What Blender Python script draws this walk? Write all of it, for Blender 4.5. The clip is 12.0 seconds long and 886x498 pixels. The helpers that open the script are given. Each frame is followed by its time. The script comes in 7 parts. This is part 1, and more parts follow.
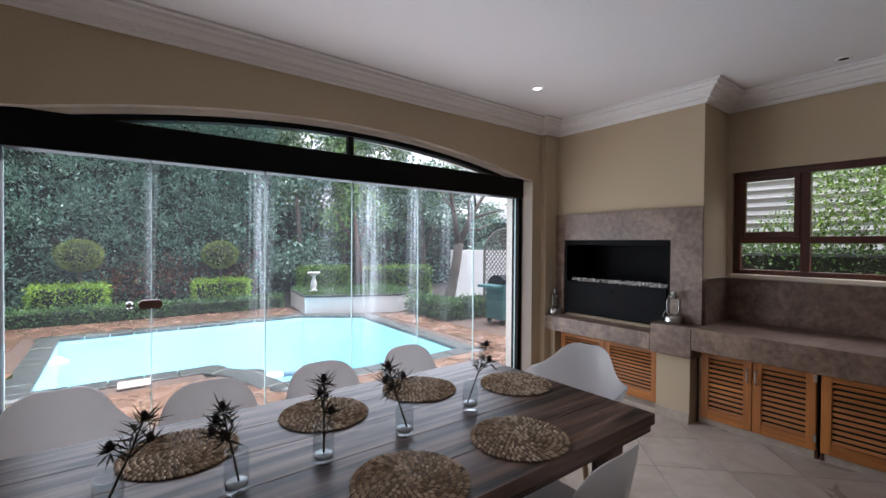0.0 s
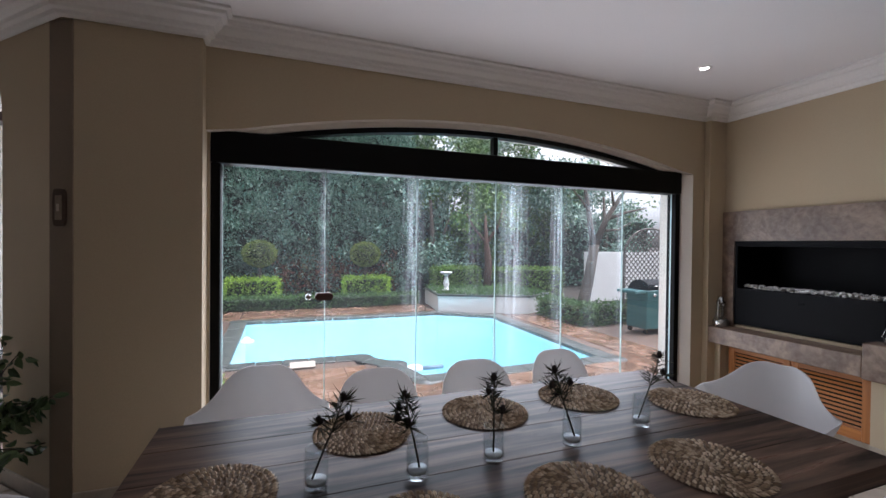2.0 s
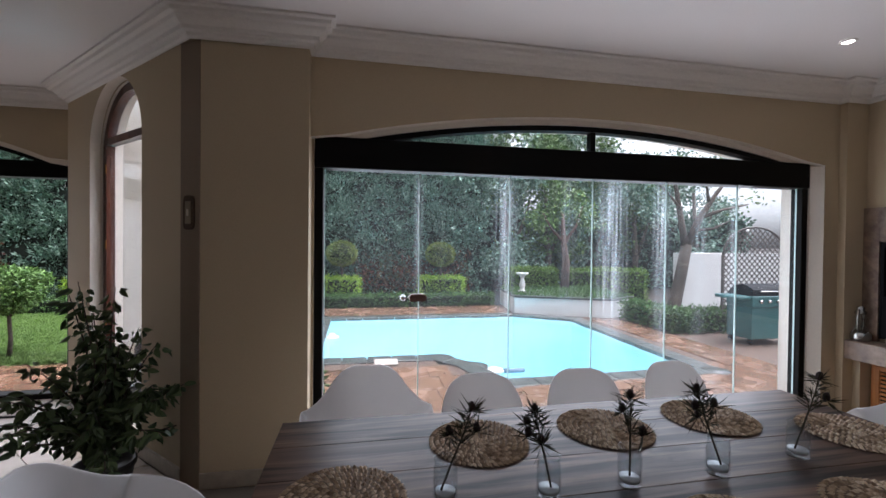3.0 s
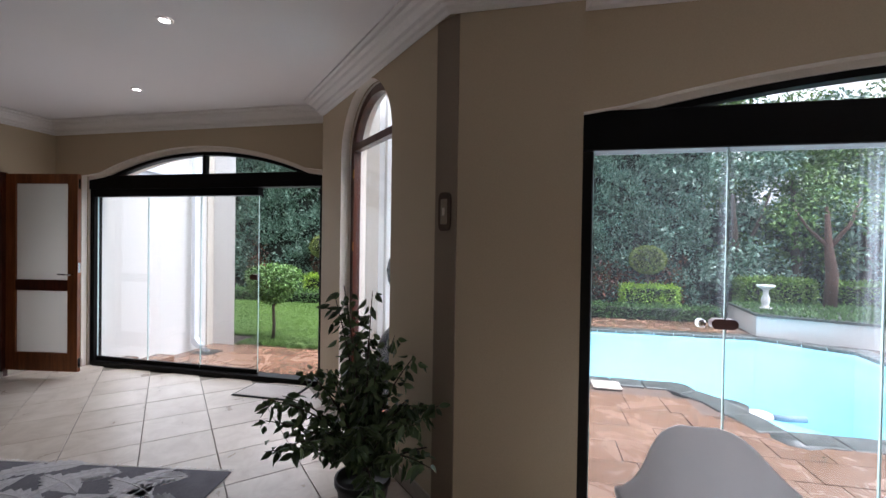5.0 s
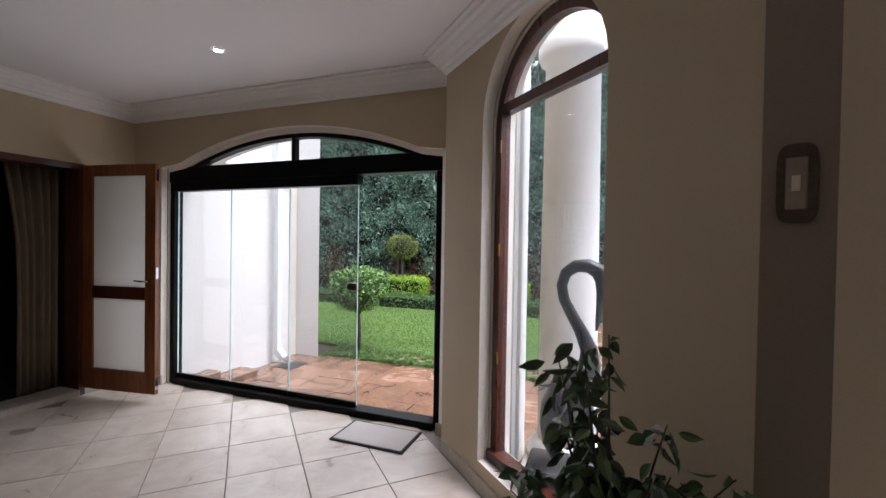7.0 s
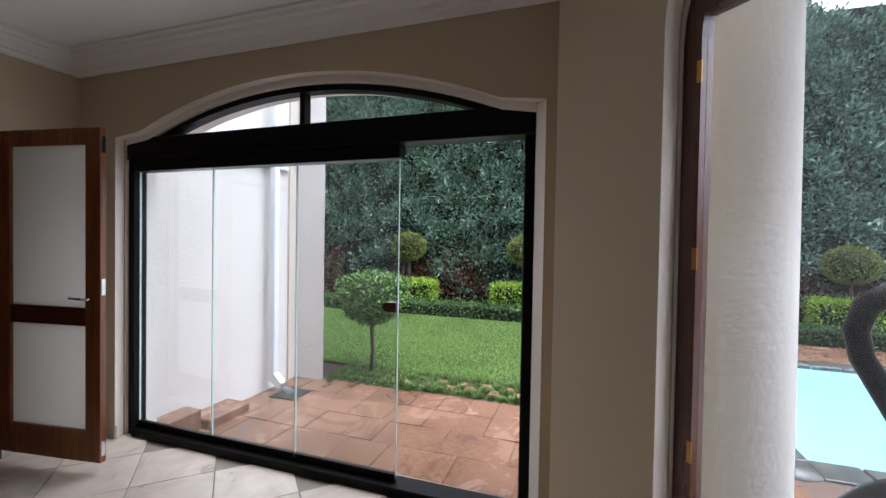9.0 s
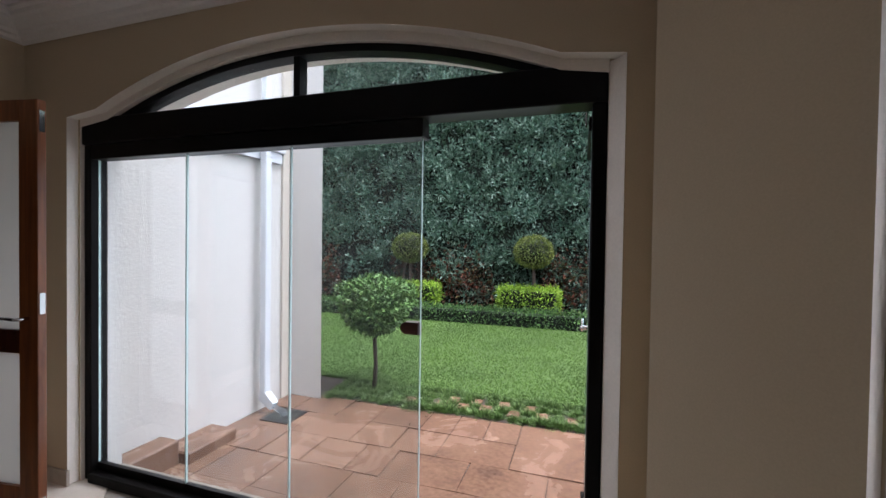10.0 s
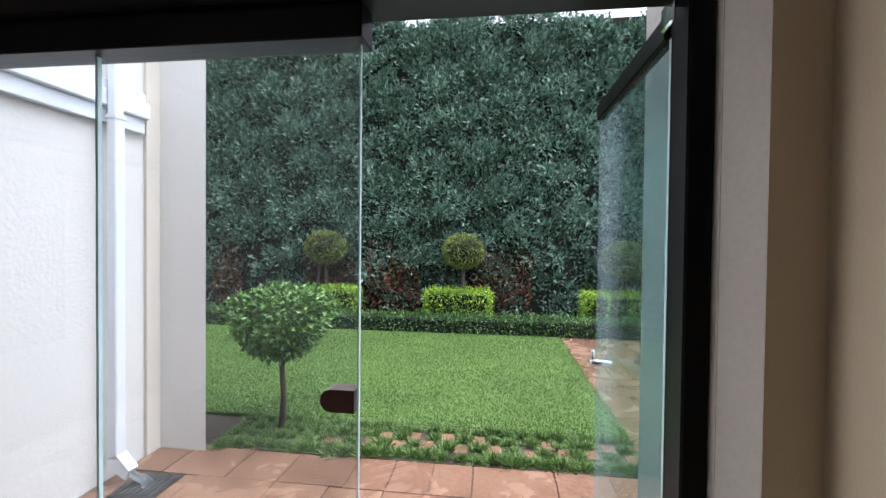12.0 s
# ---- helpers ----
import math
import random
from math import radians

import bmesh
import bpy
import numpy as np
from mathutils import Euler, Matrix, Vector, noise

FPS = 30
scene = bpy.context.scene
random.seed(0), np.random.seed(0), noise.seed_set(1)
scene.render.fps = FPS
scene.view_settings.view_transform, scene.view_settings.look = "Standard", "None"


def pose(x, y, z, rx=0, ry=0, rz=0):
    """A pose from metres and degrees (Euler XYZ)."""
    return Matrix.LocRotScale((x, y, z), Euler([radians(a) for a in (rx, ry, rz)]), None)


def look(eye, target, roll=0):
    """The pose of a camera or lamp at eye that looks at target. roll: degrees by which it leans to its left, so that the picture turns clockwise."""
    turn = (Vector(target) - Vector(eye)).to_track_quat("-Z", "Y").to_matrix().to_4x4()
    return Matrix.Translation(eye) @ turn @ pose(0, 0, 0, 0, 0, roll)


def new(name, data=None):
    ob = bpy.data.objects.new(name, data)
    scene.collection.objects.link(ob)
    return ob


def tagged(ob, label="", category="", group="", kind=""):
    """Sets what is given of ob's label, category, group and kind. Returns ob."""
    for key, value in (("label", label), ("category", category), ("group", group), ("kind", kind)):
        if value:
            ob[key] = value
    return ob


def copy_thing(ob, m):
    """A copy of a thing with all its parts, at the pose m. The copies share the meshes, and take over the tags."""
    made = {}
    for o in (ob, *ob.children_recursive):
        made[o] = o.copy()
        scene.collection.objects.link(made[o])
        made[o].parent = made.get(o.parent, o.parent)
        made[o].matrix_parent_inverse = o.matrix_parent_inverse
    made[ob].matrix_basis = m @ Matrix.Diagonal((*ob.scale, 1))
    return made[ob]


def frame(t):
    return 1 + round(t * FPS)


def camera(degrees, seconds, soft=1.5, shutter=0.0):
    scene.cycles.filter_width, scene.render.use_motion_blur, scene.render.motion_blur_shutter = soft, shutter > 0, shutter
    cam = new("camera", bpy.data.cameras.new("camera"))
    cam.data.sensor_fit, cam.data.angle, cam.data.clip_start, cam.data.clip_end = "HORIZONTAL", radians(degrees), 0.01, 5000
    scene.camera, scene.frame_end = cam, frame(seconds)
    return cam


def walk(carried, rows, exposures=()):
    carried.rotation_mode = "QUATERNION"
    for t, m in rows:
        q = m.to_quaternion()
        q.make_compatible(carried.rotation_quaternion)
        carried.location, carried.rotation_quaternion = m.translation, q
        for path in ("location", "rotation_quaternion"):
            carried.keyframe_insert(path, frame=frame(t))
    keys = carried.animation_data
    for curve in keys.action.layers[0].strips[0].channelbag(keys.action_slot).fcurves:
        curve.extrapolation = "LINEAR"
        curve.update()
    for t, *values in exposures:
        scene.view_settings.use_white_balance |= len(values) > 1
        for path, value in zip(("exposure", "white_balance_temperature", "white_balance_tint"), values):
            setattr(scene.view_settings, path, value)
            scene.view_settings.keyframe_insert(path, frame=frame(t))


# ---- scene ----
cam = camera(92.5, 12.0)
PATH = [
    (0, (0.149, 0.058, 1.449), (1.356, 1.653, 1.426), 0.4),
    (0.5, (0.127, 0.069, 1.45), (1.223, 1.742, 1.426), 0.5),
    (1, (0.103, 0.09, 1.447), (1.074, 1.838, 1.423), 0.6),
    (1.5, (0.075, 0.119, 1.446), (0.911, 1.936, 1.422), 0.6),
    (2, (0.037, 0.152, 1.441), (0.733, 2.027, 1.419), 0.6),
    (2.5, (-0.018, 0.19, 1.44), (0.53, 2.113, 1.419), 0.6),
    (3, (-0.108, 0.259, 1.45), (0.276, 2.222, 1.424), 0.6),
    (3.2, (-0.155, 0.287, 1.451), (0.154, 2.263, 1.431), 0.4),
    (4.8, (-0.578, 0.761, 1.444), (-0.929, 2.73, 1.419), 0.7),
    (5, (-0.637, 0.827, 1.447), (-1.055, 2.783, 1.424), 0.9),
    (5.5, (-0.883, 1.005, 1.46), (-1.419, 2.932, 1.433), 0.8),
    (6, (-1.109, 1.199, 1.46), (-1.718, 3.103, 1.428), 0.9),
    (6.5, (-1.322, 1.434, 1.451), (-1.984, 3.321, 1.422), 0.8),
    (7, (-1.556, 1.671, 1.452), (-2.245, 3.548, 1.423), 0.9),
    (7.5, (-1.779, 1.899, 1.453), (-2.472, 3.775, 1.423), 1.0),
    (7.7, (-1.871, 1.992, 1.457), (-2.551, 3.872, 1.423), 1.3),
    (9.5, (-2.606, 2.764, 1.461), (-3.244, 4.66, 1.424), 0.8),
    (10, (-2.768, 2.991, 1.466), (-3.394, 4.891, 1.43), 0.8),
    (10.5, (-2.907, 3.175, 1.461), (-3.498, 5.086, 1.426), 0.7),
    (11, (-2.974, 3.406, 1.448), (-3.48, 5.341, 1.414), 0.5),
    (11.5, (-3.055, 3.61, 1.452), (-3.442, 5.572, 1.417), 0.4),
    (12, (-3.135, 3.788, 1.456), (-3.38, 5.773, 1.421), 0.6),
]
walk(cam, [(t, look(eye, target, roll)) for t, eye, target, roll in PATH], exposures=[(0, 2.14, 6020, 19), (1.0, 1.96, 6020, 19), (3.0, 1.93, 6020, 19), (5.0, 2.25, 5900, 18), (7.5, 2.24, 6000, 20), (9.3, 1.98, 5900, 18), (10.5, 1.88, 5850, 17), (12, 2.05, 5850, 16)])

# ---- light ----
SUN_UP, SUN_TURN = 72.0, -98.0
world = bpy.data.worlds.new("world")
scene.world = world
world.use_nodes = True
wn, wl = world.node_tree.nodes, world.node_tree.links
wn.clear()
w_out = wn.new("ShaderNodeOutputWorld")
w_bg = wn.new("ShaderNodeBackground")
w_sky = wn.new("ShaderNodeTexSky")
w_sky.sky_type = "NISHITA"
w_sky.sun_disc = False
w_sky.sun_elevation, w_sky.sun_rotation = radians(SUN_UP), radians(-SUN_TURN)
w_sky.air_density, w_sky.dust_density, w_sky.ozone_density = 1.0, 6.0, 1.0
w_hsv = wn.new("ShaderNodeHueSaturation")
w_hsv.inputs["Saturation"].default_value = 0.12
w_bg.inputs["Strength"].default_value = 0.15
wl.new(w_sky.outputs[0], w_hsv.inputs["Color"])
wl.new(w_hsv.outputs[0], w_bg.inputs["Color"])
wl.new(w_bg.outputs[0], w_out.inputs["Surface"])


def lamp(name, kind, place, energy, colour, **more):
    data = bpy.data.lights.new(name, kind)
    data.energy, data.color = energy, colour
    ob = new(name, data)
    ob.matrix_world = place
    return ob


sun = lamp("sun", "SUN", look((0, 0, 10), Vector((0, 0, 10)) - Vector((-math.sin(radians(SUN_TURN)) * math.cos(radians(SUN_UP)), math.cos(radians(SUN_TURN)) * math.cos(radians(SUN_UP)), math.sin(radians(SUN_UP))))), 0.28, (1.0, 0.98, 0.96))
sun.data.angle = radians(60)


def sky_lamp(name, x, y, z, size_x, size_y, turn, energy):
    """Daylight that enters through an opening; it faces into the room."""
    ob = lamp(name, "AREA", pose(x, y, z, -90, 0, turn), energy, (0.95, 0.98, 1.0))
    ob.data.shape, ob.data.size, ob.data.size_y = "RECTANGLE", size_x, size_y
    return ob


sky_lamp("skylight_pool_doors", 1.5, 3.42, 1.0, 3.6, 1.8, 0, 13.0)
sky_lamp("skylight_garden_doors", -4.2, 5.05, 1.0, 2.6, 1.8, 0, 4.2)



# ---- materials ----


def material(name):
    m = bpy.data.materials.new(name)
    m.use_nodes = True
    nt = m.node_tree
    return m, nt, nt.nodes["Principled BSDF"]


def coords(nt, scale=(1, 1, 1), kind="Object"):
    tc = nt.nodes.new("ShaderNodeTexCoord")
    mp = nt.nodes.new("ShaderNodeMapping")
    mp.inputs["Scale"].default_value = scale
    nt.links.new(tc.outputs[kind], mp.inputs["Vector"])
    return mp.outputs[0]


def noise_tex(nt, vec, scale, detail=4.0, rough=0.55, distort=0.0):
    n = nt.nodes.new("ShaderNodeTexNoise")
    n.inputs["Scale"].default_value, n.inputs["Detail"].default_value = scale, detail
    n.inputs["Roughness"].default_value, n.inputs["Distortion"].default_value = rough, distort
    nt.links.new(vec, n.inputs["Vector"])
    return n.outputs["Fac"]


def ramp(nt, fac, *stops):
    r = nt.nodes.new("ShaderNodeValToRGB")
    el = r.color_ramp.elements
    while len(el) < len(stops):
        el.new(0.5)
    for e, (p, c) in zip(el, stops):
        e.position, e.color = p, (*c, 1) if len(c) == 3 else c
    nt.links.new(fac, r.inputs["Fac"])
    return r.outputs["Color"]


def mixed(nt, fac, a, b, mode="MIX"):
    m = nt.nodes.new("ShaderNodeMix")
    m.data_type, m.blend_type = "RGBA", mode
    for sock, v in ((m.inputs[0], fac), (m.inputs[6], a), (m.inputs[7], b)):
        if isinstance(v, (int, float)):
            sock.default_value = v
        elif isinstance(v, tuple):
            sock.default_value = (*v, 1) if len(v) == 3 else v
        else:
            nt.links.new(v, sock)
    return m.outputs[2]


def bump(nt, bsdf, height, strength, distance=0.01):
    b = nt.nodes.new("ShaderNodeBump")
    b.inputs["Strength"].default_value, b.inputs["Distance"].default_value = strength, distance
    nt.links.new(height, b.inputs["Height"])
    nt.links.new(b.outputs[0], bsdf.inputs["Normal"])


def shade(c, f):
    return tuple(max(0.0, min(1.0, v * f)) for v in c)


def plain(name, colour, rough=0.5, metal=0.0, grain=30.0, vary=0.12, large=1.5, relief=0.1, depth=0.002, coat=0.0, spec=0.5):
    """A surface with variation at two scales, fine relief and the given gloss."""
    m, nt, b = material(name)
    v = coords(nt)
    fine, wide = noise_tex(nt, v, grain), noise_tex(nt, v, large, 3)
    c1 = ramp(nt, fine, (0.3, shade(colour, 1 - vary)), (0.7, shade(colour, 1 + vary)))
    c2 = ramp(nt, wide, (0.3, (1 - vary,) * 3), (0.7, (1.0,) * 3))
    nt.links.new(mixed(nt, 1.0, c1, c2, "MULTIPLY"), b.inputs["Base Color"])
    r = ramp(nt, wide, (0.3, (max(0, rough - 0.06),) * 3), (0.7, (min(1, rough + 0.06),) * 3))
    nt.links.new(r, b.inputs["Roughness"])
    b.inputs["Metallic"].default_value = metal
    b.inputs["Coat Weight"].default_value = coat
    b.inputs["Specular IOR Level"].default_value = spec
    if relief:
        bump(nt, b, fine, relief, depth)
    return m


def wood(name, dark, light, rough=0.4, grain_axis="z", size=1.0, coat=0.0, relief=0.15, spec=0.5, sharp=0.0):
    m, nt, b = material(name)
    s = {"x": (0.9, 14, 14), "y": (14, 0.9, 14), "z": (14, 14, 0.9)}[grain_axis]
    info = nt.nodes.new("ShaderNodeObjectInfo")
    v0 = coords(nt, tuple(k * size for k in s))
    add = nt.nodes.new("ShaderNodeVectorMath")
    mul = nt.nodes.new("ShaderNodeVectorMath")
    mul.operation = "SCALE"
    mul.inputs[0].default_value = (17.0, 9.0, 23.0)
    nt.links.new(info.outputs["Random"], mul.inputs["Scale"])
    nt.links.new(v0, add.inputs[0])
    nt.links.new(mul.outputs[0], add.inputs[1])
    v = add.outputs[0]
    g, broad = noise_tex(nt, v, 2.2, 6, 0.62, 0.7), noise_tex(nt, v, 0.45, 3, 0.5, 0.4)
    c = ramp(nt, g, (0.28 + sharp, dark), (0.52, tuple((p + q) / 2 for p, q in zip(dark, light))), (0.75 - sharp, light))
    c = mixed(nt, 1.0, c, ramp(nt, broad, (0.3, (0.72, 0.70, 0.68)), (0.7, (1.0, 1.0, 1.0))), "MULTIPLY")
    nt.links.new(c, b.inputs["Base Color"])
    nt.links.new(ramp(nt, g, (0.3, (rough + 0.12,) * 3), (0.7, (max(0.05, rough - 0.05),) * 3)), b.inputs["Roughness"])
    b.inputs["Coat Weight"].default_value = coat
    b.inputs["Specular IOR Level"].default_value = spec
    bump(nt, b, g, relief, 0.002)
    return m


def glass(name, tint, veil=0.0, streak=0.0, drops=0.0, sheen=0.03, bands=None):
    """Thin clear glass; veil, streak and drops are rain water on it that scatters light."""
    m, nt, b = material(name)
    nt.nodes.remove(b)
    out = nt.nodes["Material Output"]
    tr, gl, fr = nt.nodes.new("ShaderNodeBsdfTransparent"), nt.nodes.new("ShaderNodeBsdfGlossy"), nt.nodes.new("ShaderNodeLayerWeight")
    tr.inputs["Color"].default_value = (*tint, 1)
    gl.inputs["Roughness"].default_value = 0.02
    fr.inputs["Blend"].default_value = 0.5
    mx = nt.nodes.new("ShaderNodeMixShader")
    nt.links.new(ramp(nt, fr.outputs["Facing"], (0.0, (sheen,) * 3), (0.6, (sheen + 0.03,) * 3), (0.85, (sheen + 0.19,) * 3), (1.0, (1.0,) * 3)), mx.inputs[0])
    nt.links.new(tr.outputs[0], mx.inputs[1])
    nt.links.new(gl.outputs[0], mx.inputs[2])
    last = mx.outputs[0]
    if veil or streak or drops:
        wet = nt.nodes.new("ShaderNodeBsdfTranslucent")
        wet.inputs["Color"].default_value = (0.83, 0.91, 0.96, 1)
        v = coords(nt, (1, 1, 0.02))
        thin = noise_tex(nt, v, 55, 2, 0.5, 0.05)
        wide = noise_tex(nt, coords(nt, (1, 1, 0.05)), 2.6, 2, 0.5)
        s1 = ramp(nt, thin, (0.52, (0, 0, 0)), (0.78, (1, 1, 1)))
        s2 = ramp(nt, wide, (0.50, (0, 0, 0)), (0.68, (1, 1, 1)))
        if bands:
            # runs of water: (place along x, half width, strength), thinning out downwards
            x0, x1 = bands[0][0] - 0.6, bands[-1][0] + 0.6
            sep = nt.nodes.new("ShaderNodeSeparateXYZ")
            nt.links.new(coords(nt), sep.inputs[0])
            rng_x, rng_z = nt.nodes.new("ShaderNodeMapRange"), nt.nodes.new("ShaderNodeMapRange")
            rng_x.inputs["From Min"].default_value, rng_x.inputs["From Max"].default_value = x0, x1
            rng_z.inputs["From Min"].default_value, rng_z.inputs["From Max"].default_value = 0.3, 1.7
            nt.links.new(sep.outputs["X"], rng_x.inputs["Value"])
            nt.links.new(sep.outputs["Z"], rng_z.inputs["Value"])
            stops = []
            for p, h, g in bands:
                stops += [((p - h - x0) / (x1 - x0), (0.02,) * 3), ((p - x0) / (x1 - x0), (g,) * 3), ((p + h - x0) / (x1 - x0), (0.02,) * 3)]
            s2 = mixed(nt, 1.0, ramp(nt, rng_x.outputs[0], *stops), ramp(nt, rng_z.outputs[0], (0.0, (0.04,) * 3), (0.55, (0.5,) * 3), (1.0, (1.0,) * 3)), "MULTIPLY")
            s1 = ramp(nt, thin, (0.40, (0, 0, 0)), (0.70, (1, 1, 1)))
        st = mixed(nt, 1.0, s1, s2, "MULTIPLY")
        vo = nt.nodes.new("ShaderNodeTexVoronoi")
        vo.inputs["Scale"].default_value = 120
        nt.links.new(coords(nt), vo.inputs["Vector"])
        dr = ramp(nt, vo.outputs["Distance"], (0.12, (1, 1, 1)), (0.22, (0, 0, 0)))
        patch = ramp(nt, noise_tex(nt, coords(nt), 2.0, 3), (0.42, (0, 0, 0)), (0.62, (1, 1, 1)))
        dr = mixed(nt, 1.0, dr, patch, "MULTIPLY")
        total = mixed(nt, 1.0, mixed(nt, 1.0, st, (streak,) * 3, "MULTIPLY"), mixed(nt, 1.0, dr, (drops,) * 3, "MULTIPLY"), "ADD")
        total = mixed(nt, 1.0, total, (veil,) * 3, "ADD")
        m2 = nt.nodes.new("ShaderNodeMixShader")
        nt.links.new(total, m2.inputs[0])
        nt.links.new(last, m2.inputs[1])
        nt.links.new(wet.outputs[0], m2.inputs[2])
        last = m2.outputs[0]
    nt.links.new(last, out.inputs["Surface"])
    return m


def foliage(name, dark, mid, bright, rough=0.45):
    """Leaves: each loose leaf takes its own green."""
    m, nt, b = material(name)
    geo = nt.nodes.new("ShaderNodeNewGeometry")
    v = coords(nt)
    big = noise_tex(nt, v, 0.9, 3)
    c = ramp(nt, geo.outputs["Random Per Island"], (0.0, dark), (0.55, mid), (1.0, bright))
    c = mixed(nt, 1.0, c, ramp(nt, big, (0.3, (0.62, 0.66, 0.62)), (0.7, (1.0, 1.0, 1.0))), "MULTIPLY")
    nt.links.new(c, b.inputs["Base Color"])
    b.inputs["Roughness"].default_value = rough
    b.inputs["Specular IOR Level"].default_value = 0.4
    return m


M_WALL = plain("beige_plaster", (0.50, 0.405, 0.275), 0.85, grain=160, vary=0.04, large=0.8, relief=0.12, depth=0.001)
M_CEIL = plain("white_ceiling_paint", (0.80, 0.77, 0.76), 0.85, grain=120, vary=0.02, large=0.7, relief=0.05, depth=0.001)
M_CORNICE = plain("white_moulding_paint", (0.80, 0.77, 0.74), 0.6, grain=60, vary=0.03, relief=0.03, depth=0.001)
M_TRIM = plain("cream_reveal_paint", (0.66, 0.58, 0.46), 0.7, grain=90, vary=0.04, relief=0.06, depth=0.001)
# cream reveal paint; daylight on the reveals is put into its paleness
M_REVEAL = plain("daylit_cream_reveal", (0.80, 0.74, 0.66), 0.7, grain=90, vary=0.04, relief=0.06, depth=0.001)
M_WHITE = plain("cream_white_outdoor_plaster", (0.60, 0.59, 0.565), 0.85, grain=38, vary=0.05, large=0.7, relief=0.6, depth=0.006)
M_FRAME = plain("dark_bronze_aluminium", (0.005, 0.0045, 0.004), 0.42, metal=0.0, grain=200, vary=0.15, relief=0.03, depth=0.001, spec=0.09)
M_GROUT = plain("grey_grout", (0.26, 0.23, 0.19), 0.9, grain=200, vary=0.15, relief=0.2)
M_GLASS = glass("clear_glass", (0.965, 0.975, 0.972))
M_GLASS_WET = glass("rain_streaked_glass", (0.945, 0.970, 0.976), veil=0.006, streak=0.30, drops=0.06, bands=((0.29, 0.035, 0.35), (0.915, 0.10, 0.6), (1.40, 0.07, 0.3), (1.76, 0.15, 0.9), (2.18, 0.09, 0.7), (2.52, 0.08, 0.35), (2.84, 0.05, 0.5)))
M_GLASS_DROPS = glass("rain_spotted_glass", (0.955, 0.972, 0.972), veil=0.01, streak=0.04, drops=0.22)
M_GLASS_FILM = glass("rain_filmed_glass", (0.94, 0.955, 0.95), veil=0.003, streak=0.012, drops=0.05, sheen=0.045)
M_GLASS_EDGE = plain("polished_glass_edge", (0.55, 0.72, 0.70), 0.2, grain=40, vary=0.05, relief=0)
M_RED = wood("red_brown_varnished_wood", (0.045, 0.012, 0.007), (0.13, 0.035, 0.016), 0.3, "z", coat=0.25)
M_RED_X = wood("red_brown_varnished_wood_cross", (0.045, 0.012, 0.007), (0.13, 0.035, 0.016), 0.3, "y", coat=0.25)
M_DOORWOOD = wood("orange_brown_door_wood", (0.13, 0.038, 0.011), (0.34, 0.11, 0.03), 0.35, "z", coat=0.2)
M_CUPBOARD = wood("honey_meranti_wood", (0.34, 0.112, 0.022), (0.60, 0.235, 0.052), 0.45, "y")
M_CUPBOARD_Z = wood("honey_meranti_wood_upright", (0.34, 0.112, 0.022), (0.60, 0.235, 0.052), 0.45, "z")
M_TABLE = wood("dark_stained_pine", (0.010, 0.0055, 0.004), (0.28, 0.175, 0.13), 0.30, "x", size=0.42, relief=0.6, spec=0.27, sharp=0.11)
M_CHAIR = plain("white_moulded_plastic", (0.80, 0.80, 0.81), 0.35, grain=20, vary=0.015, relief=0.0)
nt = M_CHAIR.node_tree
thin_light, mix_light = nt.nodes.new("ShaderNodeBsdfTranslucent"), nt.nodes.new("ShaderNodeMixShader")
thin_light.inputs["Color"].default_value = (0.92, 0.90, 0.88, 1)
mix_light.inputs[0].default_value = 0.30
nt.links.new(nt.nodes["Principled BSDF"].outputs[0], mix_light.inputs[1])
nt.links.new(thin_light.outputs[0], mix_light.inputs[2])
nt.links.new(mix_light.outputs[0], nt.nodes["Material Output"].inputs["Surface"])
M_DARKMETAL = plain("black_steel", (0.005, 0.005, 0.006), 0.5, grain=120, vary=0.2, relief=0.03, spec=0.08)
M_STEEL = plain("brushed_steel", (0.60, 0.60, 0.58), 0.28, metal=1.0, grain=150, vary=0.06, relief=0.03)
M_CHROME = plain("chrome", (0.75, 0.75, 0.76), 0.12, metal=1.0, grain=150, vary=0.03, relief=0)


def stone_mat():
    m, nt, b = material("brown_travertine")
    v = coords(nt)
    a, f = noise_tex(nt, v, 3.5, 8, 0.65, 1.2), noise_tex(nt, v, 22, 5, 0.6, 0.4)
    c = ramp(nt, a, (0.28, (0.060, 0.032, 0.022)), (0.5, (0.155, 0.094, 0.066)), (0.72, (0.34, 0.24, 0.17)))
    c = mixed(nt, 0.35, c, ramp(nt, f, (0.35, (0.12, 0.08, 0.05)), (0.65, (0.38, 0.30, 0.23))))
    nt.links.new(c, b.inputs["Base Color"])
    b.inputs["Roughness"].default_value = 0.32
    bump(nt, b, f, 0.06, 0.002)
    return m


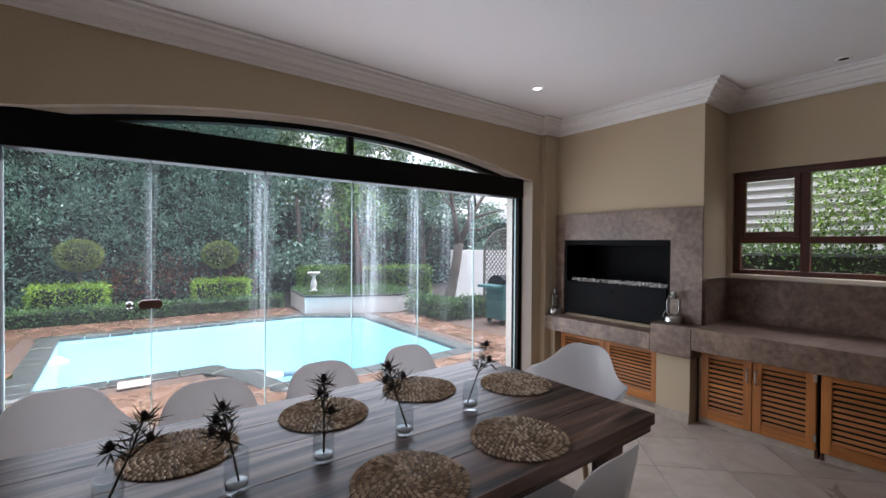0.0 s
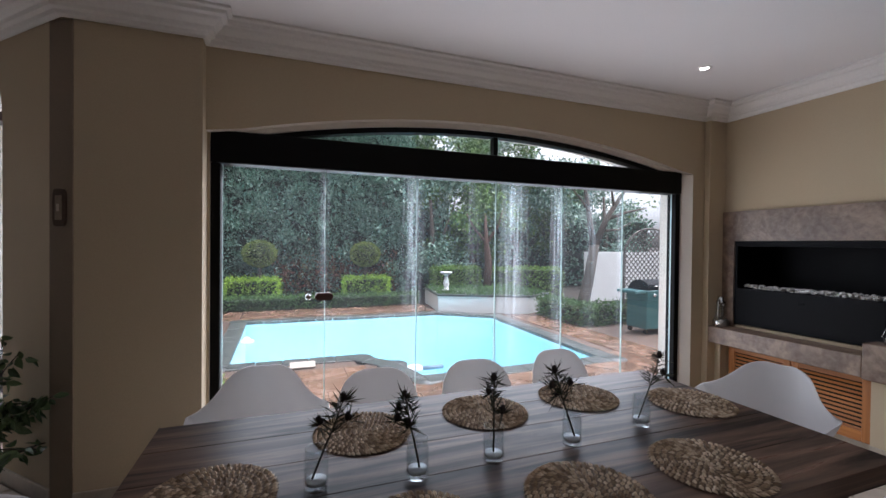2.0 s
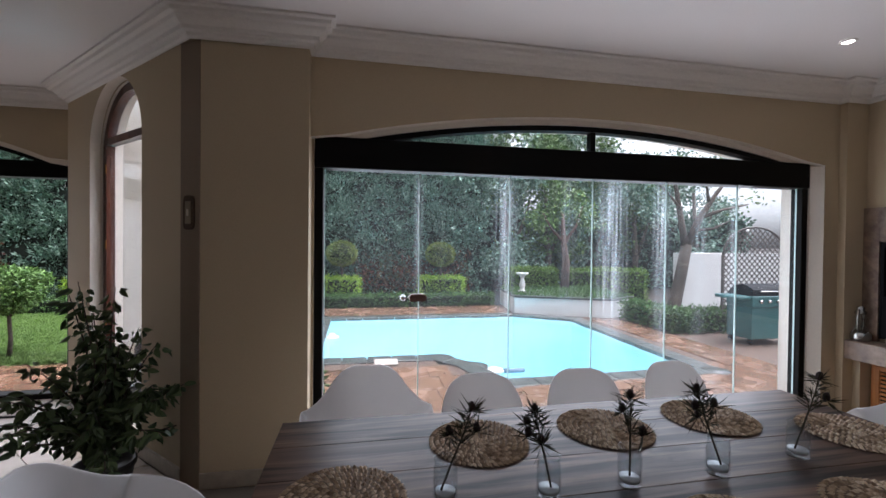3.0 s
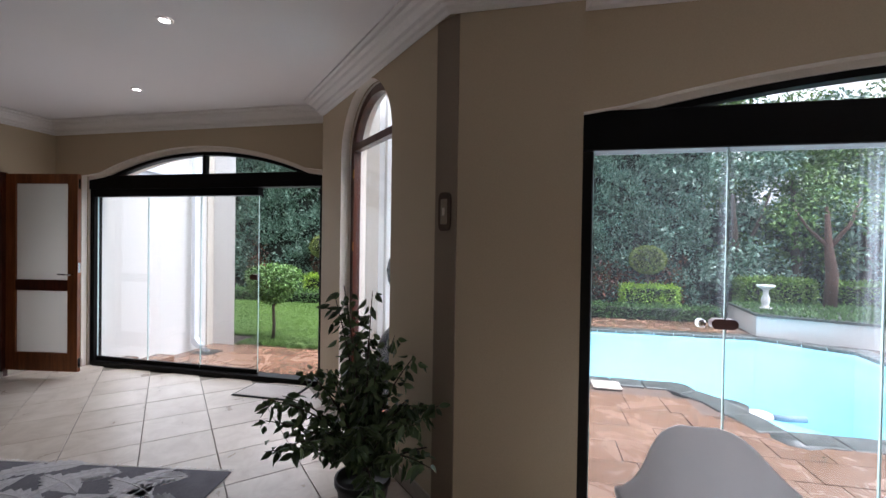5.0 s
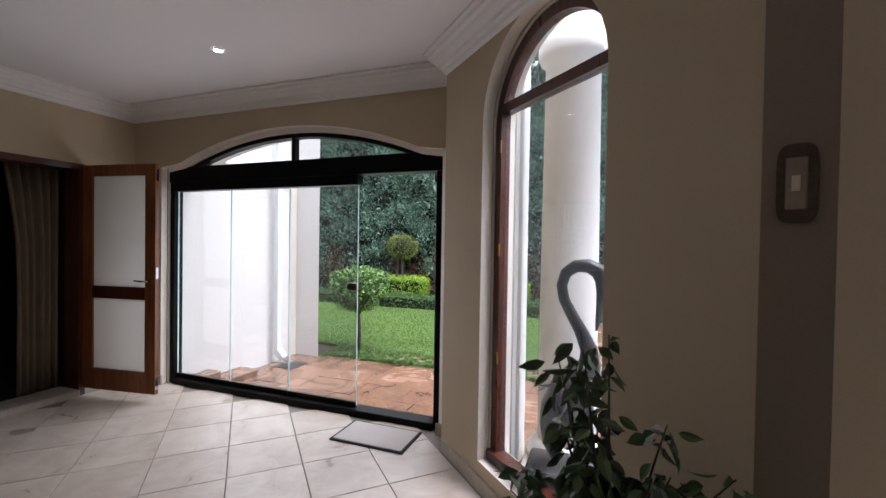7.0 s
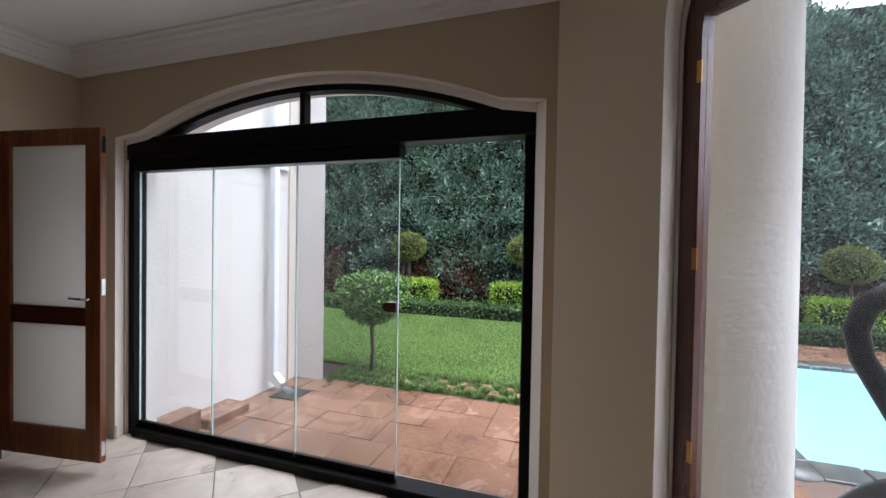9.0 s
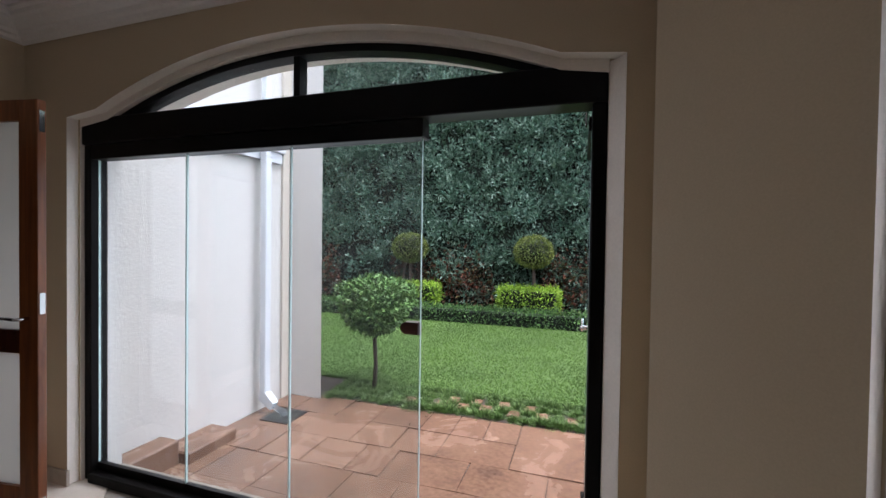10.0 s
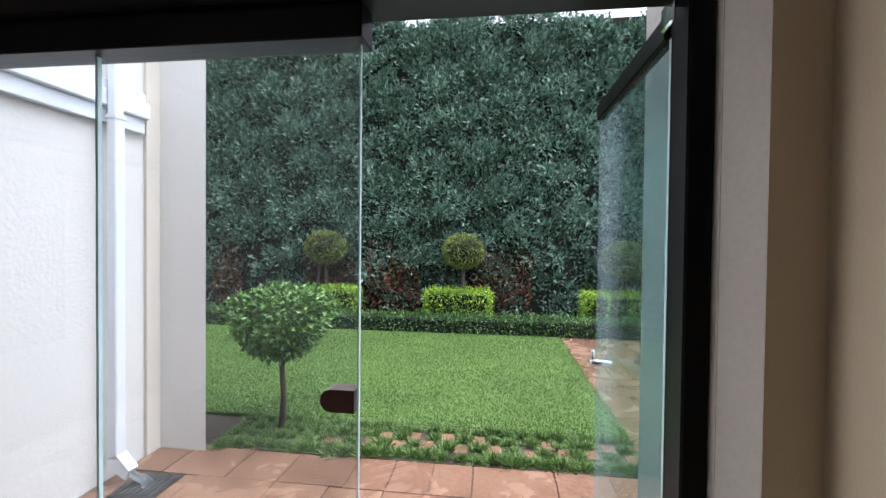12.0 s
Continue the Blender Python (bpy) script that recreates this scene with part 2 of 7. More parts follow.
def tile_mat():
    m, nt, b = material("cream_ceramic_tile")
    info = nt.nodes.new("ShaderNodeObjectInfo")
    v0 = coords(nt)
    add = nt.nodes.new("ShaderNodeVectorMath")
    nt.links.new(v0, add.inputs[0])
    sc = nt.nodes.new("ShaderNodeVectorMath")
    sc.operation = "SCALE"
    sc.inputs[0].default_value = (31.0, 17.0, 5.0)
    nt.links.new(info.outputs["Random"], sc.inputs["Scale"])
    nt.links.new(sc.outputs[0], add.inputs[1])
    a, f = noise_tex(nt, add.outputs[0], 4.5, 5, 0.6, 0.8), noise_tex(nt, add.outputs[0], 60, 3)
    c = ramp(nt, a, (0.25, (0.43, 0.36, 0.29)), (0.55, (0.57, 0.505, 0.43)), (0.8, (0.66, 0.60, 0.53)))
    tone = ramp(nt, info.outputs["Random"], (0.0, (0.86, 0.84, 0.82)), (1.0, (1.0, 1.0, 1.0)))
    c = mixed(nt, 1.0, c, tone, "MULTIPLY")
    nt.links.new(c, b.inputs["Base Color"])
    nt.links.new(ramp(nt, a, (0.3, (0.27,) * 3), (0.7, (0.33,) * 3)), b.inputs["Roughness"])
    bump(nt, b, f, 0.05, 0.001)
    return m


def paver_mat():
    m, nt, b = material("wet_terracotta_paver")
    info = nt.nodes.new("ShaderNodeObjectInfo")
    geo = nt.nodes.new("ShaderNodeNewGeometry")
    v = geo.outputs["Position"]
    tone = mixed(nt, 1.0, ramp(nt, info.outputs["Random"], (0.0, (0.0,) * 3), (1.0, (0.5,) * 3)), ramp(nt, geo.outputs["Random Per Island"], (0.0, (0.0,) * 3), (1.0, (0.5,) * 3)), "ADD")
    c = ramp(nt, tone, (0.0, (0.125, 0.070, 0.045)), (0.5, (0.190, 0.106, 0.066)), (1.0, (0.26, 0.158, 0.104)))
    a, f = noise_tex(nt, v, 1.7, 8, 0.66, 0.9), noise_tex(nt, v, 26, 4)
    c = mixed(nt, 1.0, c, ramp(nt, a, (0.34, (0.36, 0.35, 0.37)), (0.47, (0.72, 0.69, 0.67)), (0.64, (1, 1, 1))), "MULTIPLY")
    c = mixed(nt, 0.25, c, ramp(nt, f, (0.3, (0.08, 0.045, 0.03)), (0.7, (0.32, 0.19, 0.13))))
    nt.links.new(c, b.inputs["Base Color"])
    nt.links.new(ramp(nt, a, (0.38, (0.07,) * 3), (0.62, (0.34,) * 3)), b.inputs["Roughness"])
    bump(nt, b, f, 0.12, 0.003)
    return m


M_STONE, M_TILE, M_PAVER = stone_mat(), tile_mat(), paver_mat()
M_SLATE = plain("dark_slate_coping", (0.078, 0.084, 0.078), 0.35, grain=14, vary=0.4, large=2.5, relief=0.3, depth=0.004)
M_POOLWALL = plain("pale_blue_pool_plaster", (0.60, 0.83, 0.88), 0.6, grain=60, vary=0.04, relief=0.05)
M_SOIL = plain("dark_wet_soil", (0.035, 0.024, 0.016), 0.9, grain=40, vary=0.4, relief=0.5, depth=0.01)
M_GRASS_BASE = plain("lawn_turf", (0.075, 0.135, 0.025), 0.8, grain=70, vary=0.35, large=0.7, relief=0.6, depth=0.01)
M_BLADE = foliage("grass_blades", (0.05, 0.11, 0.014), (0.105, 0.205, 0.030), (0.175, 0.285, 0.055), 0.55)
M_HEDGE = foliage("dark_conifer_leaves", (0.042, 0.095, 0.064), (0.15, 0.265, 0.195), (0.36, 0.49, 0.40), 0.33)
# near-black fill: shade between leaves and behind slats, put into the colour
M_SHADE_FILL = plain("painted_shade_fill", (0.010, 0.016, 0.009), 0.95, grain=8, vary=0.5, relief=0.0)
M_BOX = foliage("clipped_box_leaves", (0.028, 0.068, 0.018), (0.068, 0.155, 0.035), (0.14, 0.26, 0.07))
M_LIME = foliage("lime_green_leaves", (0.13, 0.24, 0.015), (0.27, 0.45, 0.03), (0.42, 0.60, 0.07))
M_PRIVET = foliage("mid_green_clipped_leaves", (0.07, 0.14, 0.02), (0.15, 0.27, 0.04), (0.25, 0.38, 0.07))
M_BALL = foliage("olive_topiary_leaves", (0.09, 0.125, 0.02), (0.19, 0.235, 0.045), (0.29, 0.34, 0.09))
M_TREE = foliage("tree_leaves", (0.03, 0.07, 0.015), (0.08, 0.16, 0.03), (0.16, 0.27, 0.06))
M_RUSSET = foliage("russet_leaves", (0.06, 0.018, 0.010), (0.17, 0.050, 0.026), (0.12, 0.11, 0.04))
M_FICUS = foliage("ficus_leaves", (0.030, 0.056, 0.020), (0.070, 0.115, 0.042), (0.14, 0.20, 0.08), 0.4)
M_BARK = plain("grey_brown_bark", (0.075, 0.058, 0.045), 0.9, grain=35, vary=0.4, large=5, relief=0.6, depth=0.01)

# ---- building helpers ----


def box(bm, x0, x1, y0, y1, z0, z1, bevel=0.0, seg=1):
    made = bmesh.ops.create_cube(bm, size=1.0)["verts"]
    bmesh.ops.transform(bm, verts=made, matrix=Matrix.Translation(((x0 + x1) / 2, (y0 + y1) / 2, (z0 + z1) / 2)) @ Matrix.Diagonal((abs(x1 - x0), abs(y1 - y0), abs(z1 - z0), 1)))
    if bevel:
        edges = list({e for v in made for e in v.link_edges})
        bmesh.ops.bevel(bm, geom=edges, offset=bevel, segments=seg, affect="EDGES", profile=0.5)
    return bm


def prism(bm, outline, base, lift):
    """A flat outline of 3D points, swept by the vector lift."""
    lift = Vector(lift)
    a = [bm.verts.new(Vector(p)) for p in outline]
    b = [bm.verts.new(Vector(p) + lift) for p in outline]
    n = len(a)
    faces = [bm.faces.new(a), bm.faces.new(b[::-1])]
    for i in range(n):
        faces.append(bm.faces.new((a[i], b[i], b[(i + 1) % n], a[(i + 1) % n])))
    bmesh.ops.recalc_face_normals(bm, faces=faces)
    return faces


def lathe(bm, profile, centre, steps=20, closed=True):
    """A turned shape from (radius, height) rows round the upright through centre."""
    rings = []
    for r, h in profile:
        rings.append([bm.verts.new((centre[0] + r * math.cos(a), centre[1] + r * math.sin(a), centre[2] + h)) for a in (2 * math.pi * k / steps for k in range(steps))])
    faces = []
    for lo, hi in zip(rings, rings[1:]):
        for k in range(steps):
            faces.append(bm.faces.new((lo[k], lo[(k + 1) % steps], hi[(k + 1) % steps], hi[k])))
    if closed:
        faces.append(bm.faces.new(rings[0][::-1]))
        faces.append(bm.faces.new(rings[-1]))
    for f in faces:
        f.smooth = True
    return faces


def tube(bm, points, radii, steps=8):
    """A round tube along points; radii is one number or one for each point."""
    pts = [Vector(p) for p in points]
    if not isinstance(radii, (list, tuple)):
        radii = [radii] * len(pts)
    rings, side = [], None
    for i, p in enumerate(pts):
        way = (pts[min(i + 1, len(pts) - 1)] - pts[max(i - 1, 0)]).normalized()
        if side is None:
            side = way.orthogonal().normalized()
        side = (side - way * side.dot(way)).normalized()
        up = way.cross(side)
        rings.append([bm.verts.new(p + radii[i] * (math.cos(a) * side + math.sin(a) * up)) for a in (2 * math.pi * k / steps for k in range(steps))])
    faces = []
    for lo, hi in zip(rings, rings[1:]):
        for k in range(steps):
            faces.append(bm.faces.new((lo[k], lo[(k + 1) % steps], hi[(k + 1) % steps], hi[k])))
    faces.append(bm.faces.new(rings[0][::-1]))
    faces.append(bm.faces.new(rings[-1]))
    for f in faces:
        f.smooth = True
    return faces


def mesh_of(name, bm, mat):
    me = bpy.data.meshes.new(name)
    bm.to_mesh(me)
    bm.free()
    if mat:
        me.materials.append(mat)
    return me


def part(name, bm, mat, parent=None, label=""):
    ob = new(name, mesh_of(name, bm, mat))
    ob.parent = parent
    return tagged(ob, label)


def thing(name, label, category, group="", place=None):
    ob = new(name)
    ob.empty_display_size = 0.1
    if place is not None:
        ob.matrix_world = place
    return tagged(ob, label, category, group)


def setting(name, bm, mat, label=""):
    return tagged(part(name, bm, mat), label, kind="structure")


def B(*a, **k):
    return box(bmesh.new(), *a, **k)


# ---- the room ----
CEIL, GROUND = 2.75, -0.28
D1_Y, D1_A, D1_B = 3.04, -0.402, 3.505
D2_Y, D2_A, D2_B = 4.65, -5.606, -2.685
WIN_X, LEFT_X, BACK_Y = 4.42, -6.0, -2.6
PIER = ((-0.416, 2.94), (-1.02, 2.95), (-1.15, 3.03))
CORNER = (-2.55, 4.43)


def arch_points(x0, x1, spring, apex, steps=28):
    half, rise = (x1 - x0) / 2, apex - spring
    r = (half * half + rise * rise) / (2 * rise)
    mid = (x0 + x1) / 2
    out = []
    for k in range(steps + 1):
        x = x0 + (x1 - x0) * k / steps
        out.append((x, apex - r + math.sqrt(r * r - (x - mid) ** 2)))
    return out


def arched_wall(bm, xa, xb, y0, y1, oa, ob, flat, arc, ease=None):
    """A wall along x with an opening whose head is a shallow arch between short flat shoulders."""
    if ease:
        arched_wall(bm, xa, xb, y0, y0 + 0.06, oa - ease[0], ob + ease[1], flat + ease[2], [(x, z + ease[2]) for x, z in arc])
        y0 += 0.06
    lift = (0, y1 - y0, 0)
    prism(bm, [(xa, y0, GROUND), (oa, y0, GROUND), (oa, y0, CEIL + 0.1), (xa, y0, CEIL + 0.1)], None, lift)
    prism(bm, [(ob, y0, GROUND), (xb, y0, GROUND), (xb, y0, CEIL + 0.1), (ob, y0, CEIL + 0.1)], None, lift)
    low = [(oa, y0, flat)] + [(x, y0, z) for x, z in arc] + [(ob, y0, flat)]
    top = [(oa, y0, CEIL + 0.1)] + [(x, y0, CEIL + 0.1) for x, z in arc] + [(ob, y0, CEIL + 0.1)]
    for i in range(len(low) - 1):
        prism(bm, [low[i], low[i + 1], top[i + 1], top[i]], None, lift)


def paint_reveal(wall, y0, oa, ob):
    """Gives the sides, head and shoulder of an arched opening their cream paint, paled for daylight."""
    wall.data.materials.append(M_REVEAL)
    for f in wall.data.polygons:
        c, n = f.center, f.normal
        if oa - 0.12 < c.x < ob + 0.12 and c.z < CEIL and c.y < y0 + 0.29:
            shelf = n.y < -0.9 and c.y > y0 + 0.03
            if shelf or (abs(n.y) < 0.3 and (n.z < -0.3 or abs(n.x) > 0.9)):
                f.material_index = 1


D1_ARC = arch_points(-0.22, 3.39, 2.105, 2.315)
D2_ARC = arch_points(-5.38, -2.86, 2.14, 2.395)
THICK = 0.30
bm = bmesh.new()
arched_wall(bm, -0.9, 4.3, D1_Y, D1_Y + THICK, D1_A, D1_B, 2.078, D1_ARC, (0.015, 0.07, 0.035))
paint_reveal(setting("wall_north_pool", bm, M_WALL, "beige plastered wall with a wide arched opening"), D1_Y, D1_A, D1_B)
bm = bmesh.new()
arched_wall(bm, LEFT_X - 0.3, -2.40, D2_Y, D2_Y + THICK, D2_A, D2_B, 2.112, D2_ARC, (0.015, 0.055, 0.042))
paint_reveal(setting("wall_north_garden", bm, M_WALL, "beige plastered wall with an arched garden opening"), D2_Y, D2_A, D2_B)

# added splays in place of deep reveals, their daylight in the pale colour
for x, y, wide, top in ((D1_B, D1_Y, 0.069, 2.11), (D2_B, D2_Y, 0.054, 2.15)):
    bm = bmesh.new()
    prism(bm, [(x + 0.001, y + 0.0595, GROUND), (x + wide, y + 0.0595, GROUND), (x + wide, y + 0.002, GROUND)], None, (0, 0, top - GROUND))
    setting("trim_reveal", bm, M_REVEAL, "cream splay added beside the glazed doors, paled for daylight")
DIAG0 = Vector((-1.15, 3.03, 0))
DIAG_D = Vector((CORNER[0] + 1.15, CORNER[1] - 3.03, 0))
DIAG_L = DIAG_D.length
DIAG_D.normalize()
DIAG_N = Vector((DIAG_D.y, -DIAG_D.x, 0))


def dw(s, off, z):
    """A place on the diagonal wall: s along it, off outwards from its room face, z up."""
    p = DIAG0 + DIAG_D * s + DIAG_N * off
    return (p.x, p.y, z)


AW0, AW1, AW_SILL, AW_SPRING = 0.50, 1.485, 0.17, 2.125
AW_MID, AW_R = (AW0 + AW1) / 2, (AW1 - AW0) / 2
bm = bmesh.new()
for off, deep, e0, e1, spring in ((0.0, 0.07, 0.545, 1.492, AW_SPRING + 0.03), (0.07, 0.15, AW0, AW1, AW_SPRING)):
    lift, mid, half = DIAG_N * deep, (e0 + e1) / 2, (e1 - e0) / 2
    for a, b, lo, hi in ((-0.02, e0, GROUND, CEIL + 0.1), (e1, DIAG_L + 0.02, GROUND, CEIL + 0.1), (e0, e1, GROUND, AW_SILL)):
        prism(bm, [dw(a, off, lo), dw(b, off, lo), dw(b, off, hi), dw(a, off, hi)], None, lift)
    arc = [(mid - half * math.cos(math.pi * k / 24), spring + half * math.sin(math.pi * k / 24)) for k in range(25)]
    for (s0, z0), (s1, z1) in zip(arc, arc[1:]):
        prism(bm, [dw(s0, off, z0), dw(s1, off, z1), dw(s1, off, CEIL + 0.1), dw(s0, off, CEIL + 0.1)], None, lift)
prism(bm, [(CORNER[0] + 0.001, CORNER[1] - 0.001, GROUND), (CORNER[0] + 0.025, D2_Y - 0.001, GROUND), (-2.36, D2_Y - 0.001, GROUND), (-2.42, CORNER[1] + 0.14, GROUND)], None, (0, 0, CEIL + 0.1 - GROUND))
wall = setting("wall_diagonal", bm, M_WALL, "beige plastered angled wall with a tall arched window")
# window reveal takes the same cream, paled for daylight
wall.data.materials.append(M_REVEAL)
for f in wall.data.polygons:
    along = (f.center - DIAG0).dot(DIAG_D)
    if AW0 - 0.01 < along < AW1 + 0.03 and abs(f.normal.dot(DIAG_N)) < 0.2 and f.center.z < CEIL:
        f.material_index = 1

bm = bmesh.new()
outline = [(x, y, GROUND) for x, y in (*PIER, (-1.02, 3.25), (-0.416, 3.25))]
prism(bm, outline, None, (0, 0, CEIL + 0.1 - GROUND))
setting("wall_pier", bm, M_WALL, "beige plastered pier between two glazed openings")
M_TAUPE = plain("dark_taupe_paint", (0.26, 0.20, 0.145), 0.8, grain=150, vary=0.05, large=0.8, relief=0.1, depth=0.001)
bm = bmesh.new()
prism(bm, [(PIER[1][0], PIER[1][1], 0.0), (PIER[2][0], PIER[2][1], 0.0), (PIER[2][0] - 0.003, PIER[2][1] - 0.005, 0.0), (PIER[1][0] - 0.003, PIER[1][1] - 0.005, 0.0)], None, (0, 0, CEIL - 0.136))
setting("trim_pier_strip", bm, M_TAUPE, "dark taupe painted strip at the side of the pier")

# left wall, with the doorway into the dark lounge
LD0, LD1, LD_TOP = 2.30, 4.20, 2.12
bm = bmesh.new()
box(bm, LEFT_X - 0.25, LEFT_X, LD1, D2_Y, GROUND, CEIL + 0.1)
box(bm, LEFT_X - 0.25, LEFT_X, BACK_Y, LD0, GROUND, CEIL + 0.1)
box(bm, LEFT_X - 0.25, LEFT_X, LD0, LD1, LD_TOP, CEIL + 0.1)
setting("wall_west", bm, M_WALL, "beige plastered wall with a doorway into a dark lounge")
# unseen wall closing the room; its dark colour holds back bounced light
setting("wall_south", B(LEFT_X - 0.25, WIN_X + 0.25, BACK_Y - 0.25, BACK_Y, GROUND, CEIL + 0.1), M_TAUPE, "unseen closing wall, coloured dark to cut bounced light")

# window wall with the braai window, and the chimney breast in front of it
WN0, WN1, WN_LO, WN_HI = 0.05, 1.50, 1.19, 2.09
bm = bmesh.new()
box(bm, WIN_X, WIN_X + 0.22, BACK_Y, WN0, GROUND, CEIL + 0.1)
box(bm, WIN_X, WIN_X + 0.22, WN1, D1_Y + THICK, GROUND, CEIL + 0.1)
box(bm, WIN_X, WIN_X + 0.22, WN0, WN1, GROUND, WN_LO)
box(bm, WIN_X, WIN_X + 0.22, WN0, WN1, WN_HI, CEIL + 0.1)
setting("wall_east", bm, M_WALL, "beige plastered wall with a wooden window over the counter")
BR_X, BR0, BR1 = 3.93, 1.535, 3.04
FI0, FI1, FI_LO, FI_HI = 1.78, 2.875, 0.735, 1.50
bm = bmesh.new()
box(bm, BR_X, WIN_X, BR0, FI0, 0, CEIL + 0.05)
box(bm, BR_X, WIN_X, FI1, BR1, 0, CEIL + 0.05)
box(bm, BR_X, WIN_X, FI0, FI1, FI_HI, CEIL + 0.05)
box(bm, BR_X, WIN_X, FI0, FI1, 0, FI_LO)
setting("wall_chimney_breast", bm, M_WALL, "beige plastered chimney breast above the built-in fireplace")
setting("wall_pilaster", B(3.72, BR_X, 2.985, D1_Y, 0, CEIL + 0.05), M_WALL, "narrow beige plastered pilaster")

OVER = [(LEFT_X - 0.3, BACK_Y - 0.3), (WIN_X + 0.3, BACK_Y - 0.3), (WIN_X + 0.3, D1_Y + THICK), (-0.95, D1_Y + THICK), (-1.0, 3.28), dw(DIAG_L - 0.02, 0.22, 0)[:2], (-2.48, D2_Y + THICK), (LEFT_X - 0.3, D2_Y + THICK)]
for name, z0, z1, mat, label in (("ceiling", CEIL, CEIL + 0.12, M_CEIL, "smooth white painted ceiling"), ("roof_slab", CEIL + 0.121, CEIL + 0.4, M_WHITE, "white plastered roof edge")):
    bm = bmesh.new()
    prism(bm, [(x, y, z0) for x, y in OVER], None, (0, 0, z1 - z0))
    setting(name, bm, mat, label)
bm = bmesh.new()
prism(bm, [(x, y, -0.27) for x, y in OVER], None, (0, 0, 0.26))
setting("floor", bm, M_GROUT, "grouted screed under diagonal cream floor tiles")


def sweep_mould(bm, line, profile, closed=False):
    """A moulding along a plan line, the room on its left; profile is (inwards, up) rows."""
    pts = [Vector((x, y)) for x, y in line]
    n = len(pts)
    rings = []
    for i, p in enumerate(pts):
        before = (p - pts[i - 1]).normalized() if i or closed else (pts[1] - p).normalized()
        after = (pts[(i + 1) % n] - p).normalized() if i < n - 1 or closed else before
        n0, n1 = Vector((-before.y, before.x)), Vector((-after.y, after.x))
        m = (n0 + n1).normalized()
        m = m / max(0.3, m.dot(n0))
        rings.append([bm.verts.new((p.x + m.x * u, p.y + m.y * u, v)) for u, v in profile])
    k = len(profile)
    for i in range(n if closed else n - 1):
        a, b = rings[i], rings[(i + 1) % n]
        for j in range(k):
            bm.faces.new((a[j], b[j], b[(j + 1) % k], a[(j + 1) % k]))
    if not closed:
        bm.faces.new(rings[0])
        bm.faces.new(rings[-1][::-1])
    bmesh.ops.recalc_face_normals(bm, faces=bm.faces[:])


ROOM = [(WIN_X, BACK_Y), (WIN_X, BR0), (BR_X, BR0), (BR_X, 2.985), (3.72, 2.985), (3.72, D1_Y), (-0.416, D1_Y), (-0.416, 2.94), (-1.075, 2.945), CORNER, (CORNER[0] + 0.025, D2_Y), (LEFT_X, D2_Y), (LEFT_X, BACK_Y)]
C = CEIL - 0.001
PROFILE = [(-0.003, C), (0.160, C), (0.160, C - 0.014), (0.138, C - 0.018), (0.132, C - 0.038), (0.106, C - 0.044), (0.096, C - 0.060), (0.072, C - 0.078), (0.062, C - 0.084), (0.056, C - 0.104), (0.032, C - 0.110), (0.026, C - 0.128), (0.010, C - 0.136), (-0.003, C - 0.136)]
bm = bmesh.new()
sweep_mould(bm, ROOM, PROFILE, closed=True)
setting("trim_cornice", bm, M_CORNICE, "white stepped plaster cornice")

# skirting of cut tile along the visible walls
M_SKIRT = plain("grey_beige_skirting_tile", (0.42, 0.36, 0.29), 0.4, grain=20, vary=0.1, relief=0.04)
SK = [(-0.003, 0.0), (0.012, 0.0), (0.012, 0.085), (0.009, 0.09), (-0.003, 0.09)]
for k, line in enumerate(([(D1_A, D1_Y), (-0.416, D1_Y), (-0.416, 2.94), PIER[1]], [PIER[2], CORNER, (CORNER[0] + 0.025, D2_Y), (D2_B, D2_Y)], [(D2_A, D2_Y), (LEFT_X, D2_Y), (LEFT_X, LD1)], [(LEFT_X, LD0), (LEFT_X, BACK_Y)], [(3.72, D1_Y), (D1_B, D1_Y)])):
    bm = bmesh.new()
    sweep_mould(bm, line, SK)
    setting("baseboard", bm, M_SKIRT, "low skirting of cut floor tile")


# ---- glazed doors ----
def strip_along(bm, pts, y0, y1, inner, outer):
    """A bar that follows points (x, z) of an arch, between two offsets below it."""
    for (x0, z0), (x1, z1) in zip(pts, pts[1:]):
        prism(bm, [(x0, y0, z0 - inner), (x1, y0, z1 - inner), (x1, y0, z1 - outer), (x0, y0, z0 - outer)], None, (0, y1 - y0, 0))


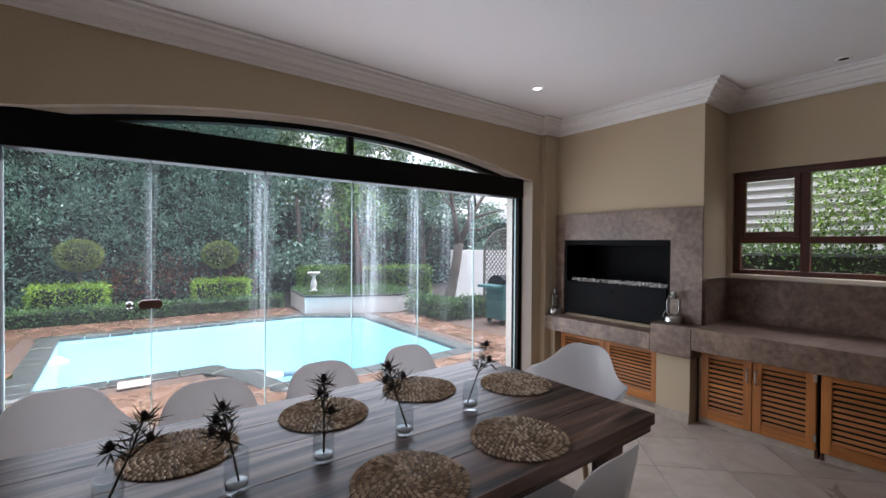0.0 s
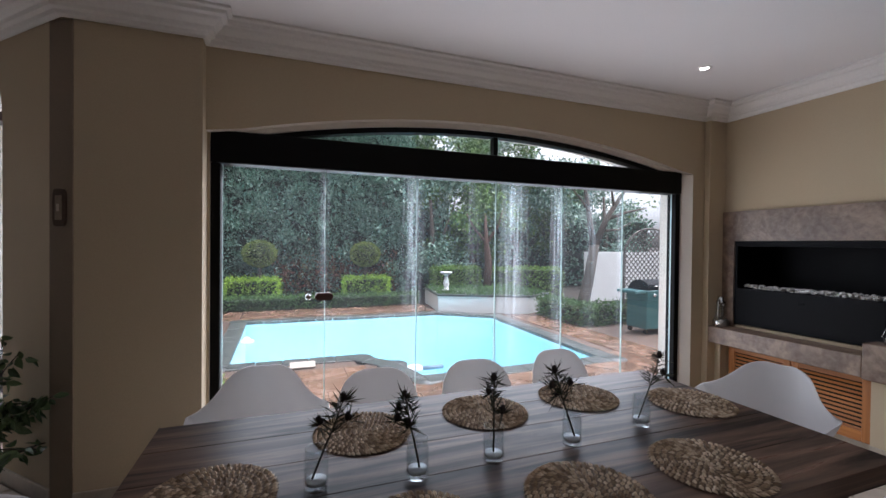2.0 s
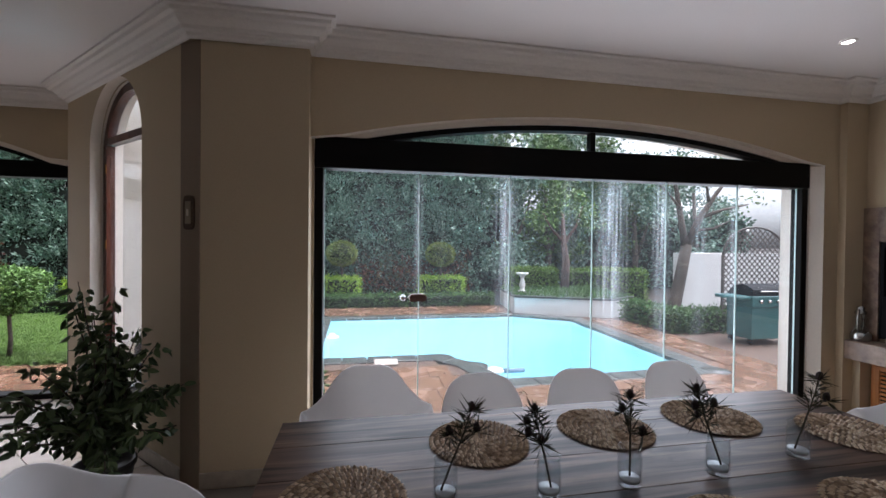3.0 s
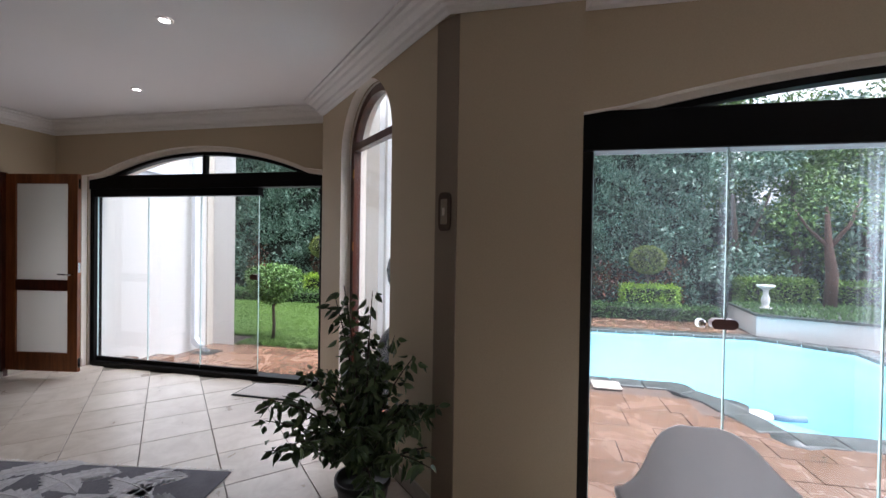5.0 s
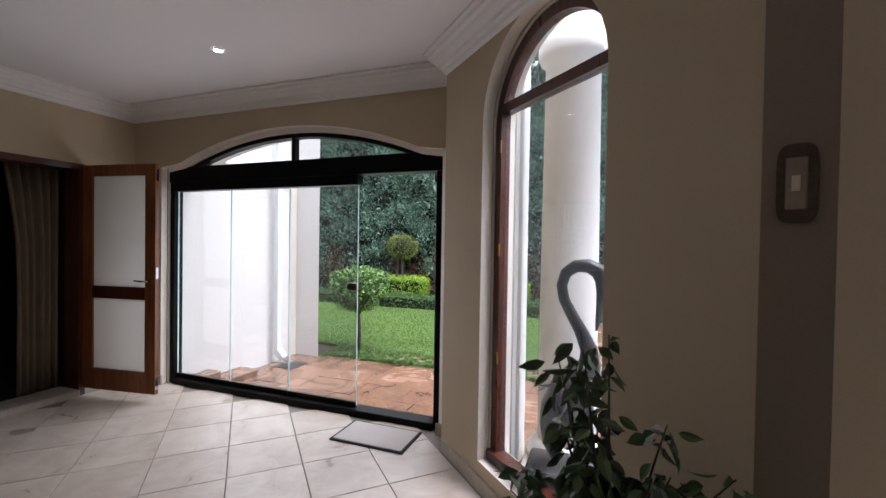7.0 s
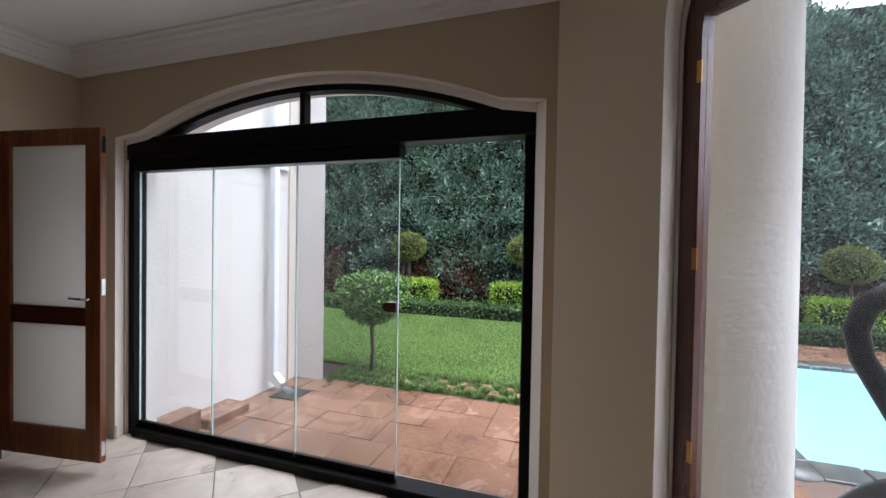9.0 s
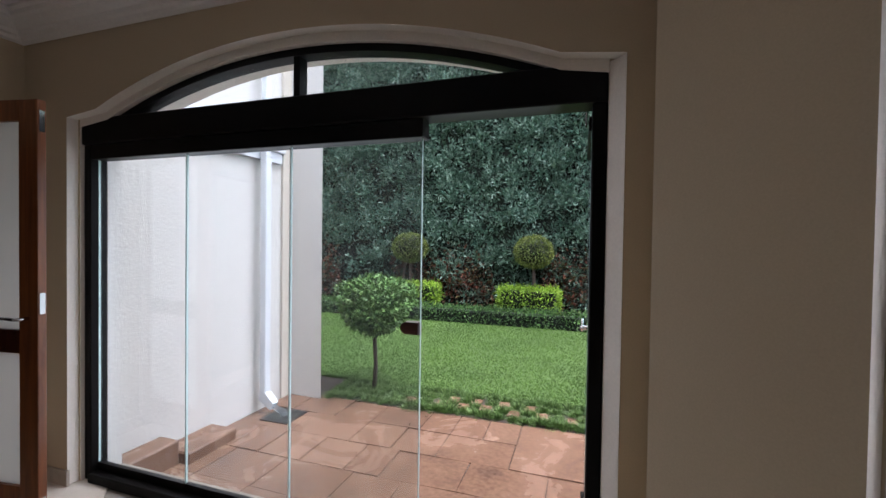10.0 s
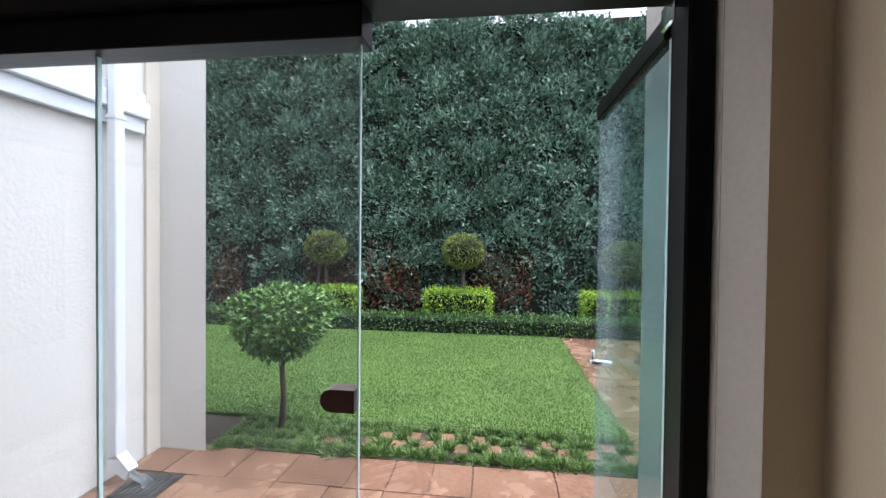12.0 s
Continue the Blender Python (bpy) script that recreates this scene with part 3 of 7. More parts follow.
def glazed_front(name, label, y, xa, xb, flat, arc, beam_lo, beam_hi, mull, track=0.05):
    top = thing(name, label, "glass door")
    top["kind"] = "structure"
    y0, y1 = y, y + 0.10
    part("beam", box(bmesh.new(), xa, xb, y0 - 0.015, y1 + 0.015, beam_lo, beam_hi, 0.006), M_FRAME, top)
    part("jamb", box(bmesh.new(), xa, xa + 0.055, y0, y1, 0.0, beam_lo, 0.005), M_FRAME, top)
    part("jamb", box(bmesh.new(), xb - 0.055, xb, y0, y1, 0.0, beam_lo, 0.005), M_FRAME, top)
    sill = part("floor_track", box(bmesh.new(), xa + 0.055, xb - 0.055, y0 - 0.02, y1 + 0.02, -0.01, track, 0.006), M_FRAME, top)
    bm = bmesh.new()
    strip_along(bm, arc, y0 + 0.01, y1 - 0.01, 0.0, 0.035)
    box(bm, xa, arc[0][0] + 0.01, y0 + 0.01, y1 - 0.01, beam_hi - 0.02, flat)
    box(bm, arc[-1][0] - 0.01, xb, y0 + 0.01, y1 - 0.01, beam_hi - 0.02, flat)
    part("arch_frame", bm, M_FRAME, top)
    zt = [z for x, z in arc if x <= mull][-1]
    part("mullion", box(bmesh.new(), mull - 0.018, mull + 0.018, y0 + 0.02, y1 - 0.02, beam_hi, zt - 0.02), M_FRAME, top)
    for side in (0, 1):
        pts = [(x, z) for x, z in arc if (x < mull - 0.018 if side == 0 else x > mull + 0.018) and z - 0.03 > beam_hi]
        pts = pts + [(mull - 0.018, zt)] if side == 0 else [(mull + 0.018, zt)] + pts
        bm = bmesh.new()
        low = [(x, (y0 + y1) / 2, beam_hi) for x, z in pts]
        high = [(x, (y0 + y1) / 2, z - 0.03) for x, z in pts]
        prism(bm, low + high[::-1], None, (0, 0.006, 0))
        pane = part("pane", bm, M_GLASS_DROPS, top)
        pane.visible_shadow = False
    return top


D1 = glazed_front("door_1", "dark framed frameless-glass folding doors onto the pool, closed and wet with rain", D1_Y + 0.07, D1_A + 0.002, D1_B - 0.002, 2.078, D1_ARC, 1.933, 2.135, 1.575)
D2 = glazed_front("door_2", "dark framed frameless-glass folding doors onto the garden, one leaf folded open", D2_Y + 0.08, D2_A + 0.002, D2_B - 0.002, 2.112, D2_ARC, 2.008, 2.158, -4.115)
part("beam_drop", B(D2_A + 0.05, -3.445, D2_Y + 0.085, D2_Y + 0.175, 1.925, 2.007, bevel=0.004), M_FRAME, D2)


def glass_leaf(parent, x0, x1, y, z0, z1, mat, m=None):
    pane = part("pane", box(bmesh.new(), x0 + 0.003, x1 - 0.003, y, y + 0.010, z0, z1), mat, parent)
    pane.visible_shadow = False
    for x in (x0 + 0.0005, x1 - 0.0035):
        edge = part("pane_edge", box(bmesh.new(), x, x + 0.003, y - 0.001, y + 0.011, z0, z1), M_GLASS_EDGE, parent)
    part("bottom_rail", box(bmesh.new(), x0 + 0.004, x1 - 0.004, y - 0.008, y + 0.018, z0 - 0.015, z0 + 0.03), M_FRAME, parent)
    return pane


D1_X = [-0.34, 0.29, 0.945, 1.595, 2.22, 2.865, 3.446]
for a, b in zip(D1_X, D1_X[1:]):
    glass_leaf(D1, a, b, D1_Y + 0.115, 0.065, 1.935, M_GLASS_WET)
setting("outer_reveal", B(D2_A + 0.0005, D2_A + 0.005, D2_Y + 0.19, D2_Y + THICK - 0.002, GROUND, 2.10), M_WHITE, "white painted outer reveal of the garden door")
D2_X = [-5.55, -4.852, -4.165, -3.458]
for a, b in zip(D2_X, D2_X[1:]):
    glass_leaf(D2, a, b, D2_Y + 0.125, 0.065, 1.93, M_GLASS_FILM)

# ---- outdoors ----
POOL = [(-0.76, 10.12), (3.6, 10.15), (4.72, 9.3), (4.62, 5.45), (1.72, 5.38), (1.5, 6.2), (1.1, 6.7), (-0.72, 6.72)]


def ground_sheet():
    """Soil that reaches the horizon, with the pool cut out."""
    bm = bmesh.new()
    far = [(-400, 400), (400, 400), (400, -400), (-400, -400)]
    loop = [bm.verts.new((x, y, GROUND - 0.03)) for x, y in POOL]
    rim = [bm.verts.new((x, y, GROUND - 0.03)) for x, y in far]
    edges = [bm.edges.new((loop[i], loop[(i + 1) % len(loop)])) for i in range(len(loop))]
    edges += [bm.edges.new((rim[i], rim[(i + 1) % 4])) for i in range(4)]
    bmesh.ops.triangle_fill(bm, edges=edges, use_beauty=True)
    bmesh.ops.recalc_face_normals(bm, faces=bm.faces[:])
    return bm


setting("ground", ground_sheet(), M_SOIL, "dark wet garden soil")
bm = bmesh.new()
lo = [bm.verts.new((x, y, GROUND - 1.5)) for x, y in POOL]
hi = [bm.verts.new((x, y, GROUND + 0.0)) for x, y in POOL]
bm.faces.new(lo)
for i in range(len(POOL)):
    j = (i + 1) % len(POOL)
    bm.faces.new((lo[i], lo[j], hi[j], hi[i]))
setting("pool_basin", bm, M_POOLWALL, "pale blue plastered swimming pool basin")


def water_mat():
    m, nt, b = material("pool_water")
    nt.nodes.remove(b)
    tr, gl, fr, mx = (nt.nodes.new(k) for k in ("ShaderNodeBsdfTransparent", "ShaderNodeBsdfGlossy", "ShaderNodeLayerWeight", "ShaderNodeMixShader"))
    tr.inputs["Color"].default_value = (0.80, 0.95, 0.985, 1)
    gl.inputs["Roughness"].default_value = 0.06
    bp = nt.nodes.new("ShaderNodeBump")
    bp.inputs["Strength"].default_value, bp.inputs["Distance"].default_value = 0.35, 0.02
    nt.links.new(noise_tex(nt, coords(nt), 9, 4), bp.inputs["Height"])
    nt.links.new(bp.outputs[0], gl.inputs["Normal"])
    nt.links.new(bp.outputs[0], fr.inputs["Normal"])
    nt.links.new(ramp(nt, fr.outputs["Facing"], (0.0, (0.02,) * 3), (0.6, (0.05,) * 3), (0.85, (0.20,) * 3), (1.0, (0.9,) * 3)), mx.inputs[0])
    nt.links.new(tr.outputs[0], mx.inputs[1])
    nt.links.new(gl.outputs[0], mx.inputs[2])
    nt.links.new(mx.outputs[0], nt.nodes["Material Output"].inputs["Surface"])
    return m


bm = bmesh.new()
bm.faces.new([bm.verts.new((x, y, GROUND - 0.10)) for x, y in POOL])
bmesh.ops.recalc_face_normals(bm, faces=bm.faces[:])
if bm.faces[:][0].normal.z < 0:
    bmesh.ops.reverse_faces(bm, faces=bm.faces[:])
water = setting("water", bm, water_mat(), "bright turquoise pool water dimpled by rain")
water.visible_shadow = False


def leaf_mesh(name, places, ways, lengths, widths, mat, curl=0.25, seed=1):
    """Many loose leaves, each a folded lozenge with its own place, direction and size."""
    rng = np.random.default_rng(seed)
    p, d = np.asarray(places, float), np.asarray(ways, float)
    n = len(p)
    d = d / (np.linalg.norm(d, axis=1, keepdims=True) + 1e-9)
    r = rng.normal(size=(n, 3))
    side = np.cross(d, r)
    side /= np.linalg.norm(side, axis=1, keepdims=True) + 1e-9
    up = np.cross(side, d)
    le, wi = np.broadcast_to(lengths, (n,))[:, None], np.broadcast_to(widths, (n,))[:, None]
    mid = p + d * le * 0.45
    v = np.stack([p, mid + side * wi * 0.5 + up * wi * curl, p + d * le, mid - side * wi * 0.5 + up * wi * curl], 1).reshape(-1, 3)
    k = np.arange(n)[:, None] * 4
    f = np.concatenate([k + [0, 1, 2], k + [0, 2, 3]], 1).reshape(-1, 3)
    me = bpy.data.meshes.new(name)
    me.from_pydata(v.tolist(), [], f.tolist())
    me.materials.append(mat)
    return me


def broad_leaf_mesh(name, places, ways, lengths, widths, mat, seed=1):
    """Oval pointed leaves, folded along the midrib and drooping at the tip."""
    rng = np.random.default_rng(seed)
    p, d = np.asarray(places, float), np.asarray(ways, float)
    n = len(p)
    d = d / (np.linalg.norm(d, axis=1, keepdims=True) + 1e-9)
    side = np.cross(d, rng.normal(size=(n, 3)))
    side /= np.linalg.norm(side, axis=1, keepdims=True) + 1e-9
    up = np.cross(side, d)
    le, wi = np.broadcast_to(lengths, (n,))[:, None], np.broadcast_to(widths, (n,))[:, None]
    rows = []
    for u, w in ((0.0, 0.0), (0.18, 0.34), (0.42, 0.5), (0.68, 0.38), (0.87, 0.16), (1.0, 0.0)):
        mid = p + d * le * u - up * le * 0.16 * u * u
        rows += [mid, mid + side * wi * w + up * wi * w * 0.35, mid - side * wi * w + up * wi * w * 0.35]
    v = np.stack(rows, 1).reshape(-1, 3)
    k = np.arange(n)[:, None] * 18
    quads = []
    for i in range(5):
        a = 3 * i
        quads += [k + [a, a + 1, a + 4], k + [a, a + 4, a + 3], k + [a, a + 3, a + 5], k + [a, a + 5, a + 2]]
    f = np.concatenate(quads, 1).reshape(-1, 3)
    me = bpy.data.meshes.new(name)
    me.from_pydata(v.tolist(), [], f.tolist())
    me.materials.append(mat)
    return me


def leaves(name, places, ways, lengths, widths, mat, parent=None, label="", curl=0.25, seed=1):
    ob = new(name, leaf_mesh(name, places, ways, lengths, widths, mat, curl, seed))
    ob.parent = parent
    return tagged(ob, label)


def box_leaves(n, x0, x1, y0, y1, z0, z1, rng, rough=0.05):
    """Places and outward ways on the top and sides of a clipped block."""
    dx, dy, dz = x1 - x0, y1 - y0, z1 - z0
    areas = np.array([dx * dz, dx * dz, dy * dz, dy * dz, dx * dy])
    pick = rng.choice(5, n, p=areas / areas.sum())
    u, v = rng.random(n), rng.random(n)
    p, w = np.zeros((n, 3)), np.zeros((n, 3))
    for k, (base, a, b, nrm) in enumerate((((x0, y0, z0), (dx, 0, 0), (0, 0, dz), (0, -1, 0)), ((x0, y1, z0), (dx, 0, 0), (0, 0, dz), (0, 1, 0)), ((x0, y0, z0), (0, dy, 0), (0, 0, dz), (-1, 0, 0)), ((x1, y0, z0), (0, dy, 0), (0, 0, dz), (1, 0, 0)), ((x0, y0, z1), (dx, 0, 0), (0, dy, 0), (0, 0, 1)))):
        m = pick == k
        p[m] = np.array(base) + u[m, None] * np.array(a) + v[m, None] * np.array(b)
        w[m] = nrm
    p += w * rng.normal(0, rough, (n, 1)) - w * 0.02
    return p, w + rng.normal(0, 0.7, (n, 3)) + np.array([0, 0, 0.25])


def clipped_block(name, label, x0, x1, y0, y1, z0, z1, mat, n, size, seed, category="hedge", group="", rough=0.04):
    top = thing(name, label, category, group, pose((x0 + x1) / 2, (y0 + y1) / 2, z0))
    rng = np.random.default_rng(seed)
    cx, cy = (x0 + x1) / 2, (y0 + y1) / 2
    # dark core: the shade inside the block, as colour
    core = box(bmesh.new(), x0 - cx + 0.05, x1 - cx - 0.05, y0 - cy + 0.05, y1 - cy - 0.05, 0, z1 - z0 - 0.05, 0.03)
    part("core", core, M_SHADE_FILL, top)
    p, w = box_leaves(n, x0 - cx, x1 - cx, y0 - cy, y1 - cy, 0.0, z1 - z0, rng, rough)
    leaves("foliage", p, w, rng.uniform(0.7, 1.3, n) * size, rng.uniform(0.45, 0.7, n) * size, mat, top, seed=seed)
    return top


def ball_leaves(n, rx, ry, rz, rng, rough=0.05):
    d = rng.normal(size=(n, 3))
    d /= np.linalg.norm(d, axis=1, keepdims=True)
    p = d * (1 + rng.normal(0, rough, (n, 1))) * np.array([rx, ry, rz])
    return p, d + rng.normal(0, 0.6, (n, 3))


# ---- white wing, gutter, downpipe and steps ----
WING_X, WING_Y = -5.90, 6.97
bm = bmesh.new()
box(bm, WING_X - 3.0, WING_X, D2_Y + 0.302, WING_Y, GROUND - 0.3, 6.6)
prism(bm, [(WING_X - 3.0, WING_Y, GROUND - 0.3), (-5.47, WING_Y, GROUND - 0.3), (-5.95, WING_Y + 0.55, GROUND - 0.3), (WING_X - 3.0, WING_Y + 0.55, GROUND - 0.3)], None, (0, 0, 6.9))
setting("wall_wing", bm, M_WHITE, "white plastered wing of the house, wet with rain")
M_GUTTER = plain("white_enamelled_gutter", (0.64, 0.68, 0.72), 0.35, grain=50, vary=0.03, relief=0.02)
gutter = thing("roof_gutter", "white square metal gutter fixed along the house wall", "gutter")
GY1 = 6.80
part("lower_board", B(WING_X + 0.002, WING_X + 0.045, D2_Y + 0.32, GY1, 2.265, 2.375, bevel=0.006), M_GUTTER, gutter)
part("trough", B(WING_X + 0.002, WING_X + 0.075, D2_Y + 0.32, GY1 + 0.02, 2.376, 2.50, bevel=0.01), M_GUTTER, gutter)
part("lip", B(WING_X + 0.002, WING_X + 0.055, D2_Y + 0.32, GY1, 2.501, 2.575, bevel=0.006), M_GUTTER, gutter)
# strip a little darker and more beige than the wing wall
setting("trim_quoin", B(WING_X + 0.002, WING_X + 0.03, 6.83, WING_Y - 0.002, GROUND - 0.02, 6.5, bevel=0.004), plain("pale_beige_strip", (0.56, 0.52, 0.45), 0.85, grain=60, vary=0.05, relief=0.2), "slightly darker beige strip at the corner of the wing")
pipe = thing("downpipe", "white square metal downpipe splashing onto wet paving", "downpipe")
PX0, PY0, PY1 = WING_X + 0.078, 6.43, 6.51
part("pipe", B(PX0, PX0 + 0.075, PY0, PY1, -0.10, 2.30, bevel=0.008), M_GUTTER, pipe)
part("upper_pipe", B(PX0 + 0.004, PX0 + 0.071, PY0 + 0.004, PY1 - 0.004, 2.301, 6.4, bevel=0.008), M_GUTTER, pipe)
part("collar", B(PX0 - 0.004, PX0 + 0.079, PY0 - 0.004, PY1 + 0.004, 2.285, 2.315, bevel=0.003), M_GUTTER, pipe)
bm = bmesh.new()
prism(bm, [(PX0, PY0, -0.09), (PX0 + 0.075, PY0, -0.07), (PX0 + 0.17, PY0, -0.17), (PX0 + 0.135, PY0, -0.235), (PX0, PY0, -0.15)], None, (0, 0.08, 0))
part("shoe", bm, M_GUTTER, pipe)
bm = bmesh.new()
tube(bm, [(PX0 + 0.14, 6.47, -0.20), (PX0 + 0.20, 6.465, -0.225), (PX0 + 0.26, 6.46, GROUND + 0.045), (PX0 + 0.30, 6.455, GROUND + 0.004)], [0.022, 0.026, 0.03, 0.042], 10)
jet = part("water_jet", bm, glass("falling_rain_water", (0.9, 0.93, 0.94), veil=0.35))
tagged(jet, "white jet of rain water pouring from the downpipe", "water")
# added grate; the paving here is only wet and dark
grate = thing("drain_grate", "added dark grate standing for a wet dark patch of paving", "drain", place=pose(WING_X + 0.36, 6.46, GROUND + 0.004))
part("rim", B(-0.16, 0.16, -0.16, 0.16, -0.01, 0.004, bevel=0.002), plain("dark_wet_patch", (0.02, 0.02, 0.02), 0.4, grain=60, vary=0.3), grate)
for k in range(7):
    part("bar", B(-0.125 + 0.04 * k, -0.115 + 0.04 * k, -0.13, 0.13, 0.0041, 0.009), M_SLATE, grate)
for k, (ya, yb, z) in enumerate(((4.955, 5.45, -0.095), (5.45, 5.93, -0.19))):
    setting("step", B(WING_X + 0.002, -5.70 + 0.09 * k, ya, yb, GROUND - 0.1, z, bevel=0.012), M_PAVER, "terracotta paved garden step")

# ---- column and heron outside the arched window ----
col = thing("column", "round white plastered column on a square base", "column", place=pose(-1.75, 4.82, GROUND))
bm = bmesh.new()
lathe(bm, [(0.205, 0.36), (0.202, 0.5), (0.197, 1.6), (0.188, 3.0), (0.23, 3.03), (0.24, 3.07), (0.24, 3.2)], (0, 0, 0), 40)
part("shaft", bm, M_WHITE, col)
bm = bmesh.new()
lathe(bm, [(0.25, 0.20), (0.275, 0.22), (0.285, 0.25), (0.275, 0.28), (0.25, 0.30), (0.24, 0.32), (0.225, 0.345), (0.206, 0.36)], (0, 0, 0), 40)
part("moulding", bm, M_WHITE, col)
part("plinth", B(-0.29, 0.29, -0.29, 0.29, 0.0, 0.20, bevel=0.015), M_WHITE, col)
bm = bmesh.new()
box(bm, -2.665, -2.11, D2_Y + THICK + 0.001, 5.23, GROUND - 0.1, CEIL + 0.4, 0.008)
box(bm, -2.475, -2.14, 4.80, D2_Y + THICK, GROUND - 0.1, CEIL + 0.4)
box(bm, -2.60, -2.18, 5.231, 5.25, GROUND + 0.3, CEIL + 0.3, 0.006)
setting("wall_outer_pilaster", bm, M_WHITE, "cream plastered pilaster outside between door and window")
M_BRONZE = plain("dark_weathered_bronze", (0.013, 0.010, 0.008), 0.36, metal=0.15, grain=16, vary=0.5, large=5, relief=0.30, depth=0.004, spec=0.4)
HERON = (-1.615, 3.95)
bm = bmesh.new()
neck = [(0.0, 0.02, 0.62), (0.035, 0.03, 0.78), (0.03, 0.03, 0.92), (-0.03, 0.03, 1.05), (-0.10, 0.03, 1.17), (-0.165, 0.03, 1.29), (-0.185, 0.03, 1.40), (-0.155, 0.03, 1.50), (-0.08, 0.03, 1.555), (0.01, 0.03, 1.56), (0.085, 0.03, 1.525), (0.12, 0.03, 1.45), (0.118, 0.03, 1.36), (0.105, 0.03, 1.25), (0.09, 0.03, 1.14), (0.08, 0.03, 1.07)]
radii = [0.10, 0.085, 0.065, 0.052, 0.045, 0.042, 0.043, 0.046, 0.050, 0.055, 0.062, 0.058, 0.045, 0.032, 0.02, 0.008]
tube(bm, neck, radii, 12)
body = [(0.06, 0.02, 0.86), (0.03, 0.02, 0.78), (-0.02, 0.02, 0.68), (-0.10, 0.02, 0.56), (-0.17, 0.02, 0.42), (-0.21, 0.02, 0.28), (-0.225, 0.02, 0.14), (-0.21, 0.02, 0.02)]
tube(bm, body, [0.03, 0.10, 0.155, 0.175, 0.165, 0.13, 0.085, 0.03], 14)
tube(bm, [(0.01, -0.03, 0.62), (0.03, -0.03, 0.40), (0.02, -0.03, 0.20), (0.0, -0.03, 0.0)], [0.075, 0.05, 0.032, 0.035], 10)
tube(bm, [(-0.03, 0.08, 0.58), (-0.03, 0.08, 0.38), (-0.04, 0.08, 0.20), (-0.06, 0.08, 0.0)], [0.075, 0.05, 0.032, 0.035], 10)
heron = part("heron_statue", bm, M_BRONZE)
heron.matrix_world = pose(HERON[0], HERON[1], 0.30, 0, 0, -8) @ Matrix.Scale(0.67, 4)
tagged(heron, "dark bronze heron statue with a curved neck on a block", "statue")
M_BLOCK = plain("dark_stained_stone", (0.03, 0.028, 0.026), 0.7, grain=30, vary=0.3, relief=0.3)
tagged(part("statue_block", B(HERON[0] - 0.28, HERON[0] + 0.12, HERON[1] - 0.12, HERON[1] + 0.16, GROUND - 0.03, 0.30, bevel=0.012), M_BLOCK), "dark stone block under the heron statue", "plinth")

# ---- tall hedge, clipped hedges and topiary ----
rng = np.random.default_rng(5)
hedge = thing("tall_hedge", "very tall dark green clipped conifer hedge", "hedge")
# near-black block gives the hedge's inner shade as colour
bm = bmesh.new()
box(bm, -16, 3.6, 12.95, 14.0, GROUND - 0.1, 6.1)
part("core", bm, M_SHADE_FILL, hedge)
tufts, each = 6600, 24
cx = rng.uniform(-11, 3.7, tufts)
cz = GROUND + 6.75 * rng.random(tufts) ** 0.66
top_line = 6.25 - 0.35 * (cx > -1.6) + 0.22 * np.sin(cx * 1.7) + 0.15 * np.sin(cx * 4.3 + 1)
cz = np.minimum(cz, top_line + rng.normal(0, 0.12, tufts))
cy = 12.90 + 0.07 * np.sin(cx * 5 + cz * 3) + 0.06 * np.sin(cz * 7 - cx * 2) + rng.normal(0, 0.075, tufts)
n = tufts * each
spread = rng.normal(0, 1.0, (n, 3))
places = np.repeat(np.stack([cx, cy, cz], 1), each, 0) + spread * np.array([0.065, 0.035, 0.065])
ways = spread * np.array([0.6, 0.35, 0.6]) + np.array([0, -0.6, 0.5]) + rng.normal(0, 0.3, (n, 3))
tagged(leaves("foliage", places, ways, rng.uniform(0.07, 0.15, n), rng.uniform(0.030, 0.058, n), M_HEDGE, hedge, seed=2), kind="stuff")
n = 6500
x = rng.uniform(-9.5, 3.2, n)
z = rng.normal(0.50, 0.36, n)
keep = np.sin(x * 1.9 + 0.6) + np.sin(x * 0.8) > -0.25
x, z = x[keep], z[keep]
n = len(x)
y = 12.78 + rng.normal(0, 0.07, n)
russet = thing("russet_shrub", "low russet leaved shrub against the tall hedge", "shrub")
ways = rng.normal(0, 0.7, (n, 3)) + np.array([0, -0.4, 0.2])
tagged(leaves("foliage", np.stack([x, y, np.maximum(z, GROUND)], 1), ways, rng.uniform(0.07, 0.13, n), rng.uniform(0.04, 0.07, n), M_RUSSET, russet, seed=3), kind="stuff")

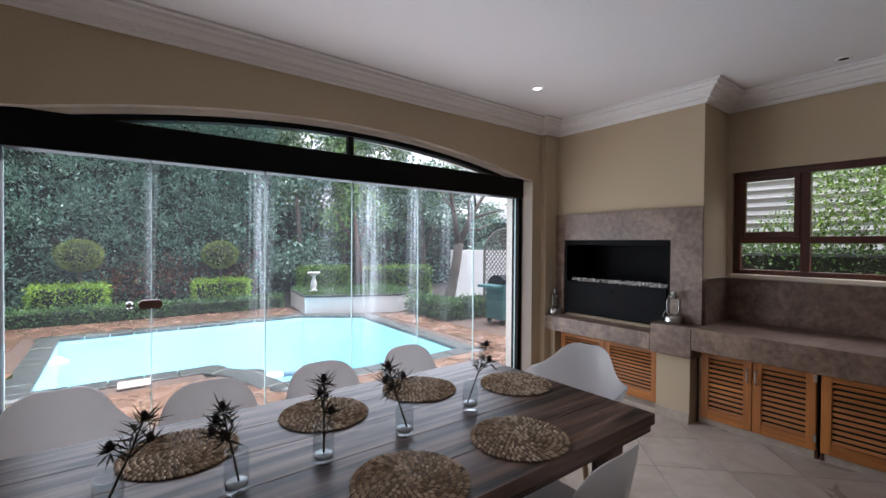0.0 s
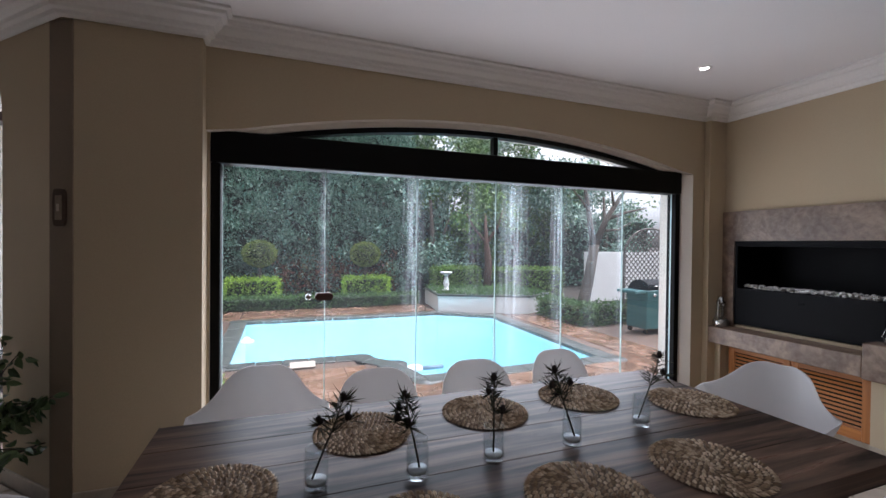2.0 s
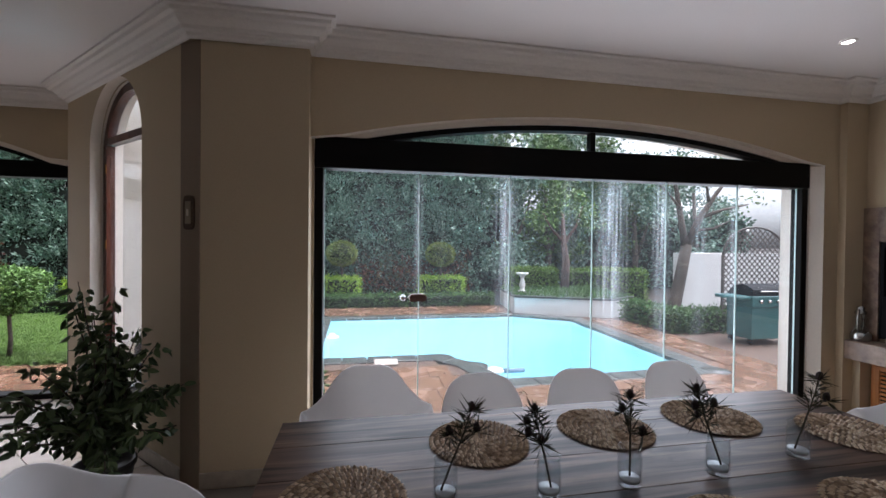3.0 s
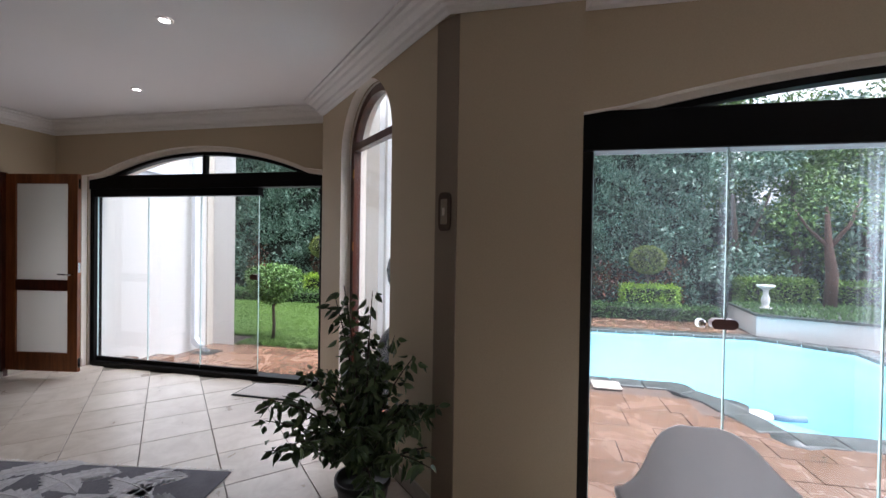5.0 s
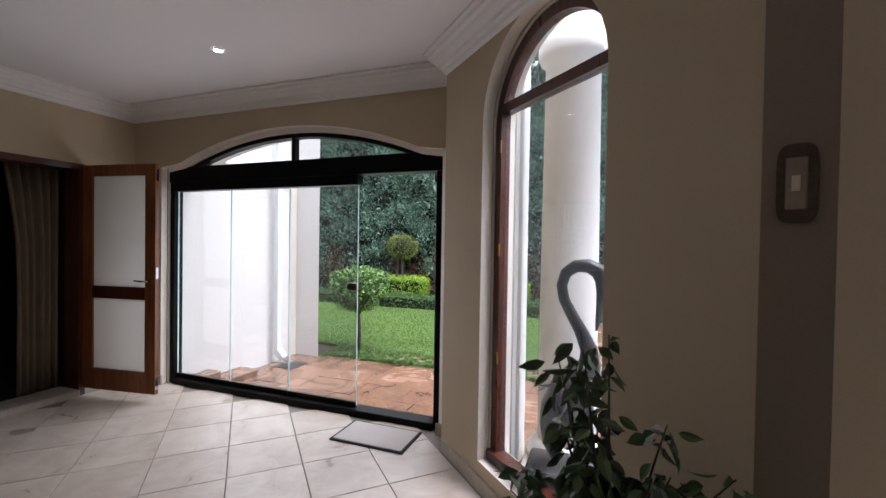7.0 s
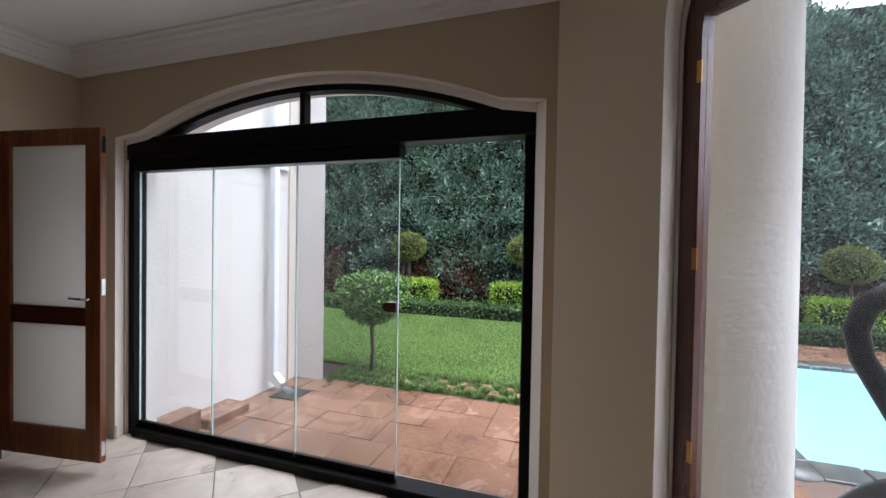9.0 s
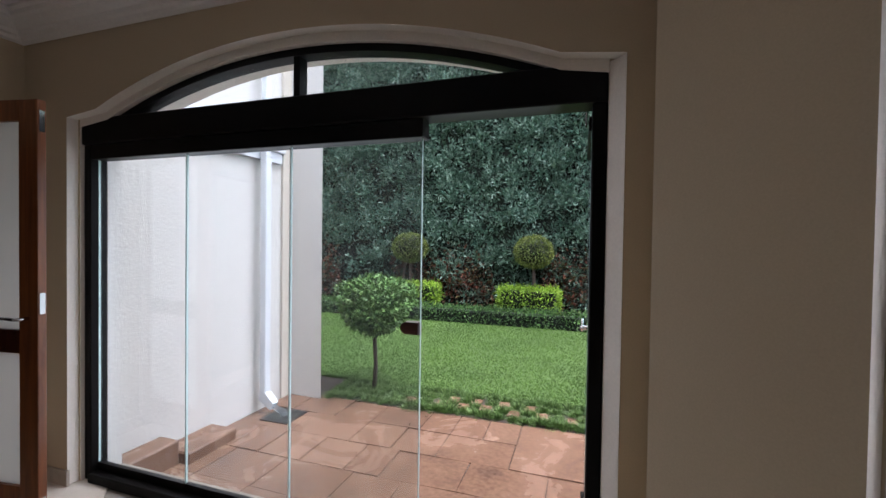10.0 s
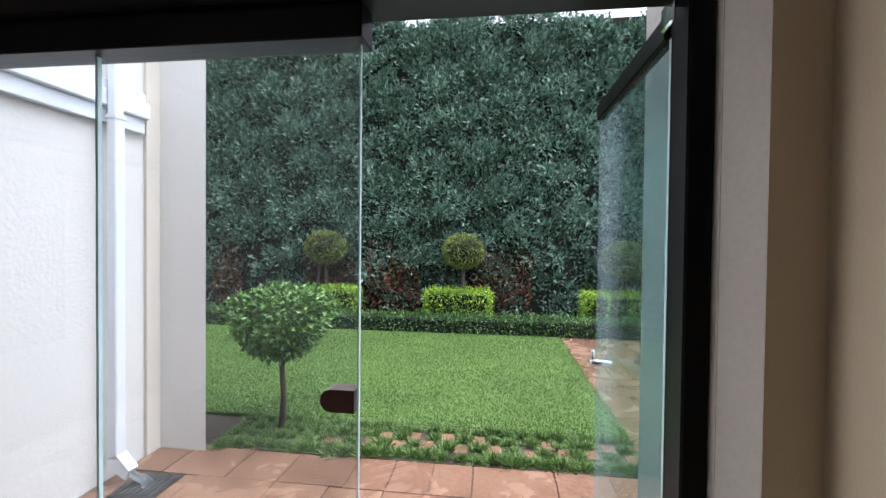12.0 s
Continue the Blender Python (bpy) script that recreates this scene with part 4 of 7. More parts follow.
clipped_block("low_hedge", "low clipped dark green box hedge beside the lawn", -11, 3.62, 11.75, 12.10, GROUND - 0.02, 0.03, M_BOX, 17000, 0.055, 11)
for k, xc in enumerate((-6.60, -3.87, -0.78, 2.22)):
    clipped_block("clipped_shrub", "bright lime green shrub clipped into a block", xc - 0.63, xc + 0.63, 12.12, 12.62, GROUND - 0.02, 0.46, M_LIME, 3600, 0.06, 20 + k, "shrub", "lime green blocks along the hedge")
for k, (xc, zc) in enumerate(((-6.72, 1.31), (-3.79, 1.26), (-0.61, 1.14), (2.20, 1.13))):
    top = thing("topiary_tree", "small topiary tree clipped into a round olive green ball", "tree", "topiary balls along the hedge", pose(xc, 12.45, GROUND))
    bm = bmesh.new()
    tube(bm, [(0.0, 0, 0), (0.02, 0, 0.6), (0.0, 0, zc - GROUND)], [0.05, 0.04, 0.035])
    if k == 0:
        tube(bm, [(-0.25, 0, 0), (-0.2, 0, 0.5), (-0.08, 0, zc - GROUND)], [0.04, 0.035, 0.03])
    part("trunk", bm, M_BARK, top)
    rng = np.random.default_rng(40 + k)
    # dark ball painted as the shade within the crown
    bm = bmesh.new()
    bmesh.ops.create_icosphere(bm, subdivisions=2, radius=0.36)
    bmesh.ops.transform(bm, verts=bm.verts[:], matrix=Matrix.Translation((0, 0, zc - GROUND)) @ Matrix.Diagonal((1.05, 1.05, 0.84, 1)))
    part("crown_core", bm, M_SHADE_FILL, top)
    p, w = ball_leaves(3400, 0.40, 0.40, 0.335, rng, 0.035)
    leaves("crown", p + np.array([0, 0, zc - GROUND]), w, 0.045, 0.028, M_BALL, top, seed=50 + k)

# ---- lawn, paths, paving ----
LAWN_Y0, LAWN_Y1, LAWN_X1 = 7.72, 11.74, -1.97
rng = np.random.default_rng(9)
lawn = setting("lawn", B(-12, LAWN_X1, LAWN_Y0, LAWN_Y1, GROUND - 0.1, GROUND + 0.004), M_GRASS_BASE, "trimmed green lawn with a few bare spots")
n = 120000
x, y = rng.uniform(-9.5, LAWN_X1 + 0.04, n), LAWN_Y0 - 0.03 + (LAWN_Y1 - LAWN_Y0) * rng.random(n) ** 1.25
ways = rng.normal(0, 0.55, (n, 3))
ways[:, 2] = 0.8
grass = leaves("grass", np.stack([x, y, np.full(n, GROUND)], 1), ways, rng.uniform(0.018, 0.045, n), 0.008, M_BLADE, None, "short trimmed lawn grass blades", seed=9)
tagged(grass, category="grass", kind="stuff")


def inside(px, py, poly):
    hit = False
    for (xa, ya), (xb, yb) in zip(poly, poly[1:] + poly[:1]):
        if (ya > py) != (yb > py) and px < (xb - xa) * (py - ya) / (yb - ya) + xa:
            hit = not hit
    return hit


def near_line(px, py, poly):
    best = 9e9
    for (xa, ya), (xb, yb) in zip(poly, poly[1:] + poly[:1]):
        dx, dy = xb - xa, yb - ya
        t = max(0, min(1, ((px - xa) * dx + (py - ya) * dy) / (dx * dx + dy * dy)))
        best = min(best, math.hypot(px - xa - t * dx, py - ya - t * dy))
    return best


M_MORTAR = plain("brown_sand_joint", (0.10, 0.062, 0.042), 0.7, grain=60, vary=0.3, relief=0.3)
bm = bmesh.new()
box(bm, -5.9, -1.97, 4.95, 7.06, GROUND - 0.08, GROUND - 0.012)
box(bm, -1.97, -0.90, 3.30, 11.74, GROUND - 0.08, GROUND - 0.012)
box(bm, -0.90, 8.0, 3.34, 5.30, GROUND - 0.08, GROUND - 0.012)
box(bm, -0.90, 1.0, 5.30, 6.66, GROUND - 0.08, GROUND - 0.012)
box(bm, 1.0, 1.5, 5.30, 6.2, GROUND - 0.08, GROUND - 0.012)
box(bm, 4.80, 8.0, 5.30, 12.5, GROUND - 0.08, GROUND - 0.012)
box(bm, -0.90, 4.80, 10.25, 11.74, GROUND - 0.08, GROUND - 0.012)
pavement = setting("pavement", bm, M_MORTAR, "wet terracotta stone paving with dark stains")
# ---- planter, birdbath, hedges by the pool ----
planter = [(3.70, 10.32), (5.78, 9.40), (6.7, 9.9), (6.7, 12.3), (3.95, 12.2)]
bm = bmesh.new()
prism(bm, [(x, y, GROUND - 0.1) for x, y in planter], None, (0, 0, 0.12 + 0.1 - GROUND))
setting("planter_wall", bm, M_WHITE, "low white plastered raised planter")
bm = bmesh.new()
prism(bm, [(x + 0.03 * (1 if x > 5 else -1), y - 0.03, 0.12) for x, y in planter], None, (0, 0, 0.045))
setting("planter_coping", bm, M_SLATE, "dark stone coping on the planter")
rng = np.random.default_rng(31)
pp = [(x, y) for x, y in zip(rng.uniform(3.75, 6.7, 5200), rng.uniform(9.4, 12.2, 5200)) if inside(x, y, planter)]
pp = np.array([(x, y, 0.15) for x, y in pp])
ways = rng.normal(0, 0.6, (len(pp), 3))
ways[:, 2] = 0.8
tagged(leaves("ground_cover", pp, ways, rng.uniform(0.05, 0.13, len(pp)), 0.022, M_BOX, None, "low green ground cover in the planter", seed=4), category="ground cover", kind="stuff")
bath = thing("birdbath", "white stone pedestal birdbath in the planter", "birdbath", place=pose(4.17, 11.0, 0.16))
bm = bmesh.new()
lathe(bm, [(0.11, 0.0), (0.11, 0.05), (0.07, 0.07), (0.06, 0.12), (0.085, 0.19), (0.075, 0.26), (0.05, 0.33), (0.05, 0.42), (0.07, 0.44)], (0, 0, 0), 16)
part("pedestal", bm, M_WHITE, bath)
bm = bmesh.new()
lathe(bm, [(0.06, 0.44), (0.14, 0.48), (0.17, 0.52), (0.165, 0.53), (0.12, 0.50), (0.02, 0.485)], (0, 0, 0), 16)
part("bowl", bm, M_WHITE, bath)
clipped_block("clipped_hedge", "clipped mid green hedge at the back of the planter", 4.3, 5.75, 12.15, 12.75, 0.10, 0.70, M_PRIVET, 4200, 0.07, 61)
clipped_block("clipped_hedge", "clipped mid green hedge behind the pool", 6.25, 8.8, 12.15, 12.75, GROUND, 0.66, M_PRIVET, 5200, 0.07, 62)
clipped_block("low_hedge", "low clipped green hedge beside the pool", 5.95, 6.35, 7.55, 9.3, GROUND, 0.14, M_BOX, 3200, 0.06, 63)
clipped_block("low_hedge", "low clipped green hedge in front of a tree", 6.35, 8.5, 7.55, 7.95, GROUND, 0.14, M_BOX, 3600, 0.06, 64)
clipped_block("shrub_bed", "bed of leafy green shrubs under the window", -1.38, -0.62, 3.75, 5.2, GROUND, -0.02, M_TREE, 3000, 0.08, 65, "shrub", rough=0.09)


def tree(name, label, trunk_lines, crown_balls, mat, n_each, size, seed, place, bark=None, thin=1.0):
    top = thing(name, label, "tree", place=place)
    rng = np.random.default_rng(seed)
    bm = bmesh.new()
    for pts, rad in trunk_lines:
        tube(bm, pts, rad, 8)
    part("trunk", bm, bark or M_BARK, top)
    P, W = [], []
    for cx, cy, cz, r in crown_balls:
        k = int(n_each * r * r * thin)
        d = rng.normal(size=(k, 3))
        d /= np.linalg.norm(d, axis=1, keepdims=True)
        rad = r * rng.random((k, 1)) ** 0.45
        P.append(d * rad * np.array([1, 1, 0.8]) + np.array([cx, cy, cz]))
        W.append(d * 0.5 + rng.normal(0, 0.7, (k, 3)) + np.array([0, 0, -0.15]))
    P, W = np.concatenate(P), np.concatenate(W)
    leaves("crown", P, W, rng.uniform(0.7, 1.3, len(P)) * size, rng.uniform(0.4, 0.6, len(P)) * size, mat, top, seed=seed)
    return top


def crown(rng, cx, cy, cz, spread, height, count, rlo, rhi):
    return [(cx + rng.normal(0, spread), cy + rng.normal(0, spread * 0.6), cz + rng.uniform(-height, height), rng.uniform(rlo, rhi)) for _ in range(count)]


rng = np.random.default_rng(77)
for k, (tx, ty, h, sp) in enumerate(((4.6, 13.6, 2.6, 0.9), (6.3, 14.2, 3.2, 1.0), (8.2, 14.6, 3.0, 1.1), (10.3, 15.0, 3.6, 1.2), (12.6, 14.5, 3.2, 1.2), (3.6, 15.6, 4.6, 1.1), (6.0, 17.2, 4.9, 1.4), (9.2, 17.6, 5.2, 1.5), (12.8, 17.4, 4.6, 1.5))):
    line = [((0, 0, 0), (0.1, 0, 1.2), (0.0, 0.1, h + 0.6))]
    tree("garden_tree", "dark leafy garden tree behind the pool", [(line[0], [0.13, 0.11, 0.05]), (((0.1, 0, 1.2), (0.5, 0, 2.2), (0.9, 0.1, 3.2)), [0.08, 0.05, 0.02])], crown(rng, 0, 0, h, sp, 1.9, 15 if k < 5 else 24, 0.45, 0.85 if k < 5 else 1.05), M_HEDGE if k % 2 == 0 else M_TREE, 560, 0.17, 80 + k, pose(tx, ty, GROUND))
clipped_block("screen_hedge", "dark green screen of hedge behind the trees", 3.7, 16, 15.4, 16.2, GROUND, 2.6, M_HEDGE, 9000, 0.20, 91, rough=0.15)
M_REDBARK = plain("red_brown_bark", (0.11, 0.06, 0.042), 0.85, grain=30, vary=0.4, relief=0.5, depth=0.01)
tree("small_tree", "small tree with a reddish brown trunk in the planter", [(((0, 0, 0), (0.03, 0, 0.8), (-0.05, 0, 1.4), (-0.1, 0, 2.3)), [0.13, 0.12, 0.08, 0.04]), (((-0.05, 0, 1.35), (0.35, 0, 1.9), (0.6, 0.1, 2.5)), [0.06, 0.04, 0.02]), (((-0.05, 0, 1.4), (-0.45, 0, 1.8), (-0.7, 0.1, 2.3)), [0.05, 0.03, 0.02])], [(-0.5, 0, 2.2, 0.5), (0.4, 0, 2.4, 0.55), (0, 0, 2.8, 0.6), (-0.9, 0.2, 2.0, 0.35), (0.9, 0, 2.0, 0.4), (-0.6, 0, 1.5, 0.22)], M_TREE, 500, 0.13, 95, pose(5.86, 11.9, 0.12), M_REDBARK)
tree("bare_tree", "leaning grey tree with a forked trunk and sparse leaves", [(((0, 0, 0), (0.2, 0.1, 0.4), (0.35, 0.1, 1.0), (0.5, 0.1, 1.75)), [0.17, 0.15, 0.13, 0.12]), (((0.5, 0.1, 1.7), (0.85, 0.1, 2.4), (1.3, 0.1, 3.0), (1.9, 0.2, 3.6)), [0.10, 0.075, 0.05, 0.02]), (((0.48, 0.1, 1.65), (0.35, 0.1, 2.3), (0.3, 0.2, 3.0), (0.1, 0.2, 3.8)), [0.09, 0.07, 0.05, 0.02]), (((0.85, 0.1, 2.4), (1.4, 0, 2.6), (2.1, 0, 2.75)), [0.05, 0.035, 0.015]), (((0.7, 0.1, 2.1), (1.15, 0, 2.15), (1.6, 0, 2.35)), [0.045, 0.03, 0.012]), (((1.1, 0.1, 2.75), (1.0, 0.1, 3.3), (1.1, 0.1, 3.9)), [0.04, 0.025, 0.01]), (((0.33, 0.1, 2.6), (0.0, 0.1, 2.95), (-0.4, 0.1, 3.3)), [0.04, 0.025, 0.01])], [(1.7, 0, 3.2, 0.5), (2.2, 0, 2.9, 0.45), (0.3, 0, 3.7, 0.6), (1.0, 0, 3.8, 0.6), (-0.4, 0, 3.5, 0.5), (1.6, 0, 2.4, 0.3), (2.6, 0, 3.4, 0.5)], M_TREE, 260, 0.09, 96, pose(6.97, 8.9, GROUND), None, 0.6)

# ---- neighbour, wall, lattice and barbecue ----
setting("garden_wall", B(8.1, 12.5, 10.0, 10.2, GROUND - 0.1, 1.27, bevel=0.01), M_WHITE, "white plastered garden wall")
house = thing("neighbour_house", "white neighbouring house with a ribbed white roof", "house")
part("wall", B(9.0, 17.0, 17.0, 22.0, GROUND - 0.1, 2.2), M_WHITE, house)
for k in range(11):
    bm = bmesh.new()
    y = 16.6 + 0.28 * k
    z = 2.15 + 0.17 * k
    prism(bm, [(8.6, y, z), (8.6, y + 0.30, z + 0.15), (8.6, y + 0.30, z + 0.19), (8.6, y, z + 0.06)], None, (8.8, 0, 0))
    part("roof_board", bm, M_WHITE, house)
lat = thing("lattice_screen", "dark wooden garden lattice with an arched top", "lattice", place=pose(7.15, 7.62, GROUND))
M_LAT = plain("grey_weathered_lattice", (0.10, 0.085, 0.075), 0.85, grain=60, vary=0.25, relief=0.3)
LAT_W, LAT_H = 1.5, 1.55
part("post", B(-0.04, 0.0, -0.02, 0.02, 0, LAT_H), M_LAT, lat)
part("post", B(LAT_W, LAT_W + 0.04, -0.02, 0.02, 0, LAT_H), M_LAT, lat)
bm = bmesh.new()
tube(bm, [(0.75 - 0.77 * math.cos(math.pi * k / 14), 0, LAT_H + 0.58 * math.sin(math.pi * k / 14)) for k in range(15)], 0.022, 6)
part("arch_rail", bm, M_LAT, lat)


def lat_top(u):
    return LAT_H + 0.56 * math.sqrt(max(0, 1 - ((u - 0.75) / 0.77) ** 2))


for sgn in (1, -1):
    k = -2.2
    while k < 2.2:
        pts = []
        for i in range(61):
            u = LAT_W * i / 60
            v = sgn * u + k + (0 if sgn > 0 else 1.5)
            if 0.02 < v < lat_top(u):
                pts.append((u, v))
        if len(pts) > 4:
            (ua, va), (ub, vb) = pts[0], pts[-1]
            nx, nz = -sgn * 0.0085, 0.0085
            bm = bmesh.new()
            yy = 0.006 * sgn
            prism(bm, [(ua - nx, yy, va - nz), (ub - nx, yy, vb - nz), (ub + nx, yy, vb + nz), (ua + nx, yy, va + nz)], None, (0, 0.006, 0))
            part("slat", bm, M_LAT, lat)
        k += 0.125
M_TEAL = plain("teal_enamelled_steel", (0.035, 0.12, 0.12), 0.35, grain=40, vary=0.12, relief=0.03)
bbq = thing("gas_barbecue", "teal gas barbecue with a dark lid standing outside", "barbecue", place=pose(7.05, 6.75, GROUND))
part("cabinet", B(-0.42, 0.42, -0.26, 0.26, 0.10, 0.66, bevel=0.01), M_TEAL, bbq)
part("side_shelf", B(-0.70, -0.43, -0.25, 0.25, 0.80, 0.86, bevel=0.01), M_TEAL, bbq)
part("side_shelf", B(0.43, 0.70, -0.25, 0.25, 0.80, 0.86, bevel=0.01), M_TEAL, bbq)
part("control_panel", B(-0.43, 0.43, -0.29, 0.27, 0.66, 0.86, bevel=0.012), M_TEAL, bbq)
bm = bmesh.new()
prism(bm, [(-0.40, -0.26 + 0.52 * (k / 10), 0.86 + 0.20 * math.sin(math.pi * min(1, 0.12 + 0.88 * k / 10)) ** 0.6) for k in range(11)] + [(-0.40, 0.26, 0.86), (-0.40, -0.26, 0.86)], None, (0.80, 0, 0))
part("lid", bm, M_DARKMETAL, bbq)
bm = bmesh.new()
tube(bm, [(-0.30, -0.29, 0.93), (-0.30, -0.33, 0.95), (0.30, -0.33, 0.95), (0.30, -0.29, 0.93)], 0.012, 8)
part("lid_handle", bm, M_STEEL, bbq)
for k in range(4):
    bm = bmesh.new()
    tube(bm, [(-0.28 + 0.18 * k, -0.29, 0.77), (-0.28 + 0.18 * k, -0.33, 0.77)], 0.03, 12)
    part("knob", bm, M_STEEL, bbq)
for sx in (-0.38, 0.38):
    for sy in (-0.2, 0.2):
        bm = bmesh.new()
        tube(bm, [(sx, sy - 0.02, 0.05), (sx, sy + 0.02, 0.05)], 0.05, 12)
        part("wheel", bm, M_DARKMETAL, bbq)

# ---- bed with mondo grass and the standard tree by the garden door ----
rng = np.random.default_rng(13)
setting("planting_bed", B(-5.47, LAWN_X1 + 0.02, 7.06, LAWN_Y0, GROUND - 0.08, GROUND - 0.004), M_SOIL, "dark soil bed between paving and lawn")
spots, gaps = [], []
for j in range(4):
    for i in range(26):
        gx, gy = -5.42 + 0.135 * i, 7.13 + 0.155 * j
        if gx > -4.55 and j in (1, 2) and (i + j) % 2 == 0 and rng.random() < 0.75:
            gaps.append((gx + rng.normal(0, 0.02), gy + rng.normal(0, 0.02)))
            continue
        spots.append((gx + rng.normal(0, 0.015), gy + rng.normal(0, 0.015)))
M_MONDO = foliage("mondo_grass_blades", (0.05, 0.10, 0.02), (0.12, 0.21, 0.05), (0.22, 0.33, 0.10))
meshes = []
for k in range(5):
    n = 260
    p = rng.normal(0, 0.032, (n, 3))
    p[:, 2] = 0
    d = p * 16 + rng.normal(0, 0.35, (n, 3))
    d[:, 2] = rng.uniform(0.3, 1.0, n)
    meshes.append(leaf_mesh("mondo_grass", p, d, rng.uniform(0.05, 0.105, n), 0.009, M_MONDO, seed=100 + k))
for k, (gx, gy) in enumerate(spots):
    ob = new("mondo_grass", meshes[k % 5])
    ob.matrix_world = pose(gx, gy, GROUND - 0.006, 0, 0, rng.uniform(0, 360)) @ Matrix.Scale(rng.uniform(0.72, 1.05), 4)
    tagged(ob, "tuft of dark green mondo grass in the bed", "grass", "mondo grass tufts in the bed")
for gx, gy in gaps:
    ob = part("stepping_stone", B(-0.06, 0.06, -0.065, 0.065, -0.03, 0.022, bevel=0.008), M_PAVER)
    ob.matrix_world = pose(gx, gy, GROUND, 0, 0, rng.uniform(-8, 8))
    tagged(ob, "small terracotta stepping stone among mondo grass", "stepping stone", "stepping stones in the bed")
M_LEAFY = foliage("glossy_standard_leaves", (0.045, 0.10, 0.02), (0.10, 0.21, 0.045), (0.19, 0.33, 0.09), 0.48)
std = thing("standard_tree", "standard tree with a rounded leafy crown and thin trunk", "tree", place=pose(-5.05, 7.42, GROUND))
bm = bmesh.new()
tube(bm, [(0, 0, 0), (0.02, 0, 0.3), (0.0, 0, 0.62), (0.02, 0, 0.85)], [0.032, 0.026, 0.024, 0.02])
for k in range(9):
    a = 2 * math.pi * k / 9
    tube(bm, [(0, 0, 0.58 + 0.02 * k), (0.16 * math.cos(a), 0.16 * math.sin(a), 0.85), (0.30 * math.cos(a), 0.30 * math.sin(a), 1.08)], [0.012, 0.008, 0.004], 5)
part("trunk", bm, M_BARK, std)
n = 4200
d = rng.normal(size=(n, 3))
d /= np.linalg.norm(d, axis=1, keepdims=True)
rad = rng.random((n, 1)) ** 0.35
p = d * rad * np.array([0.53, 0.50, 0.37])
p[:, :2] *= np.clip(0.75 + 0.9 * (p[:, 2:3] + 0.1), 0.45, 1.05)
p += np.array([0, 0, 1.0]) + 0.03 * np.sin(p * 14)
leaves("crown", p, d * 0.7 + rng.normal(0, 0.6, (n, 3)) + np.array([0, 0, -0.2]), rng.uniform(0.04, 0.075, n), rng.uniform(0.026, 0.042, n), M_LEAFY, std, seed=8)

# ---- pool edge things ----
lid = part("skimmer_lid", B(-0.17, 0.17, -0.15, 0.15, 0.0, 0.02, bevel=0.005), plain("pale_concrete", (0.40, 0.34, 0.29), 0.7, grain=60, vary=0.1))
lid.matrix_world = pose(0.27, 6.38, GROUND + 0.003)
tagged(lid, "square pale concrete skimmer lid in the paving", "pool lid")
cleaner = thing("pool_cleaner", "blue and white pool cleaner floating near the edge", "pool cleaner", place=pose(1.92, 6.05, GROUND - 0.11))
bm = bmesh.new()
lathe(bm, [(0.10, 0.0), (0.13, 0.02), (0.12, 0.05), (0.06, 0.07)], (-0.12, 0, 0), 16)
part("body", bm, M_CHAIR, cleaner)
bm = bmesh.new()
tube(bm, [(0.0, 0, 0.02), (0.15, -0.02, 0.02), (0.32, 0.0, 0.02)], 0.035, 8)
part("hose", bm, plain("blue_grey_plastic", (0.16, 0.24, 0.32), 0.5), cleaner)
fl = thing("chlorine_float", "white floating chlorine dispenser in the pool", "pool float", place=pose(-0.62, 8.6, GROUND - 0.11))
bm = bmesh.new()
lathe(bm, [(0.05, 0.0), (0.13, 0.02), (0.13, 0.04), (0.06, 0.06), (0.05, 0.10)], (0, 0, 0), 16)
part("body", bm, M_CHAIR, fl)

# ---- view from the braai window ----
M_BUSH = foliage("sunny_bush_leaves", (0.07, 0.15, 0.02), (0.17, 0.31, 0.04), (0.32, 0.48, 0.09))
tree("leafy_bush", "bright green leafy bush outside the wooden window", [(((0, 0, 0), (0.1, 0.1, 0.8), (0.2, 0.3, 1.6)), [0.05, 0.04, 0.02]), (((0, -0.2, 0), (-0.1, -0.5, 0.8), (0.0, -0.9, 1.7)), [0.05, 0.04, 0.02]), (((0, 0, 0.3), (0.0, -0.7, 0.9), (0.1, -1.4, 1.5)), [0.04, 0.03, 0.02])], [(0.1, 0.12, 1.78, 0.5), (0.0, -0.6, 2.25, 0.7), (0.1, -1.2, 2.2, 0.7), (0.2, -1.9, 2.2, 0.7), (0.1, -0.4, 2.75, 0.5), (0.0, -1.5, 2.8, 0.6)], M_BUSH, 4300, 0.050, 120, pose(6.5, 1.5, GROUND))
clipped_block("low_shrub", "dark green shrub outside the wooden window", 6.1, 7.2, -1.2, 2.3, GROUND, 1.42, M_BOX, 14000, 0.05, 121, "shrub", rough=0.14)
blind = thing("slatted_screen", "white slatted screen outside the kitchen window", "screen", place=pose(9.4, 0, GROUND))
part("post", B(0.03, 0.10, -3.0, 4.5, 0, 0.2), M_WHITE, blind)
for k in range(22):
    bm = bmesh.new()
    prism(bm, [(0, -3.0, 0.2 + 0.15 * k), (0.07, -3.0, 0.27 + 0.15 * k), (0.085, -3.0, 0.255 + 0.15 * k), (0.015, -3.0, 0.185 + 0.15 * k)], None, (0, 7.5, 0))
    part("slat", bm, M_WHITE, blind)
part("backing", B(0.10, 0.12, -3.0, 4.5, 0.0, 3.6), M_WHITE, blind)

# ---- arched window ----
aw = thing("window_2", "tall arched window with a red-brown wooden frame", "window")
aw["kind"] = "structure"
F0, F1 = 0.085, 0.145


